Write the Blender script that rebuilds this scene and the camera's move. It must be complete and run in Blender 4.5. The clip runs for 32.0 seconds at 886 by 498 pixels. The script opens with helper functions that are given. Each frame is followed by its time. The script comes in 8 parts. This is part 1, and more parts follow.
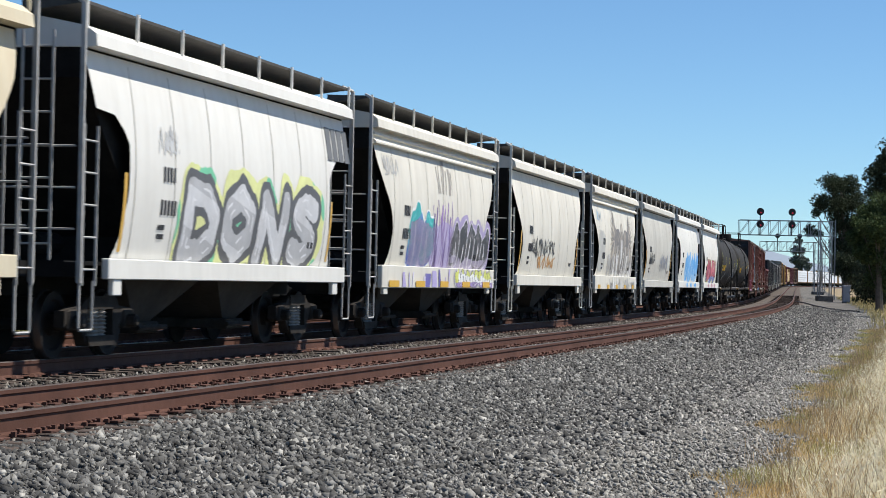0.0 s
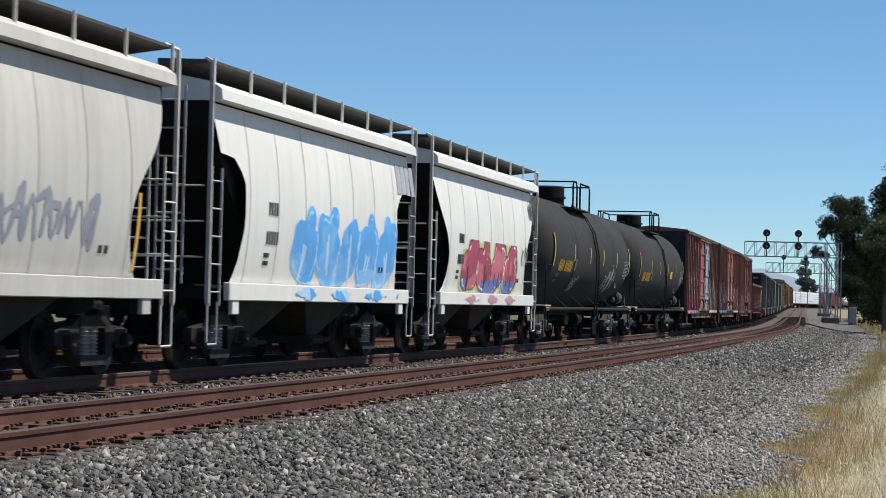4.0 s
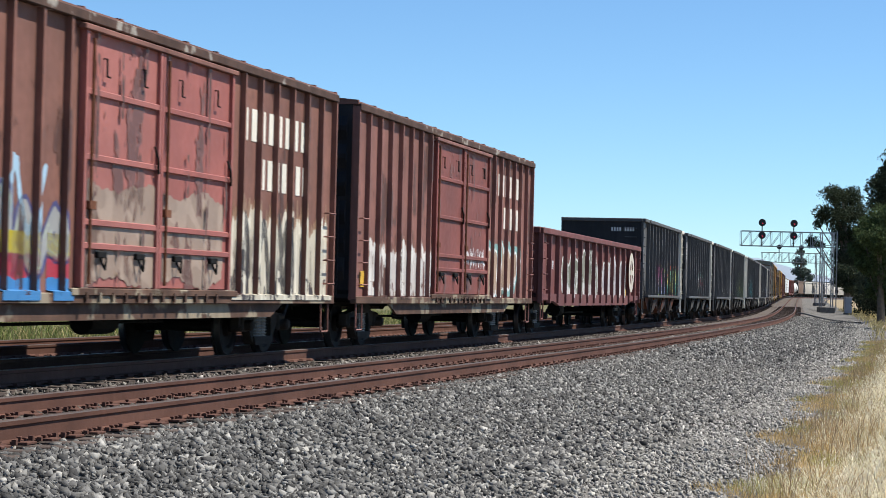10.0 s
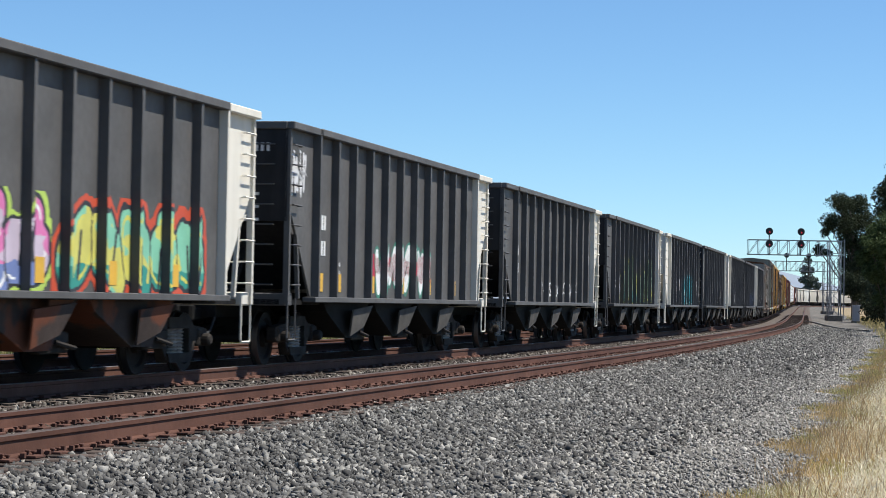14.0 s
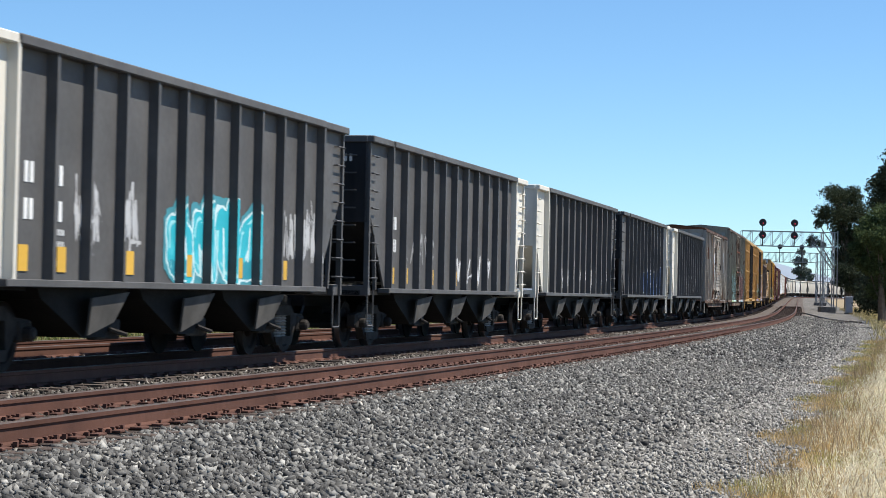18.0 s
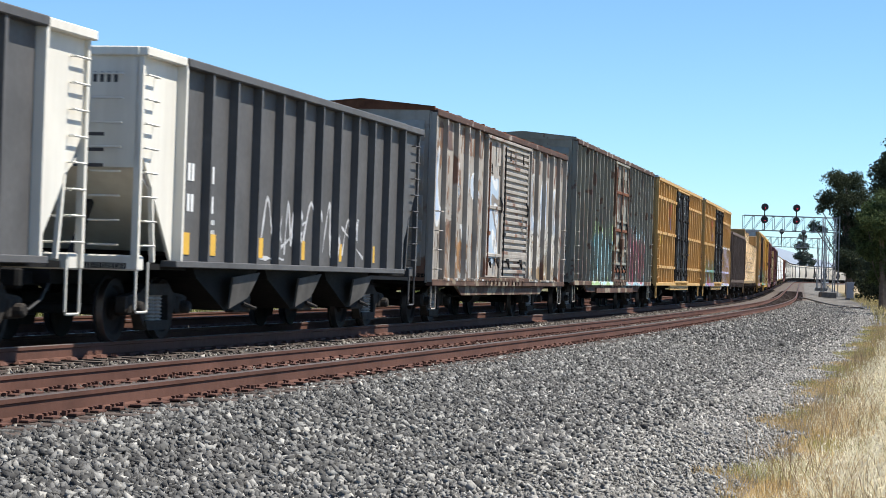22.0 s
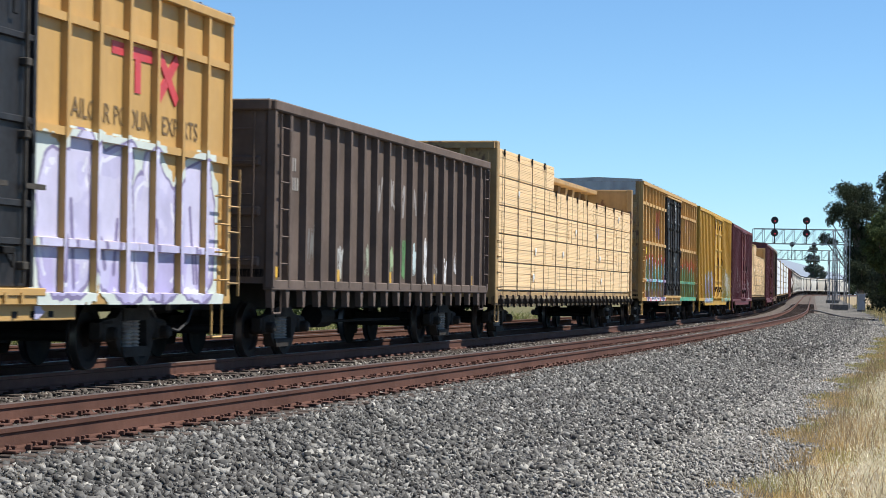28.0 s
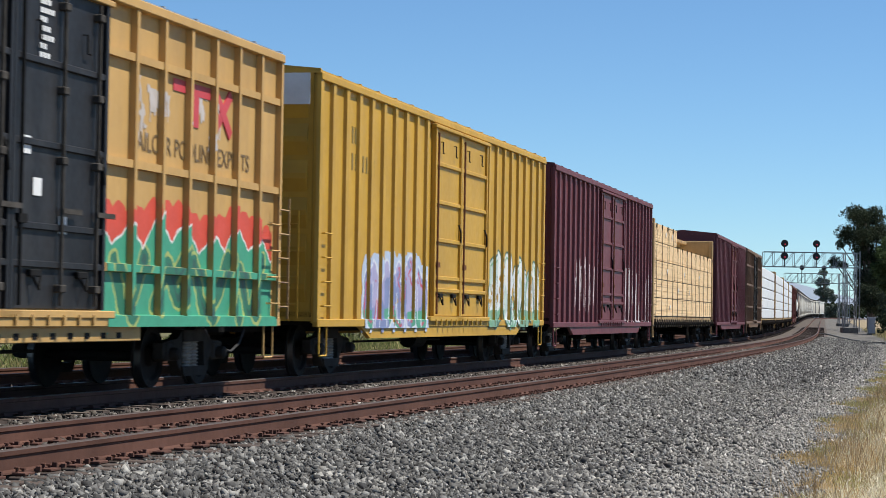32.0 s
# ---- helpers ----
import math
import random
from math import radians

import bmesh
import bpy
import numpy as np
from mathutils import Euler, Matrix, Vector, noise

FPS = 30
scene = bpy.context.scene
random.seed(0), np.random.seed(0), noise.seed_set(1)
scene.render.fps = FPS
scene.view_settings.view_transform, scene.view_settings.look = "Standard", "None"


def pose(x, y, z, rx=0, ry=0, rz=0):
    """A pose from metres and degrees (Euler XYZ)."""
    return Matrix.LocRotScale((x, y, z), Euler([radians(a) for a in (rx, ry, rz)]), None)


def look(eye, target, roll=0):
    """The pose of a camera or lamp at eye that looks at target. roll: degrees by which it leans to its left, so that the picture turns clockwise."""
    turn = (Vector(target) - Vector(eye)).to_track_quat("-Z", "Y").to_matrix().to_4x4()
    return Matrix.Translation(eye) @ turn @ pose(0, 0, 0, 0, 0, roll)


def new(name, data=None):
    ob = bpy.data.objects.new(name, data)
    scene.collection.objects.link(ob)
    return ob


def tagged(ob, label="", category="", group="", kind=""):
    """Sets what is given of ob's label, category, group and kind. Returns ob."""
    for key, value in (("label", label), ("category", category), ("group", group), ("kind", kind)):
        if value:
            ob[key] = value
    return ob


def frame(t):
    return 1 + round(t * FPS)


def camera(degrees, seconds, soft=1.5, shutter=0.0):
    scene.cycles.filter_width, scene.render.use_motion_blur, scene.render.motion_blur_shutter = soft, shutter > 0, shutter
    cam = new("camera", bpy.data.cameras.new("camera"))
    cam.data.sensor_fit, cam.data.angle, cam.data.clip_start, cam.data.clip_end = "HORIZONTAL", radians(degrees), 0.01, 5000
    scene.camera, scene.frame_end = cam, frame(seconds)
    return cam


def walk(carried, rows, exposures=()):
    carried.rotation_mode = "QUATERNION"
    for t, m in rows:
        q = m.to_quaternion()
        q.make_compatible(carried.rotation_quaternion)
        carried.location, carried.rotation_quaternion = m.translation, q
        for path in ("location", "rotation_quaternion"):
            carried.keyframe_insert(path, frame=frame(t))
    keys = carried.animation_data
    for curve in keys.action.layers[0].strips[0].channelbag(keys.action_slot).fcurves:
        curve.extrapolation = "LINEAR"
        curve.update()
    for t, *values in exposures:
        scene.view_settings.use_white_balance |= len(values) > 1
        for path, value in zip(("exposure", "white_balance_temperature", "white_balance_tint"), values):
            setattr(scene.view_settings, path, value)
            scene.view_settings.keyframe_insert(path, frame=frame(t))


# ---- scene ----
EYE = 1.62
RAIL = 0.563          # top of rail beside the camera


def aim(rx, ry, rz):
    return pose(0, 0, EYE, rx, ry, rz)


cam = camera(23.245, 32.0, soft=0.5, shutter=0.16)
walk(cam, [
    (0, aim(90.865, -1.149, 0.015)), (0.5, aim(90.930, -1.125, 0.041)), (1, aim(90.997, -1.139, 0.049)), (1.5, aim(91.095, -1.049, 0.063)),
    (2, aim(91.209, -0.931, 0.100)), (2.5, aim(91.305, -0.946, 0.136)), (3, aim(91.345, -1.034, 0.156)), (3.5, aim(91.374, -1.251, 0.168)),
    (5.5, aim(91.436, -1.438, 0.175)), (6, aim(91.400, -1.239, 0.109)), (6.5, aim(91.363, -1.329, 0.048)), (7, aim(91.332, -1.249, -0.001)),
    (7.5, aim(91.282, -1.193, -0.052)), (8, aim(91.197, -1.369, -0.069)), (8.5, aim(91.123, -1.378, -0.058)), (9, aim(91.081, -1.240, -0.024)),
    (9.5, aim(91.088, -1.328, 0.014)), (10, aim(91.122, -1.390, 0.056)), (10.5, aim(91.184, -1.320, 0.064)), (11, aim(91.250, -1.134, 0.067)),
    (11.5, aim(91.263, -1.247, 0.071)), (12, aim(91.279, -1.172, 0.111)), (12.5, aim(91.302, -1.279, 0.160)), (13, aim(91.338, -1.276, 0.230)),
    (13.5, aim(91.375, -1.083, 0.265)), (14, aim(91.405, -1.018, 0.253)), (14.5, aim(91.417, -1.043, 0.217)), (16.5, aim(91.358, -1.010, 0.104)),
    (17, aim(91.296, -1.061, 0.107)), (17.5, aim(91.224, -1.208, 0.100)), (18, aim(91.140, -1.229, 0.076)), (18.5, aim(91.005, -1.196, 0.052)),
    (19, aim(90.854, -1.193, 0.043)), (19.5, aim(90.725, -1.320, 0.058)), (20, aim(90.648, -1.442, 0.069)), (20.5, aim(90.603, -1.452, 0.063)),
    (21, aim(90.593, -1.628, 0.050)), (21.5, aim(90.609, -1.782, 0.063)), (22, aim(90.632, -1.891, 0.108)), (22.5, aim(90.669, -1.843, 0.162)),
    (23, aim(90.722, -1.804, 0.226)), (23.5, aim(90.806, -1.582, 0.320)), (24, aim(90.871, -1.459, 0.375)), (24.5, aim(90.930, -1.344, 0.389)),
    (25, aim(90.955, -1.243, 0.371)), (25.5, aim(90.949, -1.107, 0.346)), (27.5, aim(91.065, -0.848, 0.356)), (28, aim(91.136, -0.850, 0.397)),
    (28.5, aim(91.181, -0.945, 0.437)), (29, aim(91.262, -0.924, 0.499)), (29.5, aim(91.344, -0.922, 0.545)), (30, aim(91.462, -0.797, 0.565)),
    (30.5, aim(91.590, -0.887, 0.576)), (31, aim(91.676, -0.965, 0.586)), (31.5, aim(91.702, -1.023, 0.605)), (32, aim(91.734, -0.942, 0.653)),
], exposures=[(0, 0.58), (2, 0.47), (3, 0.43), (5.5, 0.53), (7, 0.92), (9, 0.88), (12, 0.72), (14, 0.72), (17, 0.82), (20, 0.88), (23, 1.0), (25, 0.88), (28, 0.80), (30, 0.60), (31, 0.51), (32, 0.58)])

# ---- world, sun ----
SUN_AZ, SUN_EL = 84, 60
world = bpy.data.worlds.new("sky")
scene.world = world
world.use_nodes = True
sky = world.node_tree.nodes.new("ShaderNodeTexSky")
sky.sky_type = "NISHITA"
sky.sun_disc = False
sky.sun_elevation, sky.sun_rotation = radians(SUN_EL), radians(SUN_AZ)
sky.altitude, sky.air_density, sky.dust_density, sky.ozone_density = 2500, 1.0, 0.0, 4.0
back = world.node_tree.nodes["Background"]
back.inputs["Strength"].default_value = 0.078
tint = world.node_tree.nodes.new("ShaderNodeMix")
tint.data_type, tint.blend_type = "RGBA", "MULTIPLY"
tint.inputs["Factor"].default_value = 1.0
tint.inputs["B"].default_value = (0.80, 1.0, 1.10, 1)
world.node_tree.links.new(sky.outputs[0], tint.inputs["A"])
world.node_tree.links.new(tint.outputs["Result"], back.inputs["Color"])
sun = new("sun", bpy.data.lights.new("sun", "SUN"))
sun.data.energy, sun.data.angle, sun.data.color = 4.3, radians(0.55), (1.0, 0.955, 0.88)
sd = Vector((math.sin(radians(SUN_AZ)) * math.cos(radians(SUN_EL)), math.cos(radians(SUN_AZ)) * math.cos(radians(SUN_EL)), math.sin(radians(SUN_EL))))
sun.matrix_world = look(sd * 100, (0, 0, 0))


# ---- materials ----
def mat(name, col, rough=0.6, metal=0.0, var=0.18, scale=2.0, streak=0.0, grime=(0.06, 0.045, 0.035), bump=0.12, bscale=30, island=0.0, patch=None, pamt=0.0, pscale=1.2, stretch=(3, 3, 0.25), spec=0.5):
    """Painted or natural surface: base colour with broad and fine variation, vertical streaks of grime and worn patches."""
    m = bpy.data.materials.new(name)
    m.use_nodes = True
    nt = m.node_tree
    n, ln = nt.nodes, nt.links
    bs = n["Principled BSDF"]
    bs.inputs["Roughness"].default_value, bs.inputs["Metallic"].default_value = rough, metal
    bs.inputs["Specular IOR Level"].default_value = spec
    tc, oi = n.new("ShaderNodeTexCoord"), n.new("ShaderNodeObjectInfo")
    wv = n.new("ShaderNodeMath")
    wv.operation = "MULTIPLY"
    wv.inputs[1].default_value = 37.0
    ln.new(oi.outputs["Random"], wv.inputs[0])

    def noise_at(sc, detail=4.0, mapping=None):
        t = n.new("ShaderNodeTexNoise")
        t.noise_dimensions = "4D"
        t.inputs["Scale"].default_value, t.inputs["Detail"].default_value = sc, detail
        ln.new(wv.outputs[0], t.inputs["W"])
        if mapping:
            mp = n.new("ShaderNodeMapping")
            mp.inputs["Scale"].default_value = mapping
            ln.new(tc.outputs["Object"], mp.inputs[0])
            ln.new(mp.outputs[0], t.inputs["Vector"])
        else:
            ln.new(tc.outputs["Object"], t.inputs["Vector"])
        return t.outputs["Fac"]

    def mix(fac, a, b):
        x = n.new("ShaderNodeMix")
        x.data_type = "RGBA"
        for sock, val in ((x.inputs["Factor"], fac), (x.inputs["A"], a), (x.inputs["B"], b)):
            if hasattr(val, "links"):
                ln.new(val, sock)
            else:
                sock.default_value = val if isinstance(val, float) else (*val, 1)
        return x.outputs["Result"]

    def ramp(fac, lo, hi, top=1.0):
        r = n.new("ShaderNodeMapRange")
        r.inputs["From Min"].default_value, r.inputs["From Max"].default_value, r.inputs["To Max"].default_value = lo, hi, top
        ln.new(fac, r.inputs["Value"])
        return r.outputs[0]

    lo = tuple(c * (1 - var) for c in col)
    hi = tuple(min(1, c * (1 + var)) for c in col)
    c = mix(ramp(noise_at(scale), 0.3, 0.7), lo, hi)
    fine = noise_at(scale * 9, 6.0)
    c = mix(ramp(fine, 0.35, 0.8, 0.5 * min(1, var * 3)), c, tuple(k * 0.72 for k in col))
    if patch:
        c = mix(ramp(noise_at(pscale, 7.0), 0.62 - 0.25 * pamt, 0.66 - 0.25 * pamt, 0.9), c, patch)
    if streak:
        c = mix(ramp(noise_at(1.6, 5.0, stretch), 0.42, 0.8, streak), c, grime)
    if island:
        g = n.new("ShaderNodeNewGeometry")
        c2 = mix(ramp(g.outputs["Random Per Island"], 0.0, 1.0), tuple(k * (1 - island) for k in col), tuple(min(1, k * (1 + 1.5 * island)) for k in col))
        c = mix(0.84, c, c2)
    ln.new(c, bs.inputs["Base Color"])
    rr = n.new("ShaderNodeMapRange")
    rr.inputs["To Min"].default_value, rr.inputs["To Max"].default_value = max(0.05, rough - 0.12), min(1, rough + 0.15)
    ln.new(fine, rr.inputs["Value"])
    ln.new(rr.outputs[0], bs.inputs["Roughness"])
    if bump:
        bn = n.new("ShaderNodeBump")
        bn.inputs["Strength"].default_value, bn.inputs["Distance"].default_value = bump, 0.02
        ln.new(noise_at(bscale, 5.0), bn.inputs["Height"])
        ln.new(bn.outputs[0], bs.inputs["Normal"])
    return m


def glow(name, col, power):
    m = bpy.data.materials.new(name)
    m.use_nodes = True
    b = m.node_tree.nodes["Principled BSDF"]
    b.inputs["Base Color"].default_value = (*col, 1)
    b.inputs["Emission Color"].default_value = (*col, 1)
    b.inputs["Emission Strength"].default_value = power
    return m


RUST = (0.16, 0.065, 0.035)
def stones(name, stops, rough=0.85):
    """Broken stone: each piece takes its own tone from a scale of tones, with a fine grain on it."""
    m = mat(name, (0.5, 0.5, 0.5), rough, var=0.3, scale=30, bump=0.3, bscale=60, spec=0.25)
    n, ln = m.node_tree.nodes, m.node_tree.links
    bs = n["Principled BSDF"]
    grain = bs.inputs["Base Color"].links[0].from_socket
    geo, ramp = n.new("ShaderNodeNewGeometry"), n.new("ShaderNodeValToRGB")
    cr = ramp.color_ramp
    while len(cr.elements) < len(stops):
        cr.elements.new(0.5)
    for el, (at, col) in zip(cr.elements, stops):
        el.position, el.color = at, (*col, 1)
    ln.new(geo.outputs["Random Per Island"], ramp.inputs["Fac"])
    mul = n.new("ShaderNodeMix")
    mul.data_type, mul.blend_type = "RGBA", "OVERLAY"
    mul.inputs["Factor"].default_value = 0.6
    ln.new(ramp.outputs["Color"], mul.inputs["A"])
    ln.new(grain, mul.inputs["B"])
    ln.new(mul.outputs["Result"], bs.inputs["Base Color"])
    return m


def thin(m, share):
    """Thin blades and leaves let some light through to their other side."""
    n, ln = m.node_tree.nodes, m.node_tree.links
    bs, out = n["Principled BSDF"], n["Material Output"]
    tr, mx = n.new("ShaderNodeBsdfTranslucent"), n.new("ShaderNodeMixShader")
    ln.new(bs.inputs["Base Color"].links[0].from_socket, tr.inputs["Color"])
    mx.inputs[0].default_value = share
    ln.new(bs.outputs[0], mx.inputs[1])
    ln.new(tr.outputs[0], mx.inputs[2])
    ln.new(mx.outputs[0], out.inputs["Surface"])
    return m


M = {
    "rail_side": mat("rail rust", (0.100, 0.048, 0.034), 0.8, var=0.28, scale=1.2, bump=0.2, bscale=60, spec=0.15, streak=0.35, grime=(0.085, 0.045, 0.034), stretch=(1.5, 1.5, 0.8)),
    "rail_rusty": mat("rusted rail head", (0.075, 0.055, 0.047), 0.65, var=0.25, scale=3.0, bump=0.05, spec=0.3),
    "rail_top": mat("rail head", (0.17, 0.14, 0.125), 0.45, 0.5, var=0.1, bump=0.02),
    "tie": mat("weathered timber tie", (0.090, 0.070, 0.060), 0.9, var=0.35, scale=3, bump=0.5, bscale=25, stretch=(0.4, 6, 6), streak=0.3, spec=0.12),
    "plate": mat("rusty tie plate", (0.105, 0.054, 0.041), 0.9, var=0.3, scale=8, bump=0.2, spec=0.12),
    "ballast": mat("ballast ground", (0.060, 0.058, 0.056), 0.95, var=0.6, scale=14, bump=1.0, bscale=22, spec=0.12),
    "stone": stones("crushed stone", [(0.0, (0.038, 0.037, 0.036)), (0.35, (0.082, 0.080, 0.076)), (0.7, (0.142, 0.138, 0.130)), (0.9, (0.235, 0.23, 0.215)), (0.98, (0.30, 0.29, 0.265)), (1.0, (0.40, 0.385, 0.35))]),
    "stone_pale": stones("pale path gravel", [(0.0, (0.12, 0.115, 0.104)), (0.4, (0.215, 0.205, 0.186)), (0.75, (0.295, 0.283, 0.257)), (0.95, (0.37, 0.355, 0.32)), (1.0, (0.48, 0.46, 0.41))]),
    "stone_near": stones("dusty stone between the tracks", [(0.0, (0.030, 0.026, 0.022)), (0.4, (0.075, 0.063, 0.054)), (0.8, (0.14, 0.125, 0.108)), (0.95, (0.26, 0.24, 0.21)), (1.0, (0.40, 0.37, 0.33))]),
    "gravel_far": mat("grey gravel further off", (0.130, 0.122, 0.110), 0.95, var=0.55, scale=1.1, bump=0.6, bscale=12, spec=0.1),
    "track_bed": mat("brown dusty track bed", (0.105, 0.087, 0.075), 0.95, var=0.5, scale=2.5, bump=0.6, bscale=12, spec=0.1),
    "sill_worn": mat("worn flaking sill paint", (0.105, 0.060, 0.042), 0.8, var=0.45, scale=2.0, streak=0.45, grime=(0.025, 0.020, 0.018), patch=(0.30, 0.25, 0.18), pamt=0.32, pscale=1.7, bump=0.1, spec=0.2),
    # chord brown is deepened to hold the shadow along the roof edge
    "chord": mat("grimy brown roof edge darkened for shade", (0.085, 0.050, 0.038), 0.75, var=0.4, scale=2.5, streak=0.3, grime=(0.03, 0.02, 0.017), patch=(0.34, 0.31, 0.27), pamt=0.10, pscale=2.5, bump=0.1, spec=0.2),
    "dirt": mat("dry soil", (0.27, 0.215, 0.135), 0.95, var=0.35, scale=2, bump=0.5, bscale=14, spec=0.12),
    "wheel": mat("wheel steel", (0.02, 0.017, 0.016), 0.7, 0.0, var=0.3, scale=6, bump=0.1, spec=0.12),
    "tread": mat("worn wheel tread", (0.22, 0.20, 0.19), 0.4, 1.0, var=0.08, bump=0.02),
    "truck": mat("dusty cast steel", (0.036, 0.031, 0.027), 0.8, var=0.45, scale=5, bump=0.25, bscale=40, spec=0.12),
    "truck_light": mat("dusty grey cast steel", (0.062, 0.056, 0.049), 0.85, var=0.4, scale=5, bump=0.25, bscale=40, spec=0.12),
    "spring": mat("spring steel", (0.34, 0.31, 0.275), 0.7, var=0.3, scale=8, bump=0.1, spec=0.12),
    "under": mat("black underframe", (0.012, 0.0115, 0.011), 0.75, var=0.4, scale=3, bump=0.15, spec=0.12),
    "cap": mat("blue bearing cap", (0.075, 0.09, 0.115), 0.5, var=0.2, scale=10, bump=0.05),
    "galv": mat("galvanised steel", (0.40, 0.39, 0.37), 0.6, 0.0, var=0.2, scale=6, bump=0.05),
    "white": mat("chalked white paint", (0.66, 0.63, 0.55), 0.6, var=0.07, scale=0.7, streak=0.34, grime=(0.36, 0.315, 0.25), bump=0.04, bscale=10),
    "white_b": mat("clean white paint", (0.72, 0.70, 0.645), 0.5, var=0.05, scale=0.8, streak=0.22, grime=(0.40, 0.365, 0.31), bump=0.04, bscale=10),
    "grey_b": mat("light grey paint", (0.52, 0.50, 0.445), 0.6, var=0.08, scale=0.7, streak=0.34, grime=(0.22, 0.20, 0.17), bump=0.04, bscale=10),
    # far cars' paint dulled to tan, so their haze sits in the colour
    "tan_b": mat("pale tan paint muted for haze", (0.42, 0.385, 0.32), 0.65, var=0.1, scale=0.6, streak=0.3, grime=(0.24, 0.21, 0.165), bump=0.03),
    "cream": mat("cream paint", (0.62, 0.55, 0.40), 0.6, var=0.10, scale=0.9, streak=0.30, grime=(0.40, 0.26, 0.12), bump=0.04, bscale=10),
    # dark base colour includes the shade below the sill; also on placard holders
    "bay": mat("grimy grey paint darkened for shade", (0.055, 0.050, 0.045), 0.8, var=0.35, scale=1.5, streak=0.5, grime=(0.05, 0.042, 0.035), bump=0.1, spec=0.12),
    # lighter hopper grey for the piece that stands in the sun
    "bay_sunlit": mat("grey hopper plate in a sunlit tone", (0.10, 0.093, 0.084), 0.8, var=0.35, scale=2.5, streak=0.4, grime=(0.05, 0.045, 0.04), bump=0.1, spec=0.15),
    "grate": mat("dark grating", (0.014, 0.013, 0.012), 0.8, var=0.3, scale=6, bump=0.1),
    "walk_mesh": mat("weathered open-grid steel", (0.062, 0.057, 0.051), 0.8, var=0.35, scale=8, bump=0.3, bscale=40),
    "seam": mat("grimy weld seam", (0.36, 0.34, 0.30), 0.7, var=0.2, scale=3, bump=0.05),
    "black_tank": mat("dusty black tank paint", (0.030, 0.0275, 0.0255), 0.72, var=0.25, scale=0.8, streak=0.2, grime=(0.09, 0.078, 0.065), bump=0.05, bscale=12, spec=0.22),
    "black": mat("black car paint", (0.018, 0.018, 0.020), 0.5, var=0.3, scale=1.2, streak=0.25, grime=(0.075, 0.072, 0.07), bump=0.06, bscale=12, spec=0.2),
    "coal": mat("dark grey hopper paint", (0.092, 0.089, 0.087), 0.55, var=0.25, scale=1.2, streak=0.35, grime=(0.10, 0.097, 0.092), bump=0.06, bscale=12, spec=0.22),
    "box_brown": mat("weathered oxide brown paint", (0.200, 0.085, 0.060), 0.7, var=0.35, scale=0.9, streak=0.45, grime=(0.085, 0.04, 0.03), bump=0.08, bscale=14),
    "box_b3": mat("faded oxide paint", (0.235, 0.100, 0.078), 0.7, var=0.3, scale=0.9, streak=0.45, grime=(0.10, 0.045, 0.035), bump=0.08, bscale=14),
    "box_red": mat("faded red paint", (0.30, 0.092, 0.075), 0.65, var=0.22, scale=0.9, streak=0.3, grime=(0.14, 0.05, 0.04), bump=0.08, bscale=14),
    "box_red2": mat("oxide red paint", (0.20, 0.055, 0.042), 0.65, var=0.22, scale=0.9, streak=0.3, grime=(0.09, 0.03, 0.02), bump=0.08, bscale=14),
    "box_pink": mat("sun-bleached red paint", (0.34, 0.115, 0.095), 0.65, var=0.22, scale=0.9, streak=0.25, grime=(0.18, 0.07, 0.05), bump=0.08, bscale=14),
    "box_blue": mat("faded pale blue paint", (0.27, 0.34, 0.39), 0.6, var=0.12, scale=1.1, streak=0.3, grime=(0.16, 0.14, 0.12), bump=0.08, bscale=14),
    "box_tan": mat("overpainted tan panel", (0.30, 0.24, 0.18), 0.65, var=0.25, scale=1.4, streak=0.3, bump=0.08),
    "maroon": mat("maroon paint", (0.13, 0.026, 0.032), 0.55, var=0.2, scale=1.0, streak=0.25, grime=(0.05, 0.02, 0.02), bump=0.06, bscale=14),
    "grey_box": mat("weathered grey boxcar paint", (0.335, 0.305, 0.262), 0.7, var=0.25, scale=1.0, streak=0.45, grime=(0.14, 0.09, 0.055), bump=0.1, bscale=14, patch=RUST, pamt=0.10),
    "green_box": mat("drab grey-green paint", (0.225, 0.222, 0.182), 0.65, var=0.22, scale=1.0, patch=(0.11, 0.055, 0.035), pamt=0.08, pscale=3.0, streak=0.35, grime=(0.10, 0.07, 0.05), bump=0.08, bscale=14),
    "yellow": mat("dusty railcar yellow paint", (0.49, 0.295, 0.095), 0.6, var=0.12, scale=0.8, streak=0.22, grime=(0.24, 0.15, 0.06), bump=0.06, bscale=14),
    "yellow_up": mat("bright yellow paint", (0.50, 0.285, 0.028), 0.55, var=0.12, scale=0.8, streak=0.20, grime=(0.24, 0.15, 0.04), bump=0.06, bscale=14),
    "yellow_old": mat("aged lumber car yellow paint", (0.36, 0.235, 0.10), 0.7, var=0.25, scale=1.2, streak=0.45, grime=(0.12, 0.07, 0.035), patch=(0.12, 0.06, 0.035), pamt=0.12, pscale=2.2, bump=0.08),
    "sill_old": mat("dark-streaked yellow-brown sill paint", (0.13, 0.085, 0.04), 0.75, var=0.4, scale=2.0, streak=0.5, grime=(0.03, 0.025, 0.02), patch=(0.46, 0.36, 0.20), pamt=0.42, pscale=0.9, bump=0.08),
    "gon_red": mat("grimy oxide-red gondola paint", (0.150, 0.042, 0.035), 0.65, var=0.25, scale=0.9, streak=0.4, grime=(0.06, 0.028, 0.022), bump=0.08, bscale=14),
    "brown_box": mat("dull brown paint", (0.15, 0.085, 0.045), 0.65, var=0.2, scale=1.0, streak=0.3, bump=0.06),
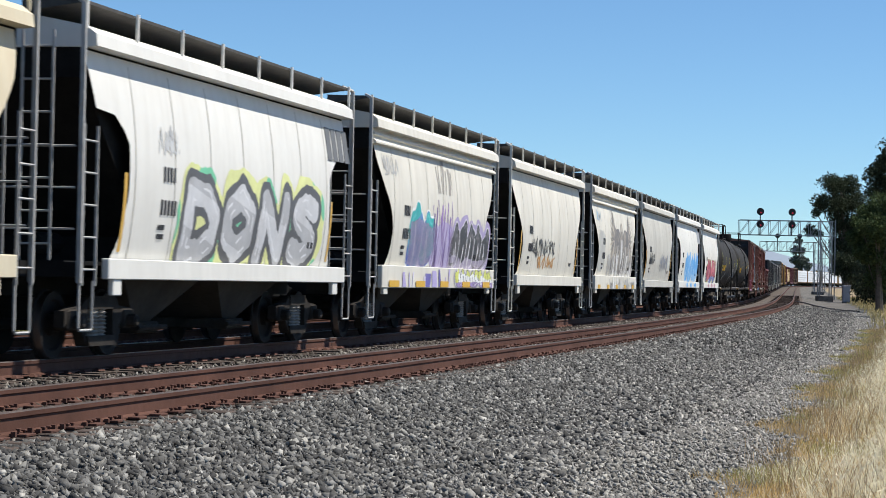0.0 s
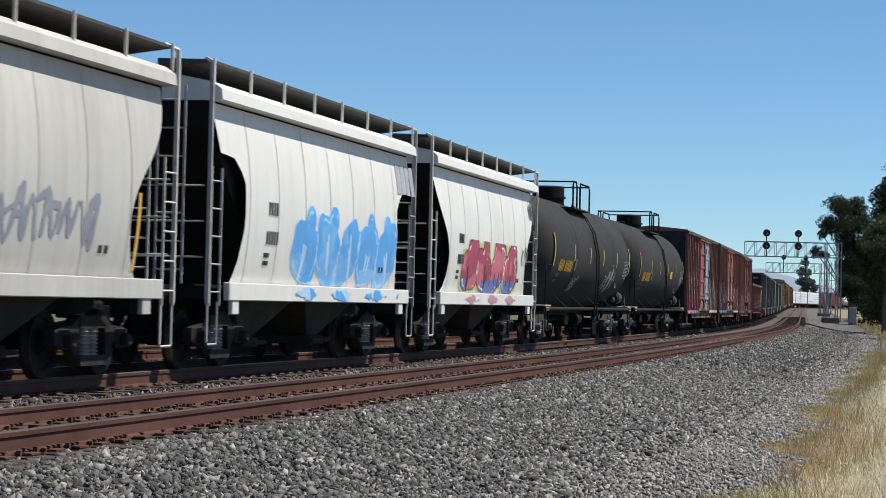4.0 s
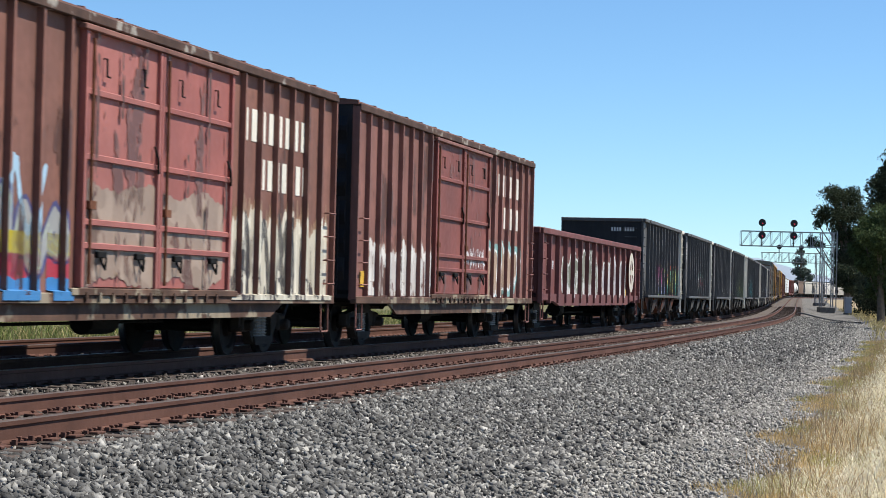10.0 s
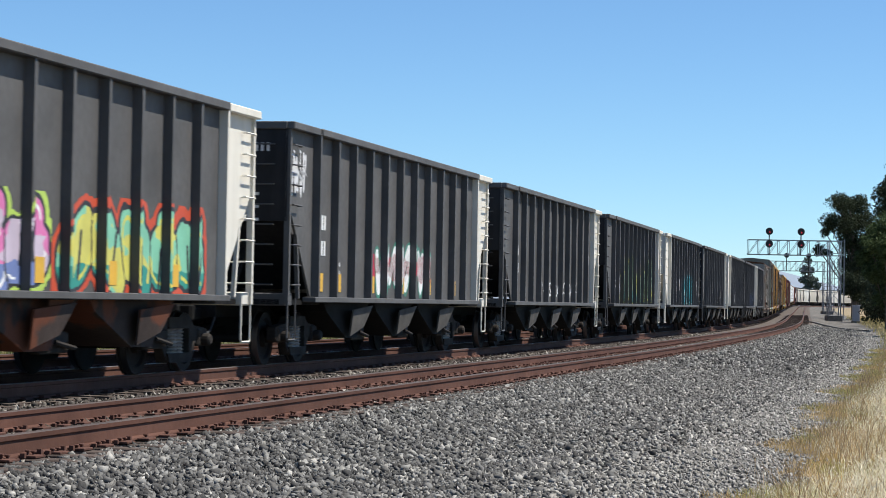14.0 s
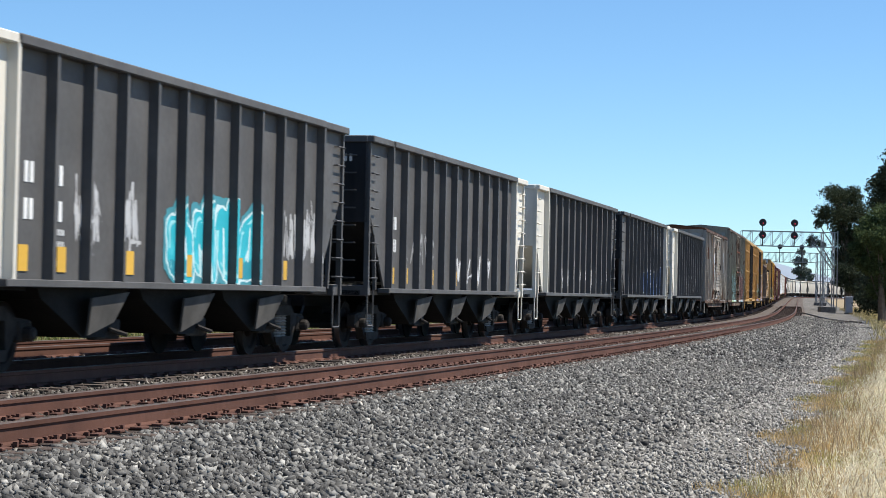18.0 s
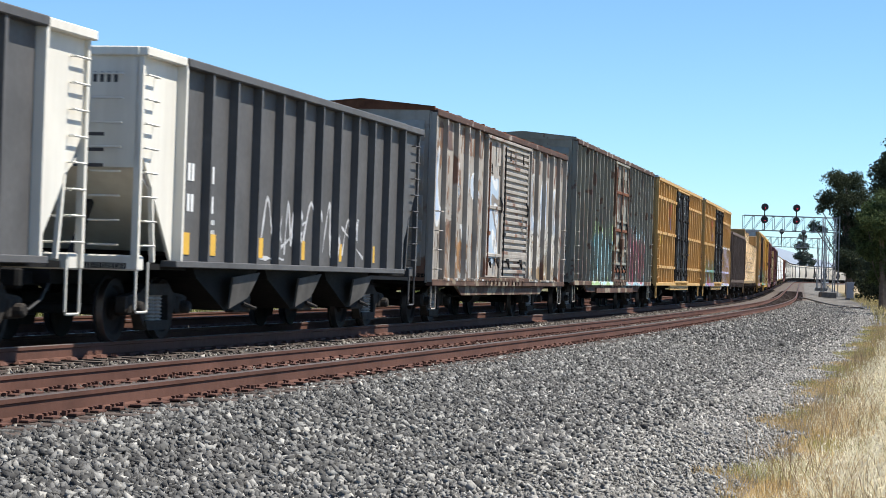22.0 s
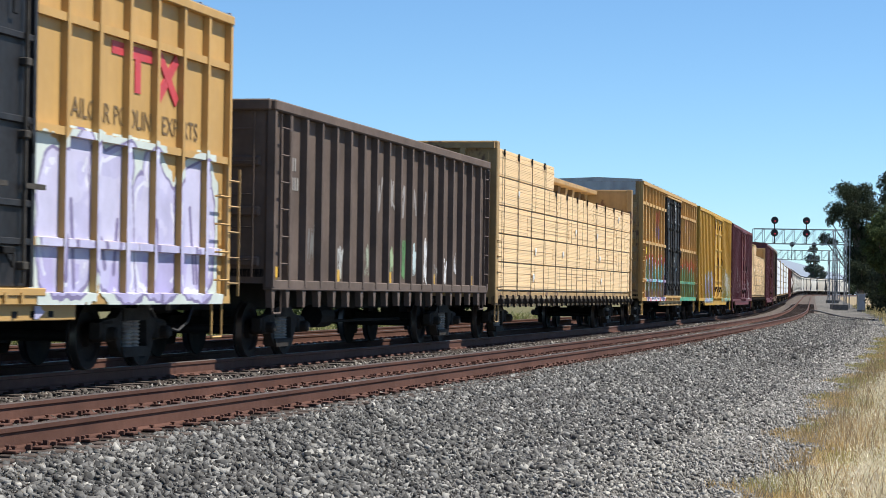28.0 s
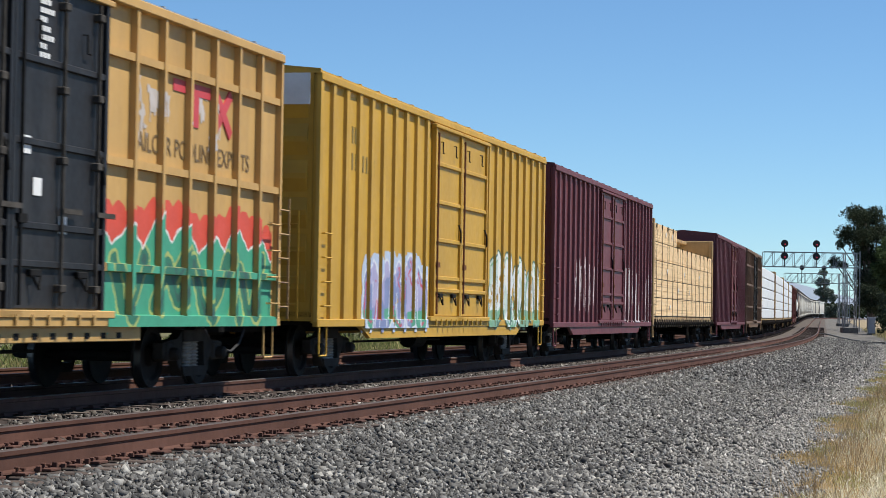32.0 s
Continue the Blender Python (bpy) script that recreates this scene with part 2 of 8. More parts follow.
    "gon_brown": mat("rusted brown gondola paint", (0.120, 0.090, 0.074), 0.75, var=0.3, scale=1.2, streak=0.4, grime=(0.10, 0.07, 0.055), bump=0.1, bscale=16, spec=0.2),
    "roof_silver": mat("galvanised roof sheet", (0.40, 0.42, 0.44), 0.45, 0.6, var=0.15, scale=2, streak=0.3, bump=0.05),
    "rust": mat("flaking rust", (0.15, 0.06, 0.032), 0.9, var=0.4, scale=5, bump=0.4, bscale=40, spec=0.2),
    "rust_bay": mat("rusty dark hopper paint", (0.055, 0.040, 0.034), 0.8, var=0.4, scale=1.4, patch=(0.15, 0.05, 0.025), pamt=0.45, pscale=1.0, bump=0.2, spec=0.2),
    "pine": mat("fresh sawn lumber", (0.72, 0.52, 0.29), 0.75, var=0.16, scale=3, bump=0.15, bscale=20, island=0.22, stretch=(0.22, 5, 26), streak=0.75, grime=(0.36, 0.21, 0.09)),
    "wrap": mat("white lumber wrap", (0.72, 0.74, 0.75), 0.4, var=0.08, scale=2, bump=0.3, bscale=5),
    "band": mat("strapping", (0.10, 0.075, 0.05), 0.6, var=0.2, bump=0.02),
    "hay": mat("dry straw grass", (0.95, 0.81, 0.54), 0.8, var=0.15, scale=1.5, bump=0, island=0.3, spec=0.2),
    "oat": mat("bleached seed heads", (0.80, 0.72, 0.55), 0.7, var=0.1, scale=3, bump=0, island=0.2, spec=0.3),
    "stalk": mat("brown dry weed stalks", (0.30, 0.22, 0.13), 0.85, var=0.3, scale=3, bump=0, island=0.5, spec=0.1),
    "hay_green": mat("half-green grass", (0.32, 0.29, 0.10), 0.8, var=0.3, scale=3, bump=0, island=0.5, spec=0.2),
    "gold": mat("golden dry grass", (0.50, 0.35, 0.15), 0.8, var=0.3, scale=3, bump=0, island=0.45, spec=0.2),
    "weed_dry": mat("dull dry weeds", (0.33, 0.28, 0.13), 0.8, var=0.3, scale=3, bump=0, island=0.5, spec=0.2),
    "verge": mat("weedy soil", (0.13, 0.12, 0.06), 0.95, var=0.4, scale=2, bump=0.5, bscale=14, spec=0.1),
    "weed": mat("green weeds", (0.13, 0.155, 0.05), 0.8, var=0.35, scale=3, bump=0, island=0.5, spec=0.2),
    "leaf_dark": mat("eucalyptus leaves", (0.04, 0.05, 0.03), 0.75, var=0.35, scale=0.6, bump=0, island=0.55, spec=0.06),
    # far leaves made paler, distance haze mixed into their green
    "leaf_far": mat("far leaves with haze in the green", (0.105, 0.125, 0.105), 0.75, var=0.3, scale=0.6, bump=0, island=0.4, spec=0.06),
    "leaf_mid": mat("green leaves", (0.06, 0.082, 0.034), 0.75, var=0.35, scale=0.6, bump=0, island=0.5, spec=0.06),
    "bark": mat("grey-brown bark", (0.11, 0.09, 0.07), 0.9, var=0.35, scale=4, bump=0.4, bscale=18),
    # blue-grey base colour of the hills includes the haze of distance
    "hill": mat("far hills with haze in the colour", (0.20, 0.24, 0.29), 1.0, var=0.08, scale=0.004, bump=0),
    "concrete": mat("dark concrete", (0.12, 0.115, 0.11), 0.9, var=0.3, scale=4, bump=0.3),
    "cabinet": mat("grey equipment cabinet paint", (0.24, 0.27, 0.31), 0.5, var=0.1, scale=2, bump=0.05),
    "mast": mat("aluminium mast paint", (0.24, 0.255, 0.27), 0.5, 0.3, var=0.15, scale=3, bump=0.05),
    "signal_black": mat("black signal paint", (0.012, 0.012, 0.013), 0.5, var=0.2, bump=0.03),
    "red_lamp": glow("lit red lens", (0.8, 0.03, 0.06), 0.3),
    "feather": mat("dark grey feathers", (0.10, 0.10, 0.11), 0.7, var=0.25, scale=30, bump=0.1, bscale=120),
    "cable": mat("plain matt black", (0.02, 0.02, 0.02), 0.7, var=0.2, bump=0),
}
for nm, sh_ in (("hay", 0.45), ("oat", 0.4), ("gold", 0.45), ("hay_green", 0.45), ("stalk", 0.2), ("weed", 0.35), ("weed_dry", 0.35), ("leaf_mid", 0.25), ("leaf_dark", 0.15)):
    thin(M[nm], sh_)


def paint(r, g, b, rough=0.55):
    """A spray or stencil paint, made once for each colour."""
    key = "paint %.3f %.3f %.3f" % (r, g, b)
    if key not in M:
        M[key] = mat(key, (r, g, b), rough, var=0.12, scale=2.5, bump=0.02)
    return M[key]


# ---- mesh building ----
class Shape:
    def __init__(self):
        self.v, self.f, self.k = [], [], []

    def add(self, vs, fs, k=0):
        o = len(self.v)
        self.v += [tuple(p) for p in vs]
        self.f += [tuple(i + o for i in f) for f in fs]
        self.k += [k] * len(fs)
        return self

    def box(self, x0, y0, z0, x1, y1, z1, k=0, c=0.0):
        x0, x1, y0, y1, z0, z1 = min(x0, x1), max(x0, x1), min(y0, y1), max(y0, y1), min(z0, z1), max(z0, z1)
        if c:
            vs = []
            for sx in (0, 1):
                for sy in (0, 1):
                    for sz in (0, 1):
                        X, Y, Z = (x0, x1)[sx], (y0, y1)[sy], (z0, z1)[sz]
                        dx, dy, dz = (c, -c)[sx], (c, -c)[sy], (c, -c)[sz]
                        vs += [(X + dx, Y + dy, Z), (X + dx, Y, Z + dz), (X, Y + dy, Z + dz)]
            i = lambda a, b, d, w: (a * 4 + b * 2 + d) * 3 + w
            fs = [(i(0, 0, 0, 0), i(0, 1, 0, 0), i(1, 1, 0, 0), i(1, 0, 0, 0)), (i(0, 0, 1, 0), i(1, 0, 1, 0), i(1, 1, 1, 0), i(0, 1, 1, 0)),
                  (i(0, 0, 0, 1), i(1, 0, 0, 1), i(1, 0, 1, 1), i(0, 0, 1, 1)), (i(0, 1, 0, 1), i(0, 1, 1, 1), i(1, 1, 1, 1), i(1, 1, 0, 1)),
                  (i(0, 0, 0, 2), i(0, 0, 1, 2), i(0, 1, 1, 2), i(0, 1, 0, 2)), (i(1, 0, 0, 2), i(1, 1, 0, 2), i(1, 1, 1, 2), i(1, 0, 1, 2))]
            for s in (0, 1):
                for t in (0, 1):
                    fs += [(i(0, s, t, 0), i(1, s, t, 0), i(1, s, t, 1), i(0, s, t, 1)), (i(s, 0, t, 0), i(s, 1, t, 0), i(s, 1, t, 2), i(s, 0, t, 2)),
                           (i(s, t, 0, 1), i(s, t, 1, 1), i(s, t, 1, 2), i(s, t, 0, 2))]
            for a in (0, 1):
                for b in (0, 1):
                    for d in (0, 1):
                        fs.append((i(a, b, d, 0), i(a, b, d, 1), i(a, b, d, 2)))
            return self.add(vs, fs, k)
        vs = [(x0, y0, z0), (x1, y0, z0), (x1, y1, z0), (x0, y1, z0), (x0, y0, z1), (x1, y0, z1), (x1, y1, z1), (x0, y1, z1)]
        return self.add(vs, [(3, 2, 1, 0), (4, 5, 6, 7), (0, 1, 5, 4), (1, 2, 6, 5), (2, 3, 7, 6), (3, 0, 4, 7)], k)

    def loft(self, rings, k=0, caps=True, closed=True):
        n = len(rings[0])
        vs = [p for r in rings for p in r]
        fs = []
        for a in range(len(rings) - 1):
            for b in range(n if closed else n - 1):
                c = (b + 1) % n
                fs.append((a * n + b, a * n + c, (a + 1) * n + c, (a + 1) * n + b))
        if caps and closed:
            fs += [tuple(range(n))[::-1], tuple(range((len(rings) - 1) * n, len(rings) * n))]
        return self.add(vs, fs, k)

    def prism(self, poly, axis, a, b, k=0):
        """Extrudes a polygon along an axis: 'x' takes (y, z), 'y' takes (x, z), 'z' takes (x, y)."""
        put = {"x": lambda p, t: (t, p[0], p[1]), "y": lambda p, t: (p[0], t, p[1]), "z": lambda p, t: (p[0], p[1], t)}[axis]
        return self.loft([[put(p, a) for p in poly], [put(p, b) for p in poly]], k)

    def bar(self, p, q, w, d=None, k=0):
        """A straight bar of rectangular section."""
        p, q = Vector(p), Vector(q)
        t = (q - p).normalized()
        u = t.cross(Vector((0, 0, 1)) if abs(t.z) < 0.9 else Vector((1, 0, 0))).normalized()
        v = t.cross(u)
        d = d or w
        ring = [u * a * w / 2 + v * b * d / 2 for a, b in ((-1, -1), (1, -1), (1, 1), (-1, 1))]
        return self.loft([[p + r for r in ring], [q + r for r in ring]], k)

    def tube(self, pts, r, n=6, k=0):
        pts = [Vector(p) for p in pts]
        rings = []
        for i, p in enumerate(pts):
            t = (pts[min(i + 1, len(pts) - 1)] - pts[max(i - 1, 0)]).normalized()
            u = t.cross(Vector((0, 0, 1)) if abs(t.z) < 0.9 else Vector((0, 1, 0))).normalized()
            v = t.cross(u)
            rings.append([p + u * (r * math.cos(2 * math.pi * j / n)) + v * (r * math.sin(2 * math.pi * j / n)) for j in range(n)])
        return self.loft(rings, k)

    def lathe(self, prof, axis, c, n=20, k=0):
        """Turns (distance along the axis, radius) round an axis through c."""
        rings = []
        for h, r in prof:
            ring = []
            for j in range(n):
                a = 2 * math.pi * j / n
                p = {"x": (h, r * math.cos(a), r * math.sin(a)), "y": (r * math.cos(a), h, r * math.sin(a)), "z": (r * math.cos(a), r * math.sin(a), h)}[axis]
                ring.append((c[0] + p[0], c[1] + p[1], c[2] + p[2]))
            rings.append(ring)
        return self.loft(rings, k)

    def mesh(self, name, mats, smooth=False):
        me = bpy.data.meshes.new(name)
        me.from_pydata(self.v, [], self.f)
        for m in mats if isinstance(mats, (list, tuple)) else [mats]:
            me.materials.append(m)
        if any(self.k):
            me.polygons.foreach_set("material_index", self.k)
        if smooth:
            me.polygons.foreach_set("use_smooth", [True] * len(me.polygons))
            me.set_sharp_from_angle(angle=radians(35))
        bm = bmesh.new()
        bm.from_mesh(me)
        bmesh.ops.recalc_face_normals(bm, faces=bm.faces)
        bm.to_mesh(me)
        bm.free()
        me.update()
        return me


def part(name, shape, mats, parent=None, label="", smooth=False, at=None):
    """Links a shape (or a ready mesh) as one object under its thing."""
    me = shape if isinstance(shape, bpy.types.Mesh) else shape.mesh(name, mats, smooth)
    ob = new(name, me)
    ob.parent = parent
    if at is not None:
        ob.matrix_basis = at
    if label:
        ob["label"] = label
    return ob


def thing(name, label, category, group="", kind="", at=None):
    ob = new(name)
    ob.empty_display_size = 0.2
    if at is not None:
        ob.matrix_basis = at
    return tagged(ob, label, category, group, kind)


# ---- the line of the railway ----
KS = [-700, 0, 25, 50, 80, 120, 170, 230, 300, 380, 460, 520, 580, 640, 700, 800, 1150]
KA = [13.52, 13.52, 12.86, 11.87, 11.38, 10.24, 9.4, 9.3, 9.35, 9.35, 9.45, 9.5, 12.4, 20.48, 28.59, 40, 52]
LS = np.arange(-700, 1150.5, 1.0)
LA = np.radians(np.interp(LS, KS, KA))
for _ in range(12):
    LA[1:-1] = (LA[:-2] + LA[1:-1] * 2 + LA[2:]) / 4
LX = np.concatenate([[0], np.cumsum(np.sin((LA[1:] + LA[:-1]) / 2))])
LY = np.concatenate([[0], np.cumsum(np.cos((LA[1:] + LA[:-1]) / 2))])
LX += -6.8145 - LX[700]
LY += 22.0 - LY[700]


def rise(s):
    u = np.clip((np.asarray(s, float) - 90) / 560, 0, 1)
    return 1.9 * u * u * (3 - 2 * u)


def line(s, off=0.0, dz=0.0):
    """A point beside the railway: s along it, off to the right of the train's track, dz above its rails."""
    a = np.interp(s, LS, LA)
    return (float(np.interp(s, LS, LX) + off * np.cos(a)), float(np.interp(s, LS, LY) - off * np.sin(a)), float(RAIL + rise(s) + dz))


def on_line(s, off=0.0, dz=0.0):
    x, y, z = line(s, off, dz)
    return pose(x, y, z, 0, 0, 90 - math.degrees(float(np.interp(s, LS, LA))))


# ---- ground ----
NEAR = 3.473           # the near track, to the right of the train's track
PO = [-3000, -60, -14, -7.4, -6.4, -5.9, -2.7, -1.7, 1.7, 2.0, 5.1, 5.5, 6.9, 8.2, 9.5, 11.8, 14, 22, 60, 3000]
PZ = [0.4, 0.1, -0.35, -0.52, -0.42, -0.27, -0.27, -0.235, -0.235, -0.29, -0.315, -0.36, -0.52, -0.55, -0.55, -0.555, -0.50, -0.25, -0.1, 0.3]


def ground_z(x, y):
    s = np.interp(y, LY, LS)
    off = (x - np.interp(y, LY, LX)) * np.cos(np.interp(s, LS, LA))
    return RAIL + rise(s) + np.interp(off, PO, PZ), off


def make_ground():
    ys = np.concatenate([np.arange(-420, -20, 25), np.arange(-20, 90, 2.0), np.arange(90, 250, 8.0), np.arange(250, 900, 25.0), np.arange(900, 4900, 400.0)])
    offs = np.array([-2500, -1200, -600, -300, -150, -80, -40, -22, -14, -10, -8, -7.4, -6.9, -6.4, -5.9, -5, -4.3, -3.4, -2.7, -2.2, -1.7, -1, 0, 1, 1.7, 2.0, 2.6, 3.4, 4.2, 5.1, 5.5, 6.2, 6.9, 7.5, 8.2, 8.8, 9.5,
                     10.2, 11, 11.8, 13, 15, 18, 22, 30, 45, 80, 150, 300, 600, 1200, 2500])
    vs = []
    for y in ys:
        a = float(np.interp(np.interp(y, LY, LS), LS, LA))
        xc = float(np.interp(y, LY, LX))
        for o in offs:
            x = xc + o / math.cos(a)
            z = float(ground_z(x, y)[0])
            z += 0.03 * noise.noise((x * 0.6, y * 0.6, 0)) if -6 > o or o > 5.4 else 0
            vs.append((x, y, z))
    n = len(offs)
    fs = [(i * n + j, i * n + j + 1, (i + 1) * n + j + 1, (i + 1) * n + j) for i in range(len(ys) - 1) for j in range(n - 1)]
    sh = Shape().add(vs, fs)
    mid = (offs[1:] + offs[:-1]) / 2
    ks = [0 if -6.6 < o < 10.4 else 1 if o > 0 else 4 for o in mid]
    sh.k = [(2 if o > 5.2 else 3) if k == 0 and (ys[i] >= 104 or o > 8.4) else k for i in range(len(ys) - 1) for k, o in zip(ks, mid)]
    g = part("ground", sh, [M["ballast"], M["dirt"], M["gravel_far"], M["track_bed"], M["verge"]], smooth=True)
    tagged(g, "grey crushed-stone ballast bed between dry soil verges", "ground", kind="structure")


def rocks(name, label, s0, s1, o0, o1, count, size, material, seed, bias=1.0, edge=None):
    """Loose broken stones lying on the ground beside the line."""
    r = np.random.default_rng(seed)
    s = s0 + (s1 - s0) * r.random(count) ** bias
    o = o0 + (o1 - o0) * r.random(count)
    if edge:
        keep = edge(s, o)
        s, o = s[keep], o[keep]
        count = len(s)
    a = np.interp(s, LS, LA)
    x = np.interp(s, LS, LX) + o * np.cos(a)
    y = np.interp(s, LS, LY) - o * np.sin(a)
    z = ground_z(x, y)[0]
    base = np.array([(-1, -1, 0), (1, -1, 0), (1, 1, 0), (-1, 1, 0), (0, 0, 1), (0, 0, -1)], float) * 0.55
    v = base[None] + 0.62 * (r.random((count, 6, 3)) - 0.5)
    sc = size * (0.38 + 1.05 * r.random(count) ** 2.0)
    v *= (sc[:, None] * (0.5 + 0.9 * r.random((count, 3))))[:, None, :]
    q = r.normal(size=(count, 4))
    q /= np.linalg.norm(q, axis=1)[:, None]
    w, i, j, k = q.T
    rot = np.stack([1 - 2 * (j * j + k * k), 2 * (i * j - k * w), 2 * (i * k + j * w), 2 * (i * j + k * w), 1 - 2 * (i * i + k * k), 2 * (j * k - i * w),
                    2 * (i * k - j * w), 2 * (j * k + i * w), 1 - 2 * (i * i + j * j)], 1).reshape(-1, 3, 3)
    v = np.einsum("nab,nkb->nka", rot, v)
    v += np.stack([x, y, z + sc * 0.16], 1)[:, None, :]
    f = np.array([(0, 1, 4), (1, 2, 4), (2, 3, 4), (3, 0, 4), (1, 0, 5), (2, 1, 5), (3, 2, 5), (0, 3, 5)])
    faces = (f[None] + 6 * np.arange(count)[:, None, None]).reshape(-1, 3)
    tagged(new(name, array_mesh(name, v.reshape(-1, 3), faces, material)), label, "gravel", kind="stuff")


def array_mesh(name, v, faces, material):
    me = bpy.data.meshes.new(name)
    m = faces.shape[1]
    me.vertices.add(len(v))
    me.vertices.foreach_set("co", v.astype(np.float32).ravel())
    me.loops.add(faces.size)
    me.loops.foreach_set("vertex_index", faces.astype(np.int32).ravel())
    me.polygons.add(len(faces))
    me.polygons.foreach_set("loop_start", np.arange(0, faces.size, m, dtype=np.int32))
    me.materials.append(material)
    me.update(calc_edges=True)
    me.validate()
    return me


def blades(name, label, category, xyz, height, width, lean, material, seed, head=0.0, short=False):
    """Grass: each blade a bent, tapering strip, the tall ones with a seed head."""
    r = np.random.default_rng(seed)
    n = len(xyz)
    a = r.random(n) * 2 * math.pi
    d = np.stack([np.cos(a), np.sin(a), 0 * a], 1)
    b = r.random(n) * 2 * math.pi
    u = np.stack([np.cos(b), np.sin(b), 0 * b], 1) * (width * (0.6 + 0.8 * r.random(n)))[:, None] / 2
    h = height[:, None] * np.array([[0, 0, 1.0]])
    l = lean * height[:, None] * d * (0.4 + r.random(n))[:, None]
    p1 = xyz + h * 0.55 + l * 0.3
    p2 = xyz + h * 0.86 + l * 0.75
    p3 = xyz + h + l * 1.15
    hw = 1.0 + head * (r.random(n) > 0.45)[:, None]
    v = np.stack([xyz - u, xyz + u, p1 + u * 0.8, p1 - u * 0.8, p2 + u * hw, p2 - u * hw, p3 + u * 0.15, p3 - u * 0.15], 1).reshape(-1, 3)
    if short:
        v = np.stack([xyz - u, xyz + u, p2 + u * 0.6, p2 - u * 0.6], 1).reshape(-1, 3)
    f = (np.array([(0, 1, 2, 3), (3, 2, 4, 5), (5, 4, 6, 7)])[None, :1 if short else 3] + (4 if short else 8) * np.arange(n)[:, None, None]).reshape(-1, 4)
    tagged(new(name, array_mesh(name, v, f, material)), label, category, kind="stuff")


def grass_points(count, s0, s1, o0, o1, seed, edge=0.6, bias=1.5):
    r = np.random.default_rng(seed)
    s = s0 + (s1 - s0) * r.random(count) ** bias
    o = o0 + (o1 - o0) * r.random(count)
    keep = o > o0 + edge * (0.5 + 0.5 * np.sin(s * 0.9) + 0.5 * np.sin(s * 2.3 + 1) + 0.6 * (r.random(count) - 0.5))
    s, o = s[keep], o[keep]
    a = np.interp(s, LS, LA)
    x = np.interp(s, LS, LX) + o * np.cos(a)
    y = np.interp(s, LS, LY) - o * np.sin(a)
    return np.stack([x, y, ground_z(x, y)[0] - 0.01], 1), s, o


# ---- track ----
def rail_profile(c):
    p = [(-0.076, -0.186), (-0.072, -0.172), (-0.024, -0.158), (-0.020, -0.055), (-0.036, -0.045), (-0.0375, -0.008), (-0.03, 0.0), (0.03, 0.0), (0.0375, -0.008), (0.036, -0.045), (0.020, -0.055), (0.024, -0.158), (0.072, -0.172), (0.076, -0.186)]
    return [(c + a, b) for a, b in p]


def sweep(poly, ss, off, dz):
    sh = Shape()
    rings = [[line(s, off + a, dz + b) for a, b in poly] for s in ss]
    sh.loft(rings)
    return sh


def make_track(name, label, off, dz, s0, s1, near):
    t = thing(name, label, "railway track", kind="structure")
    ss = np.concatenate([np.arange(s0, 120, 1.5), np.arange(120, s1, 4.0)]) if s1 > 120 else np.arange(s0, s1, 1.5)
    for c in (-0.755, 0.755):
        sh = sweep(rail_profile(c), ss, off, dz)
        n = 14
        sh.k = [1 if (i % n) in (5, 6, 7) else 0 for i in range(len(sh.f))]
        part("rail", sh, [M["rail_side"], M["rail_top" if off == 0 else "rail_rusty"]], t, "rusty steel rail with a worn bright head" if off == 0 else "rusty steel rail with a dull head")
    tie = Shape().box(-0.115, -1.3, -0.18, 0.115, 1.3, 0, c=0.012).mesh("sleeper", M["tie"])
    plates = []
    rp = random.Random(31)
    for kind in range(6):
        pl = Shape()
        pl.box(-0.095, -0.19, 0, 0.095, 0.19, 0.022, c=0.004)
        for sx in (-0.055, 0.055):
            for sy in (-0.10, 0.10):
                if rp.random() < 0.2:
                    continue
                up = rp.choice((0.0, 0.0, 0.0, 0.014))
                pl.box(sx - 0.009, sy - 0.009, 0.02, sx + 0.009, sy + 0.009, 0.045 + up)
                pl.box(sx - 0.017, sy - 0.02, 0.036 + up, sx + 0.017, sy + 0.02, 0.052 + up, c=0.004)
        for sx in (-0.15, 0.15):
            if rp.random() < 0.3:
                continue
            sx += rp.uniform(-0.02, 0.02)
            pl.box(sx - 0.012, -0.10, -0.005, sx + 0.012, 0.10, 0.03, c=0.004)
            pl.box(sx - 0.016, -0.125, 0.005, sx + 0.016, -0.085, rp.uniform(0.035, 0.06))
        plates.append(pl.mesh("tie_plate", M["plate"]))
    rest, rest_p = Shape(), Shape()
    r = random.Random(7)
    k = 0
    for i, s in enumerate(np.arange(s0, min(s1, 260), 0.5)):
        s = float(s) + r.uniform(-0.03, 0.03)
        m = on_line(s, off, dz - 0.197 + r.uniform(-0.012, 0.004)) @ pose(0, r.uniform(-0.05, 0.05), 0, 0, 0, r.uniform(-1, 1))
        if near and -9 < s < 66:
            part("sleeper", tie, None, t, at=m)
            for c in (0.755, -0.755):
                part("tie_plate", r.choice(plates), None, t, at=on_line(s, off - c, dz - 0.196))
        else:
            rest.add([m @ Vector(v) for v in [(-0.11, -1.3, -0.1), (0.11, -1.3, -0.1), (0.11, 1.3, -0.1), (-0.11, 1.3, -0.1), (-0.11, -1.3, 0), (0.11, -1.3, 0), (0.11, 1.3, 0), (-0.11, 1.3, 0)]],
                     [(4, 5, 6, 7), (0, 1, 5, 4), (1, 2, 6, 5), (2, 3, 7, 6), (3, 0, 4, 7)])
            if s < 130:
                for c in (0.755, -0.755):
                    q = on_line(s, off + c, dz - 0.196)
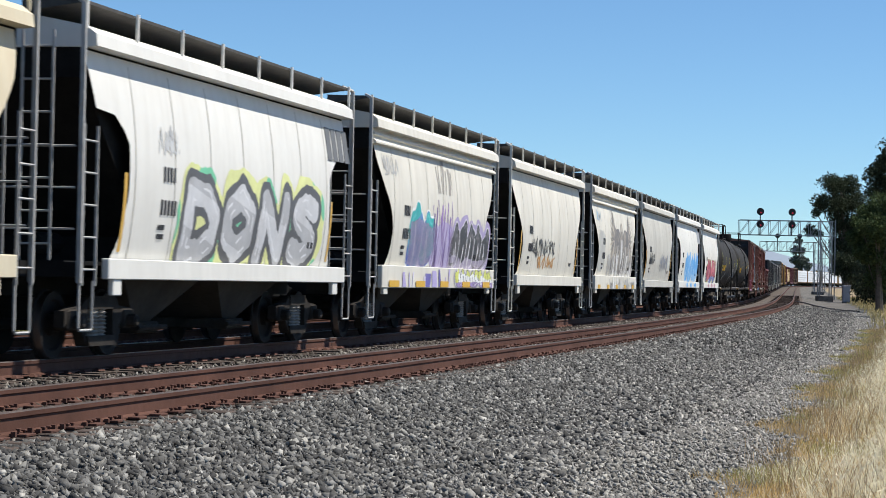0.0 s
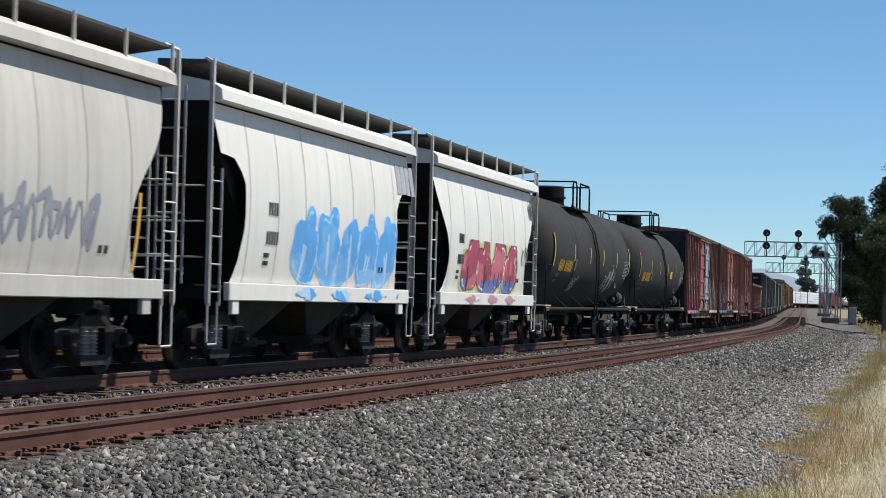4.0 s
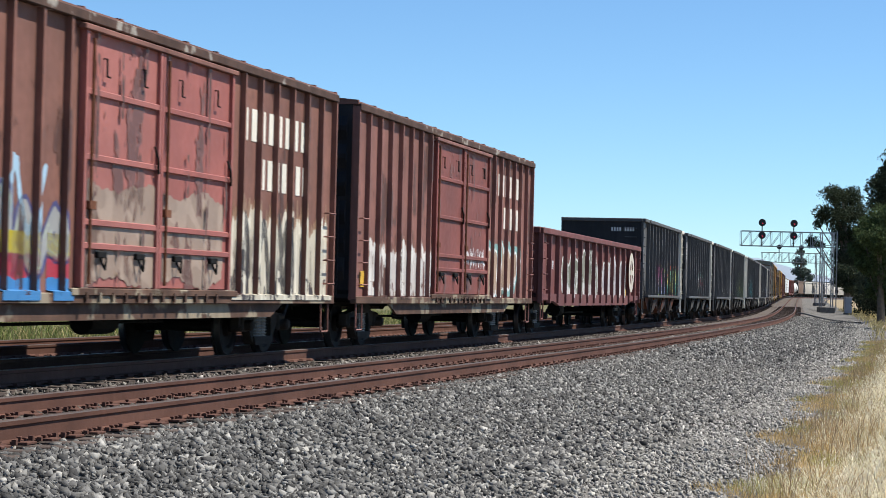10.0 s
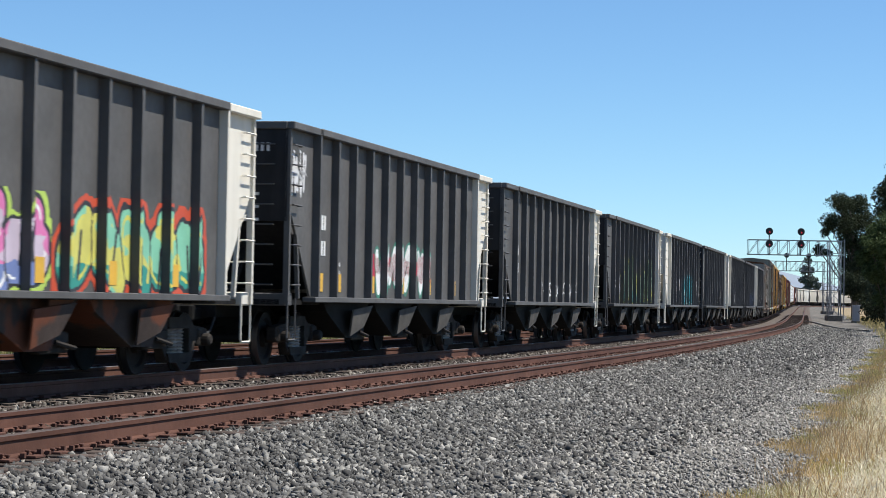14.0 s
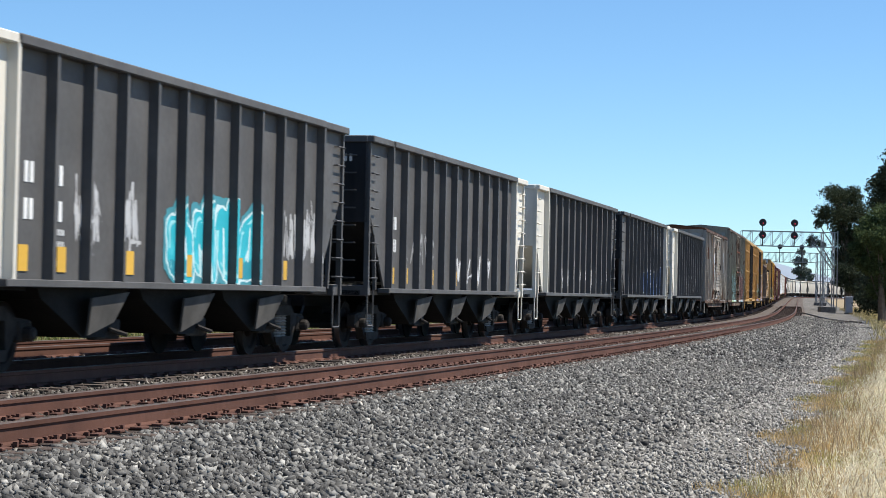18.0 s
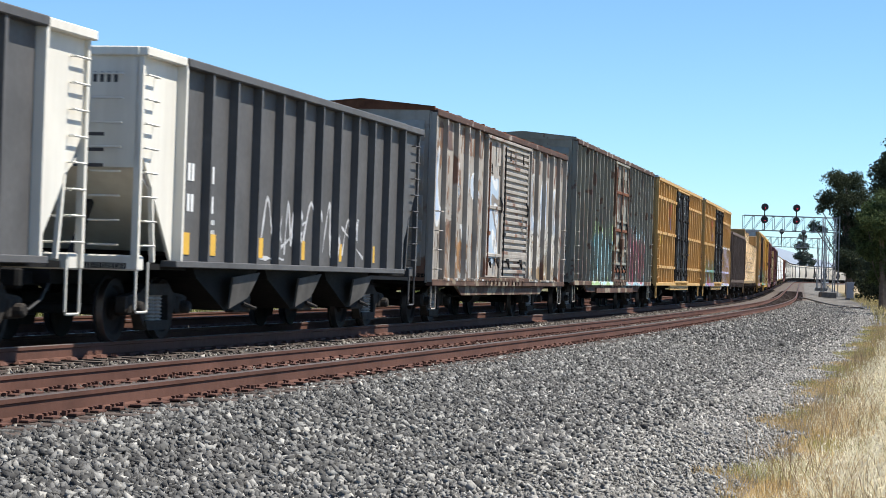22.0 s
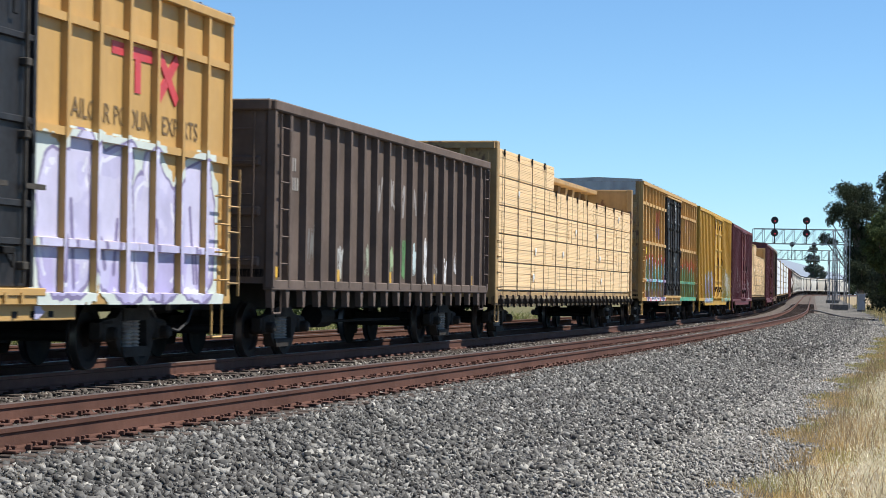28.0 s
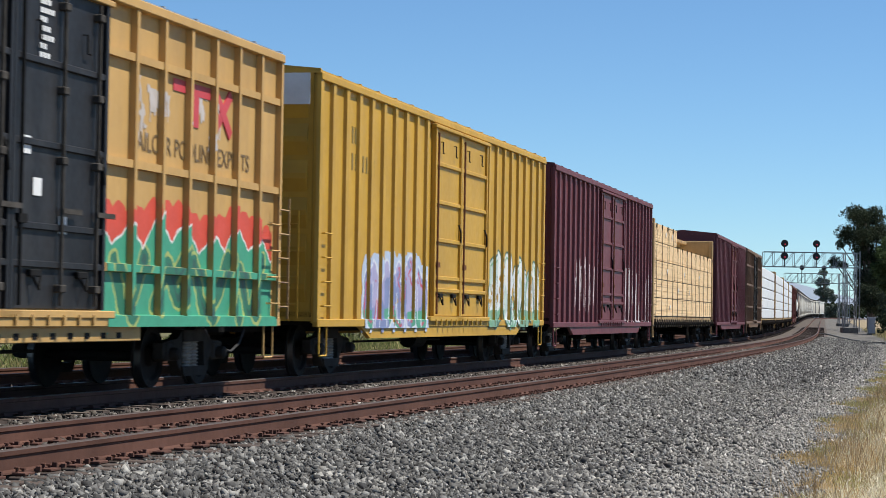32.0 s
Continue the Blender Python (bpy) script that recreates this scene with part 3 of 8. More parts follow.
                    rest_p.add([q @ Vector(v) for v in [(-0.11, -0.15, 0), (0.11, -0.15, 0), (0.11, 0.15, 0), (-0.11, 0.15, 0), (-0.07, -0.12, 0.035), (0.07, -0.12, 0.035), (0.07, 0.12, 0.035), (-0.07, 0.12, 0.035)]],
                               [(4, 5, 6, 7), (0, 1, 5, 4), (1, 2, 6, 5), (2, 3, 7, 6), (3, 0, 4, 7)])
    tagged(part("sleepers", rest, M["tie"], t), kind="stuff")
    if rest_p.v:
        tagged(part("fastenings", rest_p, M["plate"], t), kind="stuff")


make_ground()
make_track("track_near", "empty track of rusty rails on timber ties in ballast", NEAR, -0.077, -80, 760, True)
make_track("track_train", "rusty running track under the moving freight train", 0, 0, -80, 900, False)
make_track("track_far", "rusty side track behind the train", -4.4, -0.03, -60, 240, False)


def border(s):
    """Off-distance at which the grass begins beside the gravel path: ragged and lobed."""
    wide = np.interp(s, [-9, -4, 4, 16, 40, 90], [0.65, 0.58, 0.30, -0.10, -0.30, -0.35])
    q = 0.28 * np.sin(s * 0.75 + 0.4) + 0.20 * np.sin(s * 1.9 + 1.3) + 0.13 * np.sin(s * 4.3) + 0.06 * np.sin(s * 9.1 + 2)
    return 9.55 + wide + 0.8 * q


rocks("ballast_stones", "loose grey crushed ballast stones on the shoulder", -9, 30, 4.45, 8.8, 98000, 0.044, M["stone"], 3, 1.2, lambda s, o: 0.5 + 0.5 * np.sin(s * 811.3 + o * 547.9) > (o - 6.6) / 2.2)
rocks("ballast_stones", "loose grey crushed ballast stones on the shoulder", 30, 150, 4.45, 8.6, 34000, 0.060, M["stone"], 4, 1.3)
rocks("gravel_path", "fine grey gravel of the service path", -9, 32, 6.5, 11.2, 74000, 0.032, M["stone_pale"], 5, 1.2, lambda s, o: (o < border(s) + 0.12) & (0.5 + 0.5 * np.sin(s * 997.1 + o * 613.7) < (o - 6.5) / 2.2))
rocks("gravel_path", "pale grey gravel of the service path", 32, 150, 7.9, 10.4, 15000, 0.05, M["stone_pale"], 9, 1.3, lambda s, o: o < border(s) + 0.12)
rocks("track_stones", "brownish ballast stones between the tracks", -9, 85, 0.95, 4.4, 54000, 0.043, M["stone_near"], 6, 1.1)
rocks("track_stones", "brownish ballast stones behind the train", -4, 60, -3.2, -0.9, 5000, 0.07, M["stone_near"], 8, 1.1)


def seed_heads(name, label, xyz, material, seed):
    """Drooping oat heads: a spray of small slim spikelets round each tip."""
    r = np.random.default_rng(seed)
    n = len(xyz) * 6
    c = np.repeat(xyz, 6, 0) + r.normal(size=(n, 3)) * np.array([0.02, 0.02, 0.035])
    d = r.normal(size=(n, 3)) * np.array([0.6, 0.6, 0.3]) + np.array([0, 0, -0.8])
    d *= (0.021 / np.linalg.norm(d, axis=1))[:, None] * (0.6 + 0.8 * r.random(n))[:, None]
    u = np.cross(d, r.normal(size=(n, 3)))
    u *= (0.0045 / np.linalg.norm(u, axis=1))[:, None]
    v = np.stack([c - d, c + u, c + d, c - u], 1).reshape(-1, 3)
    tagged(new(name, array_mesh(name, v, np.arange(4 * n).reshape(-1, 4), material)), label, "grass", kind="stuff")


# the verge: short turf at the edge, brown weed stalks, tall straw behind
gp, gs, go = grass_points(120000, -9, 66, 9.0, 12.6, 13, 0.0)
dist = go - border(gs)
ok = (dist > 0) & (dist < 1.7)
gp, gs, go, dist = gp[ok], gs[ok], go[ok], dist[ok]
hh = (0.05 + 0.10 * np.random.default_rng(2).random(len(gp))) * np.clip(0.7 + 0.7 * dist, 0.6, 1.5)
green = np.sin(gs * 1.1) * np.sin(go * 3.0 + gs * 0.6) + 0.5 * np.random.default_rng(6).random(len(gp)) + np.interp(gs, [0, 14, 30], [-0.3, 0.05, 0.5]) > 0.35
blades("green_grass", "short half-green grass at the edge of the gravel", "grass", gp[green], hh[green], 0.0045, 0.6, M["hay_green"], 14, short=True)
blades("short_grass", "short golden dry grass at the edge of the gravel", "grass", gp[~green], hh[~green], 0.0045, 0.6, M["gold"], 30, short=True)
gp, gs, go = grass_points(24000, -9, 62, 9.6, 13.0, 33, 0.0)
ok = (go - border(gs) > 0.35) & (go - border(gs) < 1.35) & (np.sin(gp[:, 0] * 2.3) * np.sin(gp[:, 1] * 0.9 + 1) > -0.35)
gp = gp[ok]
blades("weed_stalks", "thin brown dry weed stalks in the grass", "weeds", gp, 0.18 + 0.30 * np.random.default_rng(34).random(len(gp)), 0.0035, 0.35, M["stalk"], 35)
gp, gs, go = grass_points(120000, -9, 62, 10.0, 14.8, 11, 0.0)
dist = go - border(gs)
ok = dist > 0.42 + 0.2 * np.sin(gs * 1.3) + 0.03 * np.clip(gs, 0, 20)
gp, go, dist = gp[ok], go[ok], dist[ok]
rg = np.random.default_rng(1)
tuft = 0.8 + 0.3 * np.sin(gp[:, 0] * 3.1 + 1.7 * np.sin(gp[:, 1] * 1.3)) * np.sin(gp[:, 1] * 2.3)
hh = np.clip(0.16 + 0.26 * (dist - 0.4), 0.14, 0.52) * (0.4 + 0.8 * rg.random(len(gp))) * tuft
blades("dry_grass", "tall dry straw-coloured grass along the gravel path", "grass", gp, hh, 0.0028, 0.42, M["hay"], 12, 0.5)
tall = (hh > 0.27) & (rg.random(len(gp)) < 0.24)
seed_heads("oat_heads", "bleached drooping oat heads over the dry grass", gp[tall] + np.stack([0 * hh[tall], 0 * hh[tall], hh[tall] * 1.04], 1), M["oat"], 36)
gp, gs, go = grass_points(14000, 62, 260, 9.4, 24, 15, 0.3, 1.0)
blades("far_grass", "dry grass along the verge further off", "grass", gp, 0.18 + 0.3 * np.random.default_rng(3).random(len(gp)), 0.03, 0.4, M["weed_dry"], 16)
gp, gs, go = grass_points(9000, -2, 90, -14, -6.6, 17, 0.0, 1.0)
blades("weeds", "green and yellow weeds behind the far track", "weeds", gp, 0.2 + 0.5 * np.random.default_rng(4).random(len(gp)), 0.022, 0.5, M["weed"], 18)
gp, gs, go = grass_points(6000, -2, 90, -12, -6.4, 19, 0.0, 1.0)
blades("dry_weeds", "dry yellow grass behind the far track", "grass", gp, 0.2 + 0.4 * np.random.default_rng(5).random(len(gp)), 0.016, 0.4, M["weed_dry"], 20)


# ---- trees and distance ----
def leafy(sh_pts, count, size, seed):
    """Leaf clusters spread over lobes (centre, radii): small bent quads with gaps between the lobes."""
    r = np.random.default_rng(seed)
    w = np.array([l[1][0] * l[1][2] for l in sh_pts])
    pick = r.choice(len(sh_pts), count, p=w / w.sum())
    c = np.array([l[0] for l in sh_pts])[pick]
    rad = np.array([l[1] for l in sh_pts])[pick]
    d = r.normal(size=(count, 3))
    d /= np.linalg.norm(d, axis=1)[:, None]
    k = (0.45 + 0.62 * r.random(count) ** 0.6) * (1 + 0.22 * np.sin(d[:, 0] * 7 + pick) * np.sin(d[:, 2] * 6 + pick * 2))
    p = c + d * rad * k[:, None]
    u = r.normal(size=(count, 3))
    u /= np.linalg.norm(u, axis=1)[:, None]
    v = np.cross(u, r.normal(size=(count, 3)))
    v /= np.linalg.norm(v, axis=1)[:, None]
    s = size * (0.5 + r.random(count))[:, None]
    q = np.stack([p - u * s, p + v * s * 0.45, p + u * s, p - v * s * 0.45], 1).reshape(-1, 3)
    f = np.arange(4 * count).reshape(-1, 4)
    return q, f


def make_tree(label, x, y, height, width, leaf, count, size, seed, trunk=0.35, low=0.2, lean=0.0, lobe=1.0):
    r = random.Random(seed)
    z0 = float(ground_z(x, y)[0]) - 0.1
    t = thing("tree", label, "tree", group="trees beside the line", at=pose(x, y, z0))
    sh = Shape()
    top = Vector((lean, 0, height * 0.72))
    pts = [Vector((lean * u * u + 0.15 * math.sin(u * 5), 0.15 * math.cos(u * 4) - 0.15, height * 0.72 * u)) for u in (0, 0.2, 0.4, 0.6, 0.8, 1)]
    rings = []
    for i, p in enumerate(pts):
        rr = trunk * (1 - 0.14 * i) * (1.25 if i == 0 else 1)
        rings.append([p + Vector((rr * math.cos(a), rr * math.sin(a), 0)) for a in (2 * math.pi * j / 8 for j in range(8))])
    sh.loft(rings)
    part("trunk", sh, M["bark"], t, "pale tapered trunk", smooth=True)
    lobes = []
    for i in range(26):
        u = low + (1 - low) * (i + 0.5) / 26
        wid = width * 0.5 * (0.45 + 0.75 * math.sin(math.pi * min(0.97, max(0.12, (u - low) / (1 - low) * 0.85 + 0.12))))
        a = r.uniform(0, 2 * math.pi)
        rad = wid * r.uniform(0.2, 0.85)
        c = (lean * u + rad * math.cos(a), rad * math.sin(a), height * u * 0.95)
        k = wid * r.uniform(0.22, 0.42) * lobe
        lobes.append((c, (k, k, k * r.uniform(0.55, 0.85))))
        lm = Shape()
        b = pts[min(5, int(u * 5))]
        mid = (b + Vector(c)) / 2 + Vector((0, 0, -0.3))
        lm.tube([b, mid, Vector(c)], trunk * 0.22, 5)
        part("limb", lm, M["bark"], t)
    q, f = leafy(lobes, count, size, seed)
    me = array_mesh("crown", q, f, leaf)
    part("crown", me, None, t, "uneven crown of small hanging leaves")
    return t


def make_bush(label, x, y, h, w, leaf, count, size, seed):
    r = random.Random(seed)
    z0 = float(ground_z(x, y)[0]) - 0.05
    t = thing("bush", label, "bush", group="bushes beside the line", at=pose(x, y, z0))
    st = Shape()
    lobes = []
    for i in range(6):
        c = (r.uniform(-0.35, 0.35) * w, r.uniform(-0.3, 0.3) * w, h * r.uniform(0.35, 0.75))
        lobes.append((c, (w * 0.25, w * 0.25, h * 0.3)))
        st.tube([(c[0] * 0.2, c[1] * 0.2, 0), (c[0] * 0.7, c[1] * 0.7, c[2] * 0.6), c], 0.03, 5)
    part("stems", st, M["bark"], t)
    q, f = leafy(lobes, count, size, seed)
    q[:, 2] = np.maximum(q[:, 2], 0.02)
    part("foliage", array_mesh("foliage", q, f, leaf), None, t)


def at_px(px, depth):
    """Sideways place of a column of the view at a depth from the camera."""
    return (px - 784) / 3811.7 * depth


def grow(label, depth, px, clumps, leaf, count, size, seed, trunk):
    """A tree whose crown is made of rounded clumps: (column of the view, height over the horizon, radius), all at one depth."""
    r = random.Random(seed)
    k = depth / 3811.7
    x, y = at_px(px, depth), depth
    z0 = float(ground_z(x, y)[0]) - 0.1
    t = thing("tree", label, "tree", group="trees beside the line", at=pose(x, y, z0))
    zh = EYE - z0
    lobes, big = [], []
    for cx, up, rad in clumps:
        rad *= 1.3
        c = Vector(((cx - px) * k, r.uniform(-0.8, 0.8) * rad * k, zh + up * k))
        big.append((c, rad * k))
        for i in range(15):
            d = Vector((r.gauss(0, 1), r.gauss(0, 1), r.gauss(0, 0.8))).normalized() * rad * k * r.uniform(0.15, 0.68)
            q = rad * k * r.uniform(0.34, 0.58)
            lobes.append((tuple(c + d), (q, q, q * r.uniform(0.7, 1.0))))
    top = max(c.z for c, q in big)
    lean = sum(c.x for c, q in big) / len(big)
    pts = [Vector((lean * u * u, 0.1 * math.sin(u * 6), top * u)) for u in (0, 0.2, 0.4, 0.6, 0.8, 0.95)]
    rings = [[p + Vector((trunk * (1.2 - 0.17 * i) * math.cos(a), trunk * (1.2 - 0.17 * i) * math.sin(a), 0)) for a in (2 * math.pi * j / 8 for j in range(8))] for i, p in enumerate(pts)]
    part("trunk", Shape().loft(rings), M["bark"], t, "pale tapered trunk", smooth=True)
    for c, q in big:
        b = pts[max(0, min(4, int(c.z / top * 4.2) - 1))]
        part("limb", Shape().tube([b, (b + c) / 2 + Vector((0, 0, -0.25)), c], trunk * 0.15, 5), M["bark"], t)
    q, f = leafy(lobes, count, size, seed)
    q[:, 2] = np.maximum(q[:, 2], 0.1)
    part("crown", array_mesh("crown", q, f, leaf), None, t, "uneven crown of small hanging leaves")


grow("tall dark eucalyptus with ragged crown behind the signal mast", 258, 1496, [(1465, 184, 21), (1497, 184, 25), (1451, 152, 17), (1475, 150, 28), (1508, 155, 25), (1494, 116, 29), (1520, 118, 24), (1442, 136, 9), (1432, 103, 12), (1446, 98, 8), (1480, 118, 14), (1505, 76, 24), (1528, 76, 26), (1482, 78, 17), (1512, 38, 22), (1488, 56, 15)], M["leaf_dark"], 52000, 0.115, 21, 0.42)
grow("broad dark eucalyptus in the row of trees", 225, 1556, [(1540, 96, 30), (1566, 90, 34), (1540, 50, 28), (1570, 40, 34), (1540, 20, 14), (1562, 12, 22), (1590, 60, 36)], M["leaf_dark"], 30000, 0.12, 23, 0.4)
grow("tall eucalyptus with a leaning crown", 170, 1592, [(1545, 205, 20), (1566, 228, 22), (1560, 180, 24), (1590, 245, 30), (1592, 195, 36), (1612, 150, 40), (1585, 120, 30)], M["leaf_dark"], 22000, 0.11, 24, 0.35)
grow("green leafy tree on the verge", 150, 1556, [(1518, 118, 16), (1535, 140, 20), (1560, 145, 24), (1512, 92, 17), (1540, 104, 28), (1570, 105, 30), (1530, 64, 20), (1562, 60, 32), (1560, 22, 26)], M["leaf_mid"], 36000, 0.095, 25, 0.25)
grow("green leafy tree on the verge", 128, 1606, [(1590, 150, 34), (1612, 110, 40), (1595, 60, 36), (1600, 20, 30)], M["leaf_mid"], 14000, 0.10, 26, 0.25)
grow("round dark shrub-like tree beside the equipment cabinet", 246, 1498, [(1494, 44, 20), (1508, 46, 17), (1484, 32, 11), (1500, 26, 16)], M["leaf_dark"], 9000, 0.11, 22, 0.15)
grow("distant lone eucalyptus beyond the bend", 720, 1411, [(1411, 84, 6), (1406, 68, 8), (1416, 68, 8), (1408, 50, 9), (1419, 50, 9), (1412, 38, 8), (1428, 40, 7)], M["leaf_far"], 12000, 0.26, 27, 0.5)
make_tree("distant low tree beyond the bend", at_px(1430, 725), 725, 5.0, 6.0, M["leaf_far"], 2000, 0.4, 28, 0.3, 0.05)
make_tree("tree in the distance behind the train", -0.5, 120, 6.0, 6.0, M["leaf_mid"], 5000, 0.2, 29, 0.25, 0.1)
for i, (px, dp, h, w) in enumerate([(1530, 262, 4.0, 3.6), (1548, 215, 4.0, 3.2), (1556, 200, 3.6, 3.4), (1565, 185, 4.0, 5), (1538, 300, 4, 5), (1560, 260, 5, 6), (1570, 170, 4, 5)]):
    make_bush("dark green shrub under the trees", at_px(px, dp), dp, h, w, M["leaf_dark"], 3600, 0.14, 40 + i)
for i, s in enumerate([2, 7, 13, 20, 28, 36, 46, 58, 72]):
    x, y, z = line(s, -11.5 - (i % 3) * 1.3)
    make_bush("green bush behind the far track", x, y, 1.1 + 0.3 * (i % 3), 3.4, M["leaf_mid"], 1500, 0.11, 60 + i)
for i in range(12):
    make_bush("distant dark shrubs at the bend", at_px(1402 + 14 * i, 760 + 10 * i), 760 + 10 * i, 5.5, 16, M["leaf_dark"], 700, 0.7, 80 + i)


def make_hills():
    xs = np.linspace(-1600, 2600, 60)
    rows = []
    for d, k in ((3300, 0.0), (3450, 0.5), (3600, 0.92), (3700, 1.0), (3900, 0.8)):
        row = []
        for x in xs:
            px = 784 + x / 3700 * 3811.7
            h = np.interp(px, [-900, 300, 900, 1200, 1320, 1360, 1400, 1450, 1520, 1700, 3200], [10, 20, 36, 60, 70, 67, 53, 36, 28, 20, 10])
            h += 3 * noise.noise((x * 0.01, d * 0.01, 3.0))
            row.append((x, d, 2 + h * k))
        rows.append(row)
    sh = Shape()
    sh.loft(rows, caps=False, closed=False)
    tagged(part("backdrop", sh, M["hill"], smooth=True), "hills on the horizon with haze put into their blue-grey", "hills", kind="structure")


make_hills()


# ---- signals ----
def make_signal_bridge(depth, k, label, lamps, right_px, left_px, zbase, ztop, depth_truss):
    """A cantilever signal bridge: a latticed mast on a concrete foot, a latticed arm over both tracks, two signals on it."""
    xm = at_px(right_px, depth)
    y = depth
    z0 = float(ground_z(xm, y)[0])
    t = thing("signal_bridge", label, "railway signal", at=pose(xm, y, z0))
    x0 = at_px(left_px, depth) - xm
    w = 1.25
    part("foundation", Shape().box(-0.85, -0.85, -0.1, 0.85, 0.85, zbase, c=0.04), M["concrete"], t, "dark concrete foot")
    posts = [(-w / 2, -w / 2), (w / 2, -w / 2), (w / 2, w / 2), (-w / 2, w / 2)]
    zt = ztop - z0
    for px, py in posts:
        part("post", Shape().bar((px, py, zbase), (px, py, zt), 0.11), M["mast"], t)
    n = 6
    br = Shape()
    for i in range(n):
        za, zb = zbase + (zt - zbase) * i / n, zbase + (zt - zbase) * (i + 1) / n
        for a in range(4):
            p, q = posts[a], posts[(a + 1) % 4]
            if i % 2:
                p, q = q, p
            br.bar((p[0], p[1], za), (q[0], q[1], zb), 0.04)
            br.bar((p[0], p[1], zb), (q[0], q[1], zb), 0.04)
    part("mast_bracing", br, M["mast"], t)
    zb = zt - depth_truss
    for yy in (-w / 2, w / 2):
        for zz in (zb, zt):
            part("chord", Shape().bar((x0, yy, zz), (w / 2 + 0.2, yy, zz), 0.09), M["mast"], t)
    web = Shape()
    m = 8
    for i in range(m + 1):
        xa = x0 + (-w / 2 - x0) * i / m
        for yy in (-w / 2, w / 2):
            web.bar((xa, yy, zb), (xa, yy, zt), 0.05)
            if i < m:
                xb = x0 + (-w / 2 - x0) * (i + 1) / m
                web.bar((xa, yy, zb), (xb, yy, zt), 0.045)
        web.bar((xa, -w / 2, zt), (xa, w / 2, zt), 0.04)
        web.bar((xa, -w / 2, zb), (xa, w / 2, zb), 0.04)
    part("lattice", web, M["mast"], t)
    part("walkway", Shape().box(x0, -0.35, zb - 0.02, -w / 2, 0.35, zb + 0.03), M["grate"], t)
    part("ladder", Shape().bar((w / 2 + 0.45, 0.2, 0.2), (w / 2 + 0.45, 0.2, zt + 0.2), 0.05).bar((w / 2 + 0.45, -0.2, 0.2), (w / 2 + 0.45, -0.2, zt + 0.2), 0.05), M["mast"], t)
    for lx in lamps:
        xx = at_px(lx, depth) - xm
        head = part("signal_head", Shape().tube([(xx, -0.75, zb), (xx, -0.75, zt + 0.98 * k)], 0.06), M["signal_black"], t, "black signal with two round targets")
        for zz, lit in ((zt + 0.93 * k, k == 1.0), (zt - 0.45 * k, k == 1.0))[:2 if k == 1.0 else 1]:
            part("target", Shape().lathe([(-0.02, 0.40 * k), (0.02, 0.40 * k)], "y", (xx, -0.82, zz), 20), M["signal_black"], head, "round black target")
            part("hood", Shape().lathe([(-0.30, 0.14), (0.0, 0.15)], "y", (xx, -0.86, zz - 0.1), 12), M["signal_black"], head)
            if lit:
                part("lens", Shape().lathe([(-0.01, 0.075), (0.01, 0.075)], "y", (xx, -1.19, zz - 0.1), 12), M["red_lamp"], head, "lit red lens")
    return t


make_signal_bridge(235, 1.0, "grey latticed cantilever signal bridge over both tracks", (1340.5, 1396.5), 1458, 1305, 0.62, EYE + 235 * (528 - 408.5) / 3811.7, 1.6)
make_signal_bridge(337, 0.95, "second latticed signal bridge further along the line", (1372, 1411), 1446, 1343, 0.5, EYE + 337 * (528 - 445.5) / 3811.7, 1.5)
cb = thing("equipment_cabinet", "pale grey metal equipment cabinet on a post", "cabinet", at=pose(at_px(1497, 222), 222, float(ground_z(at_px(1497, 222), 222)[0])))
part("body", Shape().box(-0.35, -0.35, 0.15, 0.35, 0.35, 1.75, c=0.03), M["cabinet"], cb)
part("roof", Shape().box(-0.4, -0.4, 1.75, 0.4, 0.4, 1.83, c=0.02), M["cabinet"], cb)
part("plinth", Shape().box(-0.4, -0.4, -0.1, 0.4, 0.4, 0.15), M["concrete"], cb)
# black tube laid along the gravel, drawing a dark line to the rail
cab = Shape()
pts = []
for i in range(24):
    u = i / 23
    px = 1408 + 142 * u
    dd = float(np.interp(u, [0, 0.25, 0.55, 0.8, 1], [198, 174, 156, 152, 172]))
    x = at_px(px, dd)
    pts.append((x, dd, float(ground_z(x, dd)[0]) + 0.03))
tagged(part("trackside_cable", cab.tube(pts, 0.085, 6), M["cable"]), "black line lying across the gravel to the rail", "cable")


# ---- wheels and bogies, shared by all cars ----
def wheelset_mesh():
    half = [(-0.95, 0.075), (-0.84, 0.075), (-0.84, 0.12), (-0.77, 0.14), (-0.78, 0.30), (-0.82, 0.33), (-0.82, 0.42), (-0.73, 0.425), (-0.715, 0.452), (-0.69, 0.45), (-0.69, 0.36), (-0.72, 0.30), (-0.72, 0.14), (-0.70, 0.075)]
    prof = half + [(-y, r) for y, r in half[::-1]]
    sh = Shape().lathe(prof, "y", (0, 0, 0), 24)
    sh.k = [1 if q // 24 in (6, len(prof) - 8) else 0 for q in range(len(sh.f))]
    return sh.mesh("wheelset", [M["wheel"], M["tread"]], True)


def frame_mesh(material, nm):
    """Cast three-piece side frame with its window for the springs."""
    top = [(-1.15, 0.60), (-1.0, 0.63), (-0.62, 0.66), (-0.4, 0.78), (0.4, 0.78), (0.62, 0.66), (1.0, 0.63), (1.15, 0.60)]
    bot = [(-1.15, 0.40), (-1.0, 0.50), (-0.75, 0.50), (-0.45, 0.18), (0.45, 0.18), (0.75, 0.50), (1.0, 0.50), (1.15, 0.40)]
    sh = Shape()
    for a in range(7):
        if a == 3:
            continue
        q = [top[a], top[a + 1], bot[a + 1], bot[a]]
        sh.prism(q, "y", -0.07, 0.07)
    sh.prism([(-0.42, 0.78), (0.42, 0.78), (0.40, 0.62), (-0.40, 0.62)], "y", -0.085, 0.085)
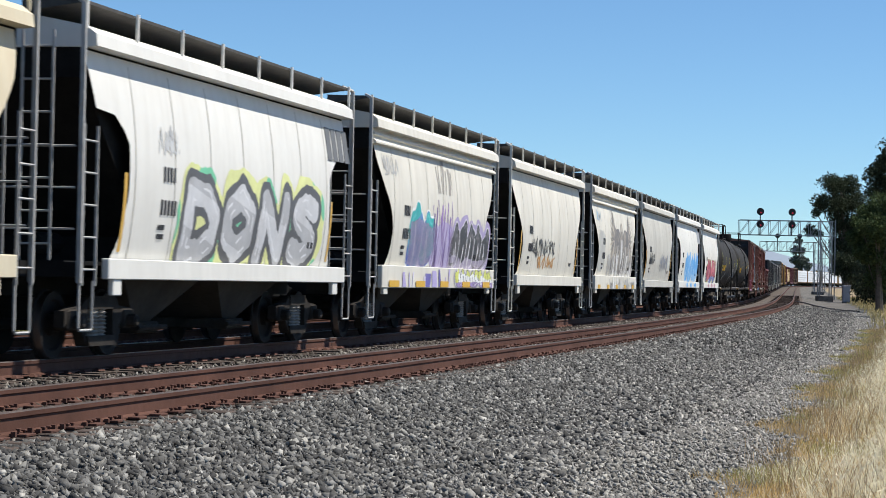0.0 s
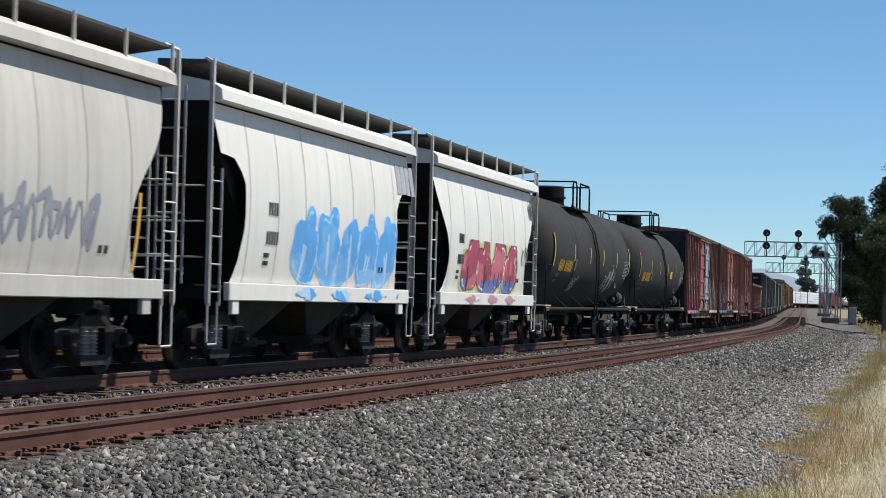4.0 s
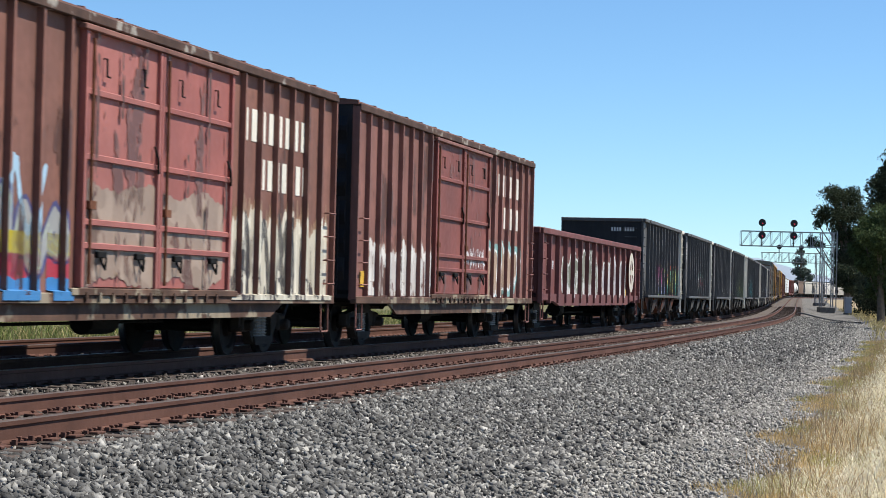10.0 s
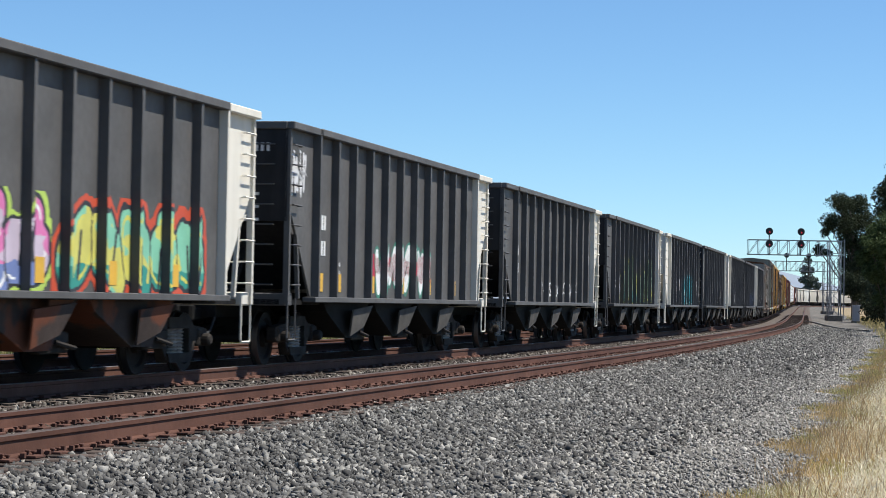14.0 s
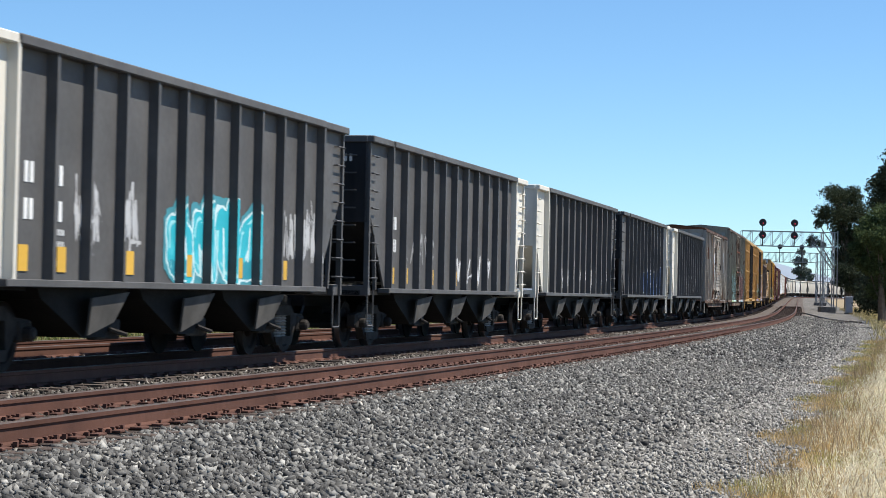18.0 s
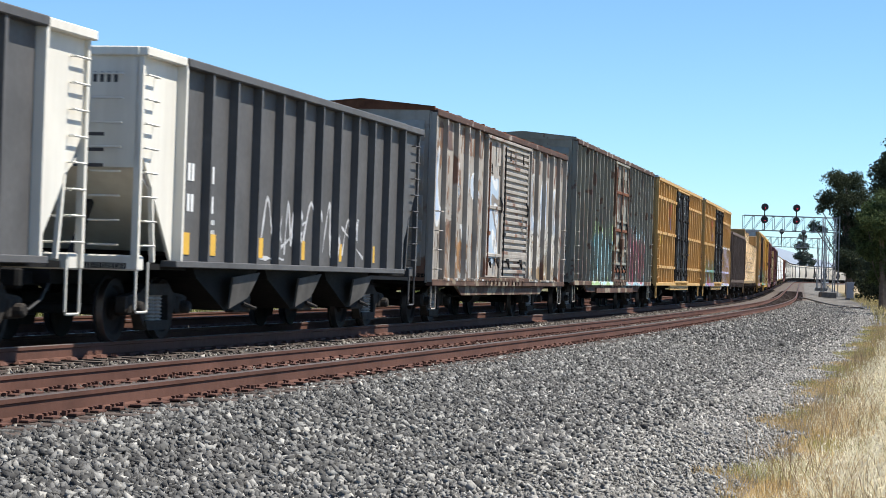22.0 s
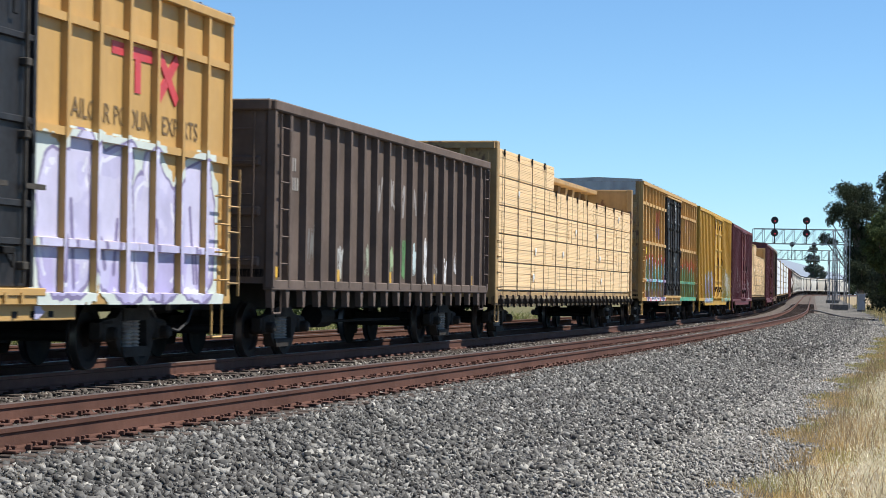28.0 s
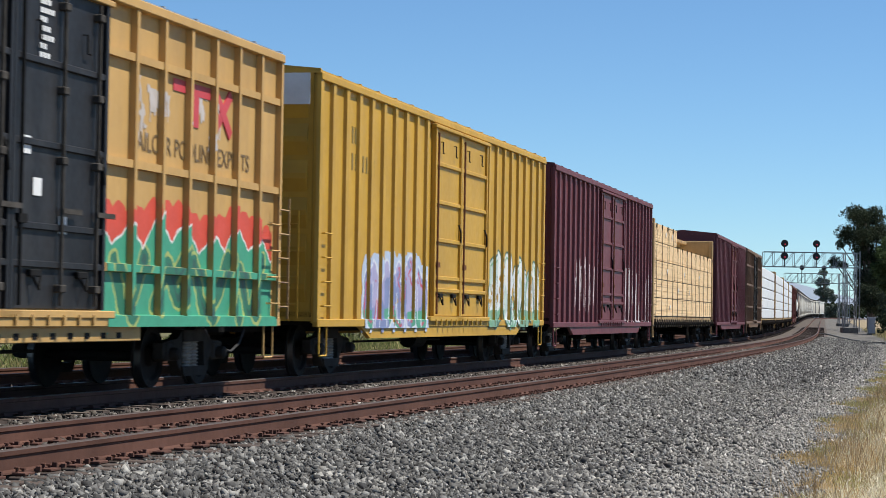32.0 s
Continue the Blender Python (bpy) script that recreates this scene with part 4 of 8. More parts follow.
    sh.prism([(-0.47, 0.28), (0.47, 0.28), (0.40, 0.15), (-0.40, 0.15)], "y", -0.10, 0.10)
    for x in (-0.9, 0.9):
        sh.box(x - 0.17, -0.10, 0.36, x + 0.17, 0.10, 0.62, c=0.03)
    return sh.mesh(nm, material)


def spring_mesh():
    sh = Shape()
    pr = [(0.28 + 0.34 * i / 14, 0.062 if i % 2 else 0.092) for i in range(15)]
    sh.lathe(pr, "z", (0, 0, 0), 10)
    return sh.mesh("spring", M["spring"])


def cap_mesh(m, nm):
    sh = Shape().lathe([(-0.13, 0.03), (-0.13, 0.06), (-0.10, 0.088), (0.0, 0.088)], "y", (0, 0, 0), 12)
    return sh.mesh(nm, m)


WHEEL, SPRING = wheelset_mesh(), spring_mesh()
FRAMES = {"dark": frame_mesh(M["truck"], "side_frame"), "light": frame_mesh(M["truck_light"], "side_frame")}
CAPS = {"dark": cap_mesh(M["truck"], "bearing_cap"), "light": cap_mesh(M["truck_light"], "bearing_cap"), "blue": cap_mesh(M["cap"], "bearing_cap")}
BOLSTER = Shape().box(-0.17, -1.0, 0.42, 0.17, 1.0, 0.62, c=0.02).box(-0.3, -0.2, 0.6, 0.3, 0.2, 0.75).box(-0.95, -0.75, 0.36, -0.80, 0.75, 0.44).box(0.80, -0.75, 0.36, 0.95, 0.75, 0.44).mesh("bogie", M["truck"])
WHEELSETS = []
CARS = []


def bogie(car, x, tone="dark", cap="dark"):
    b = part("bogie", BOLSTER, None, car, "dusty cast-steel bogie", at=pose(x, 0, 0))
    for y in (-1.0, 1.0):
        part("side_frame", FRAMES[tone], None, b, at=pose(0, y, 0))
        for sx in (-0.13, 0.13) if y < 0 else (0,):
            part("spring", SPRING, None, b, at=pose(sx, y, 0))
        for wx in (-0.9, 0.9):
            part("bearing_cap", CAPS[cap], None, b, at=pose(wx, y - 0.10 if y < 0 else y + 0.1, 0.46, 0, 0, 0 if y < 0 else 180))
    for wx in (-0.9, 0.9):
        w = part("wheelset", WHEEL, None, b, "steel wheels on an axle")
        w.matrix_parent_inverse = Matrix.Translation((wx, 0, 0.42))
        WHEELSETS.append(w)


def coupler(car, L):
    for s in (-1, 1):
        x = s * L / 2
        sh = Shape().box(x - s * 0.3, -0.09, 0.72, x + s * 0.42, 0.09, 0.90, c=0.02).box(x + s * 0.38, -0.15, 0.68, x + s * 0.62, 0.13, 0.96, c=0.04)
        part("coupler", sh, M["under"], car)
        part("air_hose", Shape().tube([(x + s * 0.1, -0.35, 0.75), (x + s * 0.35, -0.36, 0.55), (x + s * 0.6, -0.3, 0.42), (x + s * 0.72, -0.25, 0.45)], 0.022, 6), M["cable"], car)


def start_car(name, label, category, near, far, bogie_in, tone="dark", cap="dark", group="cars of the freight train"):
    car = thing(name, label, category, group)
    L = far - near
    bx = L / 2 - bogie_in
    for x in (-bx, bx):
        bogie(car, x, tone, cap)
    coupler(car, L)
    CARS.append((car, (near + far) / 2, bx))
    return car, L


IRONS = {}


def ladder(car, x, y, z0, z1, w, axis, m, rungs=None, name="ladder", r=0.014, stiles=True):
    """A ladder flat against a side (axis 'x': rungs run along the car) or an end (axis 'y')."""
    sh = Shape()
    n = rungs or max(2, int((z1 - z0) / 0.38))
    if not stiles:
        key = (round(w, 2), axis, m.name)
        if key not in IRONS:
            u = Shape()
            if axis == "x":
                u.tube([(-w / 2, 0.07, 0), (-w / 2, 0, 0), (w / 2, 0, 0), (w / 2, 0.07, 0)], r, 5)
            else:
                u.tube([(0, -w / 2, 0), (0, w / 2, 0)], r, 5)
            IRONS[key] = u.mesh("grab_iron", m)
        for i in range(n):
            part("grab_iron", IRONS[key], None, car, at=pose(x, y, z0 + (z1 - z0) * (i + 0.5) / n))
        return
    a, b = ((x - w / 2, y), (x + w / 2, y)) if axis == "x" else ((x, y - w / 2), (x, y + w / 2))
    if stiles:
        for p in (a, b):
            sh.bar((*p, z0), (*p, z1), 0.032, 0.02)
    for i in range(n):
        z = z0 + (z1 - z0) * (i + 0.5) / n
        sh.tube([(*a, z), (*b, z)], r, 5)
    return part(name, sh, m, car)


def grab(sh, x, y, z, w, out=0.07):
    sh.tube([(x - w / 2, y, z), (x - w / 2, y - out, z), (x + w / 2, y - out, z), (x + w / 2, y, z)], 0.012, 5)


def step(car, x, y, m, z0=0.35, z1=0.95, w=0.42):
    sh = Shape().tube([(x - w / 2, y, z1), (x - w / 2, y, z0 + 0.03), (x - w / 2 + 0.03, y, z0), (x + w / 2 - 0.03, y, z0), (x + w / 2, y, z0 + 0.03), (x + w / 2, y, z1)], 0.018, 5)
    part("sill_step", sh, m, car)


# ---- paint on the sides: spray paint pieces, stencil bars ----
def stroke_d(X, Z, pts):
    d = np.full(X.shape, 9.0)
    for (ax, az), (bx, bz) in zip(pts[:-1], pts[1:]):
        ux, uz = bx - ax, bz - az
        t = np.clip(((X - ax) * ux + (Z - az) * uz) / (ux * ux + uz * uz + 1e-9), 0, 1)
        d = np.minimum(d, np.hypot(X - ax - t * ux, Z - az - t * uz))
    return d


def letter_strokes(r, x, z, w, h):
    """A handwriting-like loop: a smooth line that swings up and down, readable as no letter."""
    key = []
    m = r.choice((3, 4, 5))
    up = r.random() < 0.5
    for i in range(m):
        key.append((i / (m - 1) * 0.9 + r.uniform(-0.12, 0.12), (r.uniform(0.7, 1.0) if up else r.uniform(0.0, 0.3))))
        up = not up
    if r.random() < 0.5:
        key.append((r.uniform(0.2, 0.6), r.uniform(0.35, 0.65)))
    pts = []
    for i in range(len(key) - 1):
        p0, p1, p2, p3 = key[max(0, i - 1)], key[i], key[i + 1], key[min(len(key) - 1, i + 2)]
        for u in (0, 0.2, 0.4, 0.6, 0.8):
            pts.append(tuple(0.5 * (2 * b_ + (c_ - a_) * u + (2 * a_ - 5 * b_ + 4 * c_ - d_) * u * u + (3 * b_ - a_ - 3 * c_ + d_) * u ** 3) for a_, b_, c_, d_ in zip(p0, p1, p2, p3)))
    pts.append(key[-1])
    sk = r.uniform(-0.1, 0.2)
    return [(x + w * (px + sk * pz), z + h * min(1.05, max(-0.05, pz))) for px, pz in pts]


GLYPHS = {"D": [[(0.08, 0), (0.08, 1), (0.6, 0.95), (0.92, 0.6), (0.88, 0.25), (0.5, 0.02), (0.08, 0)]], "O": [[(0.5, 0.98), (0.12, 0.7), (0.1, 0.3), (0.5, 0.02), (0.88, 0.3), (0.88, 0.7), (0.5, 0.98)]],
          "N": [[(0.08, 0), (0.12, 1), (0.82, 0.05), (0.92, 1)]], "S": [[(0.9, 0.88), (0.45, 1), (0.12, 0.75), (0.5, 0.52), (0.9, 0.28), (0.5, 0.0), (0.06, 0.12)]]}


def vnoise(X, Z, fx, fz, seed, octaves=3):
    """Smooth value noise between 0 and 1 on a sheet of points."""
    rr = np.random.default_rng(seed + 7919)
    out, amp, tot = np.zeros(X.shape), 1.0, 0.0
    for _ in range(octaves):
        g = rr.random((64, 64))
        u, v = X * fx + 101.3, Z * fz + 57.7
        i, j = np.floor(u).astype(int), np.floor(v).astype(int)
        a, b = u - i, v - j
        a, b = a * a * (3 - 2 * a), b * b * (3 - 2 * b)
        q = (g[i % 64, j % 64] * (1 - a) + g[(i + 1) % 64, j % 64] * a) * (1 - b) + (g[i % 64, (j + 1) % 64] * (1 - a) + g[(i + 1) % 64, (j + 1) % 64] * a) * b
        out += q * amp
        tot += amp
        amp *= 0.55
        fx, fz = fx * 2.1, fz * 2.1
    return out / tot


def spray(car, label, x0, x1, z0, z1, cols, seed, surf, n=5, style="piece", cell=0.015, fat=0.2, layer=None, drips=False, rim=0.05, text="", wear=0.0):
    """Graffiti as a thin coat following the side: halo, outline, fill and shine of tangled letter-like strokes."""
    r = random.Random(seed)
    rng = np.random.default_rng(seed)
    nx, nz = int((x1 - x0) / cell), int((z1 - z0) / cell)
    X, Z = np.meshgrid(x0 + (np.arange(nx) + 0.5) * cell, z0 + (np.arange(nz) + 0.5) * cell)
    W, H = x1 - x0, z1 - z0
    K = np.zeros(X.shape, int)
    lw = W * 0.9 / n
    wob = 0.03 * np.sin(X * 9 + seed) + 0.03 * np.sin(Z * 11 + X * 4) + 0.02 * np.sin(X * 23 - Z * 17)
    if style == "mass":
        # fat block shapes pressed side by side, tops at uneven heights: halo, rim, fill, shade below, inner lines and shine
        d1, d2 = np.full(X.shape, 9.0), np.full(X.shape, 9.0)
        bw = W * 0.92 / n
        inner = np.full(X.shape, 9.0)
        for i in range(n):
            cx = x0 + W * 0.04 + bw * (i + 0.5)
            top = z0 + H * r.uniform(0.66, 0.86)
            low = z0 + H * (0.02 + r.uniform(0, 0.05))
            cz, hz = (top + low) / 2, (top - low) / 2
            lean, tilt = r.uniform(-0.12, 0.16), r.uniform(-0.35, 0.35)
            u = np.abs((X - cx - lean * (Z - cz)) / (bw * 0.56))
            v = np.abs((Z - cz - tilt * (X - cx)) / hz)
            q = ((u ** 3.2 + v ** 3.2) ** (1 / 3.2) - 1) * bw * 0.5 + 0.5 * wob
            peak = stroke_d(X, Z, [(cx + bw * r.uniform(-0.2, 0.2), top - 0.1 * H), (cx + bw * r.uniform(-0.1, 0.3), top + H * r.uniform(-0.04, 0.04))]) - 0.2 * bw
            q = np.minimum(q, peak)
            d2 = np.minimum(d2, np.maximum(d1, q))
            d1 = np.minimum(d1, q)
            for _ in range(2):
                hx = cx + bw * r.uniform(-0.2, 0.2)
                za, zb = low + H * r.uniform(0.0, 0.25), low + H * r.uniform(0.3, 0.6)
                inner = np.minimum(inner, stroke_d(X, Z, [(hx, za), (hx + bw * r.uniform(-0.15, 0.15), zb)]) - bw * 0.035)
        tone = vnoise(X, Z, 1.3, 1.6, seed)
        if cols[0] is not None:
            K[d1 < rim + 0.09 * H * vnoise(X, Z, 2.2, 2.2, seed + 1) * 2] = 1
        K[d1 < rim] = 2
        K[d1 < 0] = 3
        if len(cols) > 5:
            K[(d1 < 0) & (tone + 0.25 * (0.5 - (Z - z0) / H) > 0.55)] = 6
        if len(cols) > 4:
            K[(d1 < 0) & (Z < z0 + H * 0.16 + 0.2 * H * tone) & (vnoise(X, Z, 1.1, 0.4, seed + 2) > 0.45)] = 5
        seam = (d1 < 0) & ((np.abs(d1 - d2) < 0.035) & (d2 < 0.01) | (inner < 0) & (inner > -0.02) | (inner < -0.02))
        K[seam] = 2
        K[(d1 < -0.07) & (d1 > -0.12) & (vnoise(X, Z, 2.0, 3.0, seed + 3) > 0.52) & ~seam] = 4
    elif style == "cross":
        u, v = (X - (x0 + x1) / 2) / W * 2, (Z - (z0 + z1) / 2) / H * 2
        K[(np.abs(u + 0.62 * v) < 0.26) & (np.abs(v) < 0.92)] = 2
        K[(np.abs(u - 0.62 * v) < 0.26) & (np.abs(v) < 0.80)] = 1
        K[(np.abs(u) < 0.05) & (np.abs(v) < 0.3)] = 0
    elif style == "flake":
        # rust breaking through in ragged upright patches
        m = vnoise(X, Z, 2.6, 0.9, seed, 4) + 0.22 * (vnoise(X, Z, 14.0, 7.0, seed + 1, 2) - 0.5)
        for j in range(len(cols)):
            K[m > fat + 0.045 * j] = j + 1
    elif style == "piece":
        ds = []
        for i in range(n):
            if text:
                gx, gz, gw, gh = x0 + W * 0.05 + lw * (i + 0.06), z0 + H * (0.09 + 0.03 * (i % 2)), lw * 0.80, H * 0.58
                st = [(gx + gw * (a_ + 0.10 * b_), gz + gh * b_) for a_, b_ in GLYPHS[text[i]][0]]
            else:
                st = letter_strokes(r, x0 + W * 0.05 + lw * (i + 0.08), z0 + H * 0.12, lw * 0.84, H * 0.66)
            ds.append(stroke_d(X, Z, st) + wob * 0.4)
        d = np.min(ds, 0)
        who = np.argmin(ds, 0)
        f = min(lw, H * 0.95) * fat * 0.72
        if cols[0] is not None:
            edge = d - f - rim - 0.12 * H * (0.5 + 0.5 * np.sin(X * 5.1 + seed)) * (0.5 + 0.5 * np.sin(Z * 3.3 + X * 2))
            K[(edge < 0.06 * H) & (Z > z0 + 0.02)] = 1
        if len(cols) > 4:
            spl = np.sin(X * 2.1 + seed) * np.sin(Z * 4.3 + seed * 2) + 0.5 * np.sin(X * 6.3 - Z * 3)
            K[(K == 1) & (spl > 0.35)] = 5
        K[d < f + rim + 0.012] = 2
        K[d < f] = 3
        if len(cols) > 5:
            K[(d < f) & (np.sin(Z * 5 + who * 2.1 + X) > 0.1)] = 6
        K[(d < f * 0.55) & (d > f * 0.35) & (np.sin(X * 8 + Z * 9) > 0.25)] = 4
    elif style == "field":
        ph = ((X - x0) / W * n * 1.6 + 0.13 * seed) % 1.0
        pk = 1 - np.abs(2 * ph - 1)
        topz = z0 + H * (0.60 + 0.20 * pk + 0.05 * np.sin(X * 2.3 + seed)) + wob * 0.5
        hal = np.hypot(((ph - 0.02 + 0.5) % 1.0 - 0.5) * W / n / 1.6, Z - topz - 0.02 * H)
        K[(hal < 0.24 * H) | ((Z < topz + 0.10 * H) & (np.sin(X * 3.1 + seed) > -0.3))] = 1
        K[Z < topz] = 2
        K[Z < topz - 0.035] = 3
        for i in range(n):
            st = letter_strokes(r, x0 + W * 0.03 + lw * (i + 0.08), z0 + H * 0.05, lw * 0.9, H * 0.5)
            dd = stroke_d(X, Z, st) + wob * 0.5
            inside = Z < topz - 0.035
            K[inside & (dd < 0.13)] = min(4, len(cols))
            K[inside & (np.abs(dd - 0.15) < 0.022)] = min(5, len(cols))
            K[inside & (dd < 0.05) & (np.sin(X * 7 + Z * 5) > 0.3)] = len(cols)
        K[(X < x0 + 0.03) | (X > x1 - 0.03)] = 0
    elif style == "tag":
        for i in range(n):
            st = letter_strokes(r, x0 + lw * (i + 0.1), z0 + H * 0.08, lw * 0.8, H * 0.8)
            K[stroke_d(X, Z, st) + wob * 0.3 < fat] = 1
            if r.random() < 0.5:
                st = [(x0 + lw * i, z0 + H * r.random()), (x0 + lw * (i + 1.2), z0 + H * r.random())]
                K[stroke_d(X, Z, st) + wob * 0.3 < fat * 0.7] = 1
    elif style == "patch":
        e = np.minimum(np.minimum(X - x0, x1 - X) / 0.25, np.minimum(Z - z0, z1 - Z) / 0.25)
        K[e + 2.5 * wob + 0.3 * np.sin(X * 3 + seed) > 0.35] = 1
        if len(cols) > 1:
            q = np.sin(X * 2.7 + seed) + np.sin(Z * 3.9 + seed * 1.7) + 0.8 * np.sin((X + Z) * 5)
            for j in range(1, len(cols)):
                K[(K > 0) & (np.sin(q * 2 + j * 1.9) > 0.62)] = j + 1
    elif style == "wash":
        col = rng.normal(size=nx)
        for _ in range(2):
            col = np.convolve(col, np.ones(5) / 5, "same")
        col = col[None, :] * 1.6
        top = z0 + H * (0.74 + 0.06 * np.sin(X * 3.1 + seed) + 0.05 * np.sin(X * 7.7)) + 0.10 * col
        K[Z < top + 0.05 * H + 0.15 * np.abs(col) * H] = 1
        K[Z < top] = 2
        K[(Z < top) & (col + 0.35 * np.sin(Z * 2.3 + X) > 0.55)] = 3
        K[(np.abs(Z - top + 0.06) < 0.13 + 0.05 * np.sin(X * 11)) & (np.sin(X * 6.5 + seed) > -0.1)] = 3
        K[(Z < top - 0.15) & (col + 0.3 * np.sin(Z * 3.7 + 2 * X) < -0.75)] = 4
        K[(Z < z0 + 0.22 * H) & (np.sin(X * 5 + Z * 9) + col > 0.9)] = 4
    elif style == "speckle":
        for i in range(n):
            cx, cz, rx, rz = x0 + W * r.random(), z0 + H * r.random(), r.uniform(0.008, 0.04), r.uniform(0.02, 0.11)
            K[np.hypot((X - cx + 0.5 * wob) / rx, (Z - cz) / rz) + 6 * wob < 1] = 1 + r.randrange(len(cols))
    elif style == "bands":
        row = np.clip(((Z - z0 + wob * 0.4) / H * len(cols)).astype(int), 0, len(cols) - 1)
        K = np.where(np.sin(X * 4.2 + seed) + 0.6 * np.sin(X * 9.7) > -0.55, row + 1, 0)
    elif style == "crescent":
        for i in range(n):
            cx, cz = x0 + lw * (i + 0.55), z0 + H * r.uniform(0.4, 0.6)
            rx, rz = lw * r.uniform(0.28, 0.42), H * r.uniform(0.32, 0.48)
            a = np.hypot((X - cx) / rx, (Z - cz) / rz) + wob * 0.6
            b = np.hypot((X - cx - rx * 0.75) / rx, (Z - cz - 0.3 * rz) / rz)
            K[(a < 1) & (b > 0.8)] = 1
            K[(a < 1) & (b > 0.8) & ((a > 0.86) | (b < 0.94))] = min(2, len(cols))
    elif style == "streaks":
        for i in range(n):
            cx = x0 + W * (i + r.random()) / n
            top = z0 + H * r.uniform(0.5, 1.0)
            wd = r.uniform(0.4, 1.1) * W / n * 0.5
            m = (np.abs(X - cx + 0.05 * np.sin(Z * 6 + i)) < wd * (0.6 + 0.4 * np.sin(Z * 3 + i))) & (Z < top)
            K[m] = 1 + r.randrange(len(cols))
    if drips:
        for i in range(int(W * 1.5)):
            cx, zz, ln_ = x0 + W * r.random(), z0 + H * r.uniform(0.1, 0.6), r.uniform(0.1, 0.4)
            sel = (np.abs(X - cx) < cell) & (Z < zz) & (Z > zz - ln_)
            K[sel & (K == 0)] = 1
    if wear:
        K[vnoise(X, Z, 3.0, 1.6, seed + 11, 4) + 0.2 * (vnoise(X, Z, 18.0, 12.0, seed + 12, 1) - 0.5) < wear] = 0
    if cols[0] is None:
        K[K == 1] = 0
    key = K * 64 + (layer(X) if layer else 0)
    sh = Shape()
    for j in range(nz):
        row = key[j]
        cut = np.flatnonzero(np.diff(row)) + 1
        st = np.concatenate([[0], cut])
        en = np.concatenate([cut, [nx]])
        za, zb = z0 + j * cell, z0 + (j + 1) * cell
        for a, b in zip(st, en):
            c = K[j, a]
            if c:
                xa, xb = x0 + a * cell, x0 + b * cell
                xm = (xa + xb) / 2
                ya, yb = surf(xm, za) - 0.006, surf(xm, zb) - 0.006
                sh.add([(xa, ya, za), (xb, ya, za), (xb, yb, zb), (xa, yb, zb)], [(0, 1, 2, 3)], int(c) - 1)
    if sh.v:
        me = bpy.data.meshes.new("graffiti")
        me.from_pydata(sh.v, [], sh.f)
        for c in cols:
            me.materials.append(paint(*(c or (0.5, 0.5, 0.5))))
        me.polygons.foreach_set("material_index", sh.k)
        ob = part("graffiti", me, None, car, label)
        if style in ("flake", "streaks", "wash", "speckle"):
            tagged(ob, label, kind="stuff")


def marks(car, x, z, text, h, m, y, name="lettering", pitch=0.62, label="stencilled marking bars", wide=0.30):
    """Stencilled markings as plain upright bars, one for each character, one part for each word."""
    i = 0
    for word in text.split(" "):
        sh = Shape()
        for ch in word:
            xa = x + i * h * pitch
            xb = xa + h * wide
            ya, yb = (float(y(xa, z)) - 0.006, float(y(xa, z + h)) - 0.006) if callable(y) else (y, y)
            sh.loft([[(xa, q - 0.008, w), (xb, q - 0.008, w), (xb, q, w), (xa, q, w)] for q, w in ((ya, z), (yb, z + h))])
            i += 1
        part(name, sh, m, car, label)
        i += 1


def words(car, text, x, z, size, m, y, label=""):
    cu = bpy.data.curves.new("words", "FONT")
    cu.body, cu.size, cu.extrude = text, size, 0.002
    ob = bpy.data.objects.new("words", cu)
    scene.collection.objects.link(ob)
    me = bpy.data.meshes.new_from_object(ob)
    bpy.data.objects.remove(ob)
    me.materials.clear()
    me.materials.append(m)
    return part("lettering", me, None, car, label or "painted lettering", at=pose(x, y - 0.006, z, 90, 0, 0))


def placards(car, spots, m, y, name="reflector", w=0.3, h=0.28):
    for x, z in spots:
        ya, yb = (float(y(x, z)) - 0.008, float(y(x, z + h)) - 0.008) if callable(y) else (y, y)
        part(name, Shape().loft([[(x, q - 0.012, v), (x + w, q - 0.012, v), (x + w, q - 0.004, v), (x, q - 0.004, v)] for q, v in ((ya, z), (yb, z + h))]), m, car, "yellow reflective patch" if name == "reflector" else "")


YEL = paint(0.62, 0.36, 0.04)
INK = paint(0.05, 0.05, 0.055)
CHALK = paint(0.72, 0.72, 0.70)


# ---- covered hopper ----
def covered_hopper(near, far, label, body, tone="dark", sill=None, roof_white=True, ribs=0, trim="galv", sharp=False, detail=True, top=4.0):
    car, L = start_car("covered_hopper", label, "hopper car", near, far, 1.75, tone, tone)
    h, W = L / 2, 1.50
    zs, zr = 1.22, top
    e = 0.28                                        # the roof ends this far inside the end posts

    def surf(x, z):
        u = np.clip((z - zs) / (zr - zs), 0, 1)
        return -(1.40 + 0.15 * np.sin(np.pi * u) ** 0.8 - 0.10 * u * u)

    def inset(z):
        u = (z - zs) / (zr - zs)
        k = 2.78 * u + 1.22
        if sharp:
            return float(np.interp(k, [1.22, 1.5, 2.1, 2.78, 3.05, 3.09, 3.7, 4], [1.15, 1.32, 1.52, 1.5, 1.05, 0.46, 0.32, 0.30]))
        return float(np.interp(k, [1.22, 1.35, 1.6, 2.0, 2.3, 2.58, 2.83, 3.2, 3.5, 4], [1.2, 1.38, 1.58, 1.68, 1.55, 1.28, 0.95, 0.6, 0.45, 0.35]))
    zz = np.sort(np.concatenate([np.linspace(zs, zr - 0.12, 17), [zs + (3.05 - 1.22) / 2.78 * (zr - zs), zs + (3.09 - 1.22) / 2.78 * (zr - zs)]]))
    for s in (-1, 1):
        rows = []
        for z in zz:
            xa = -h + inset(z)
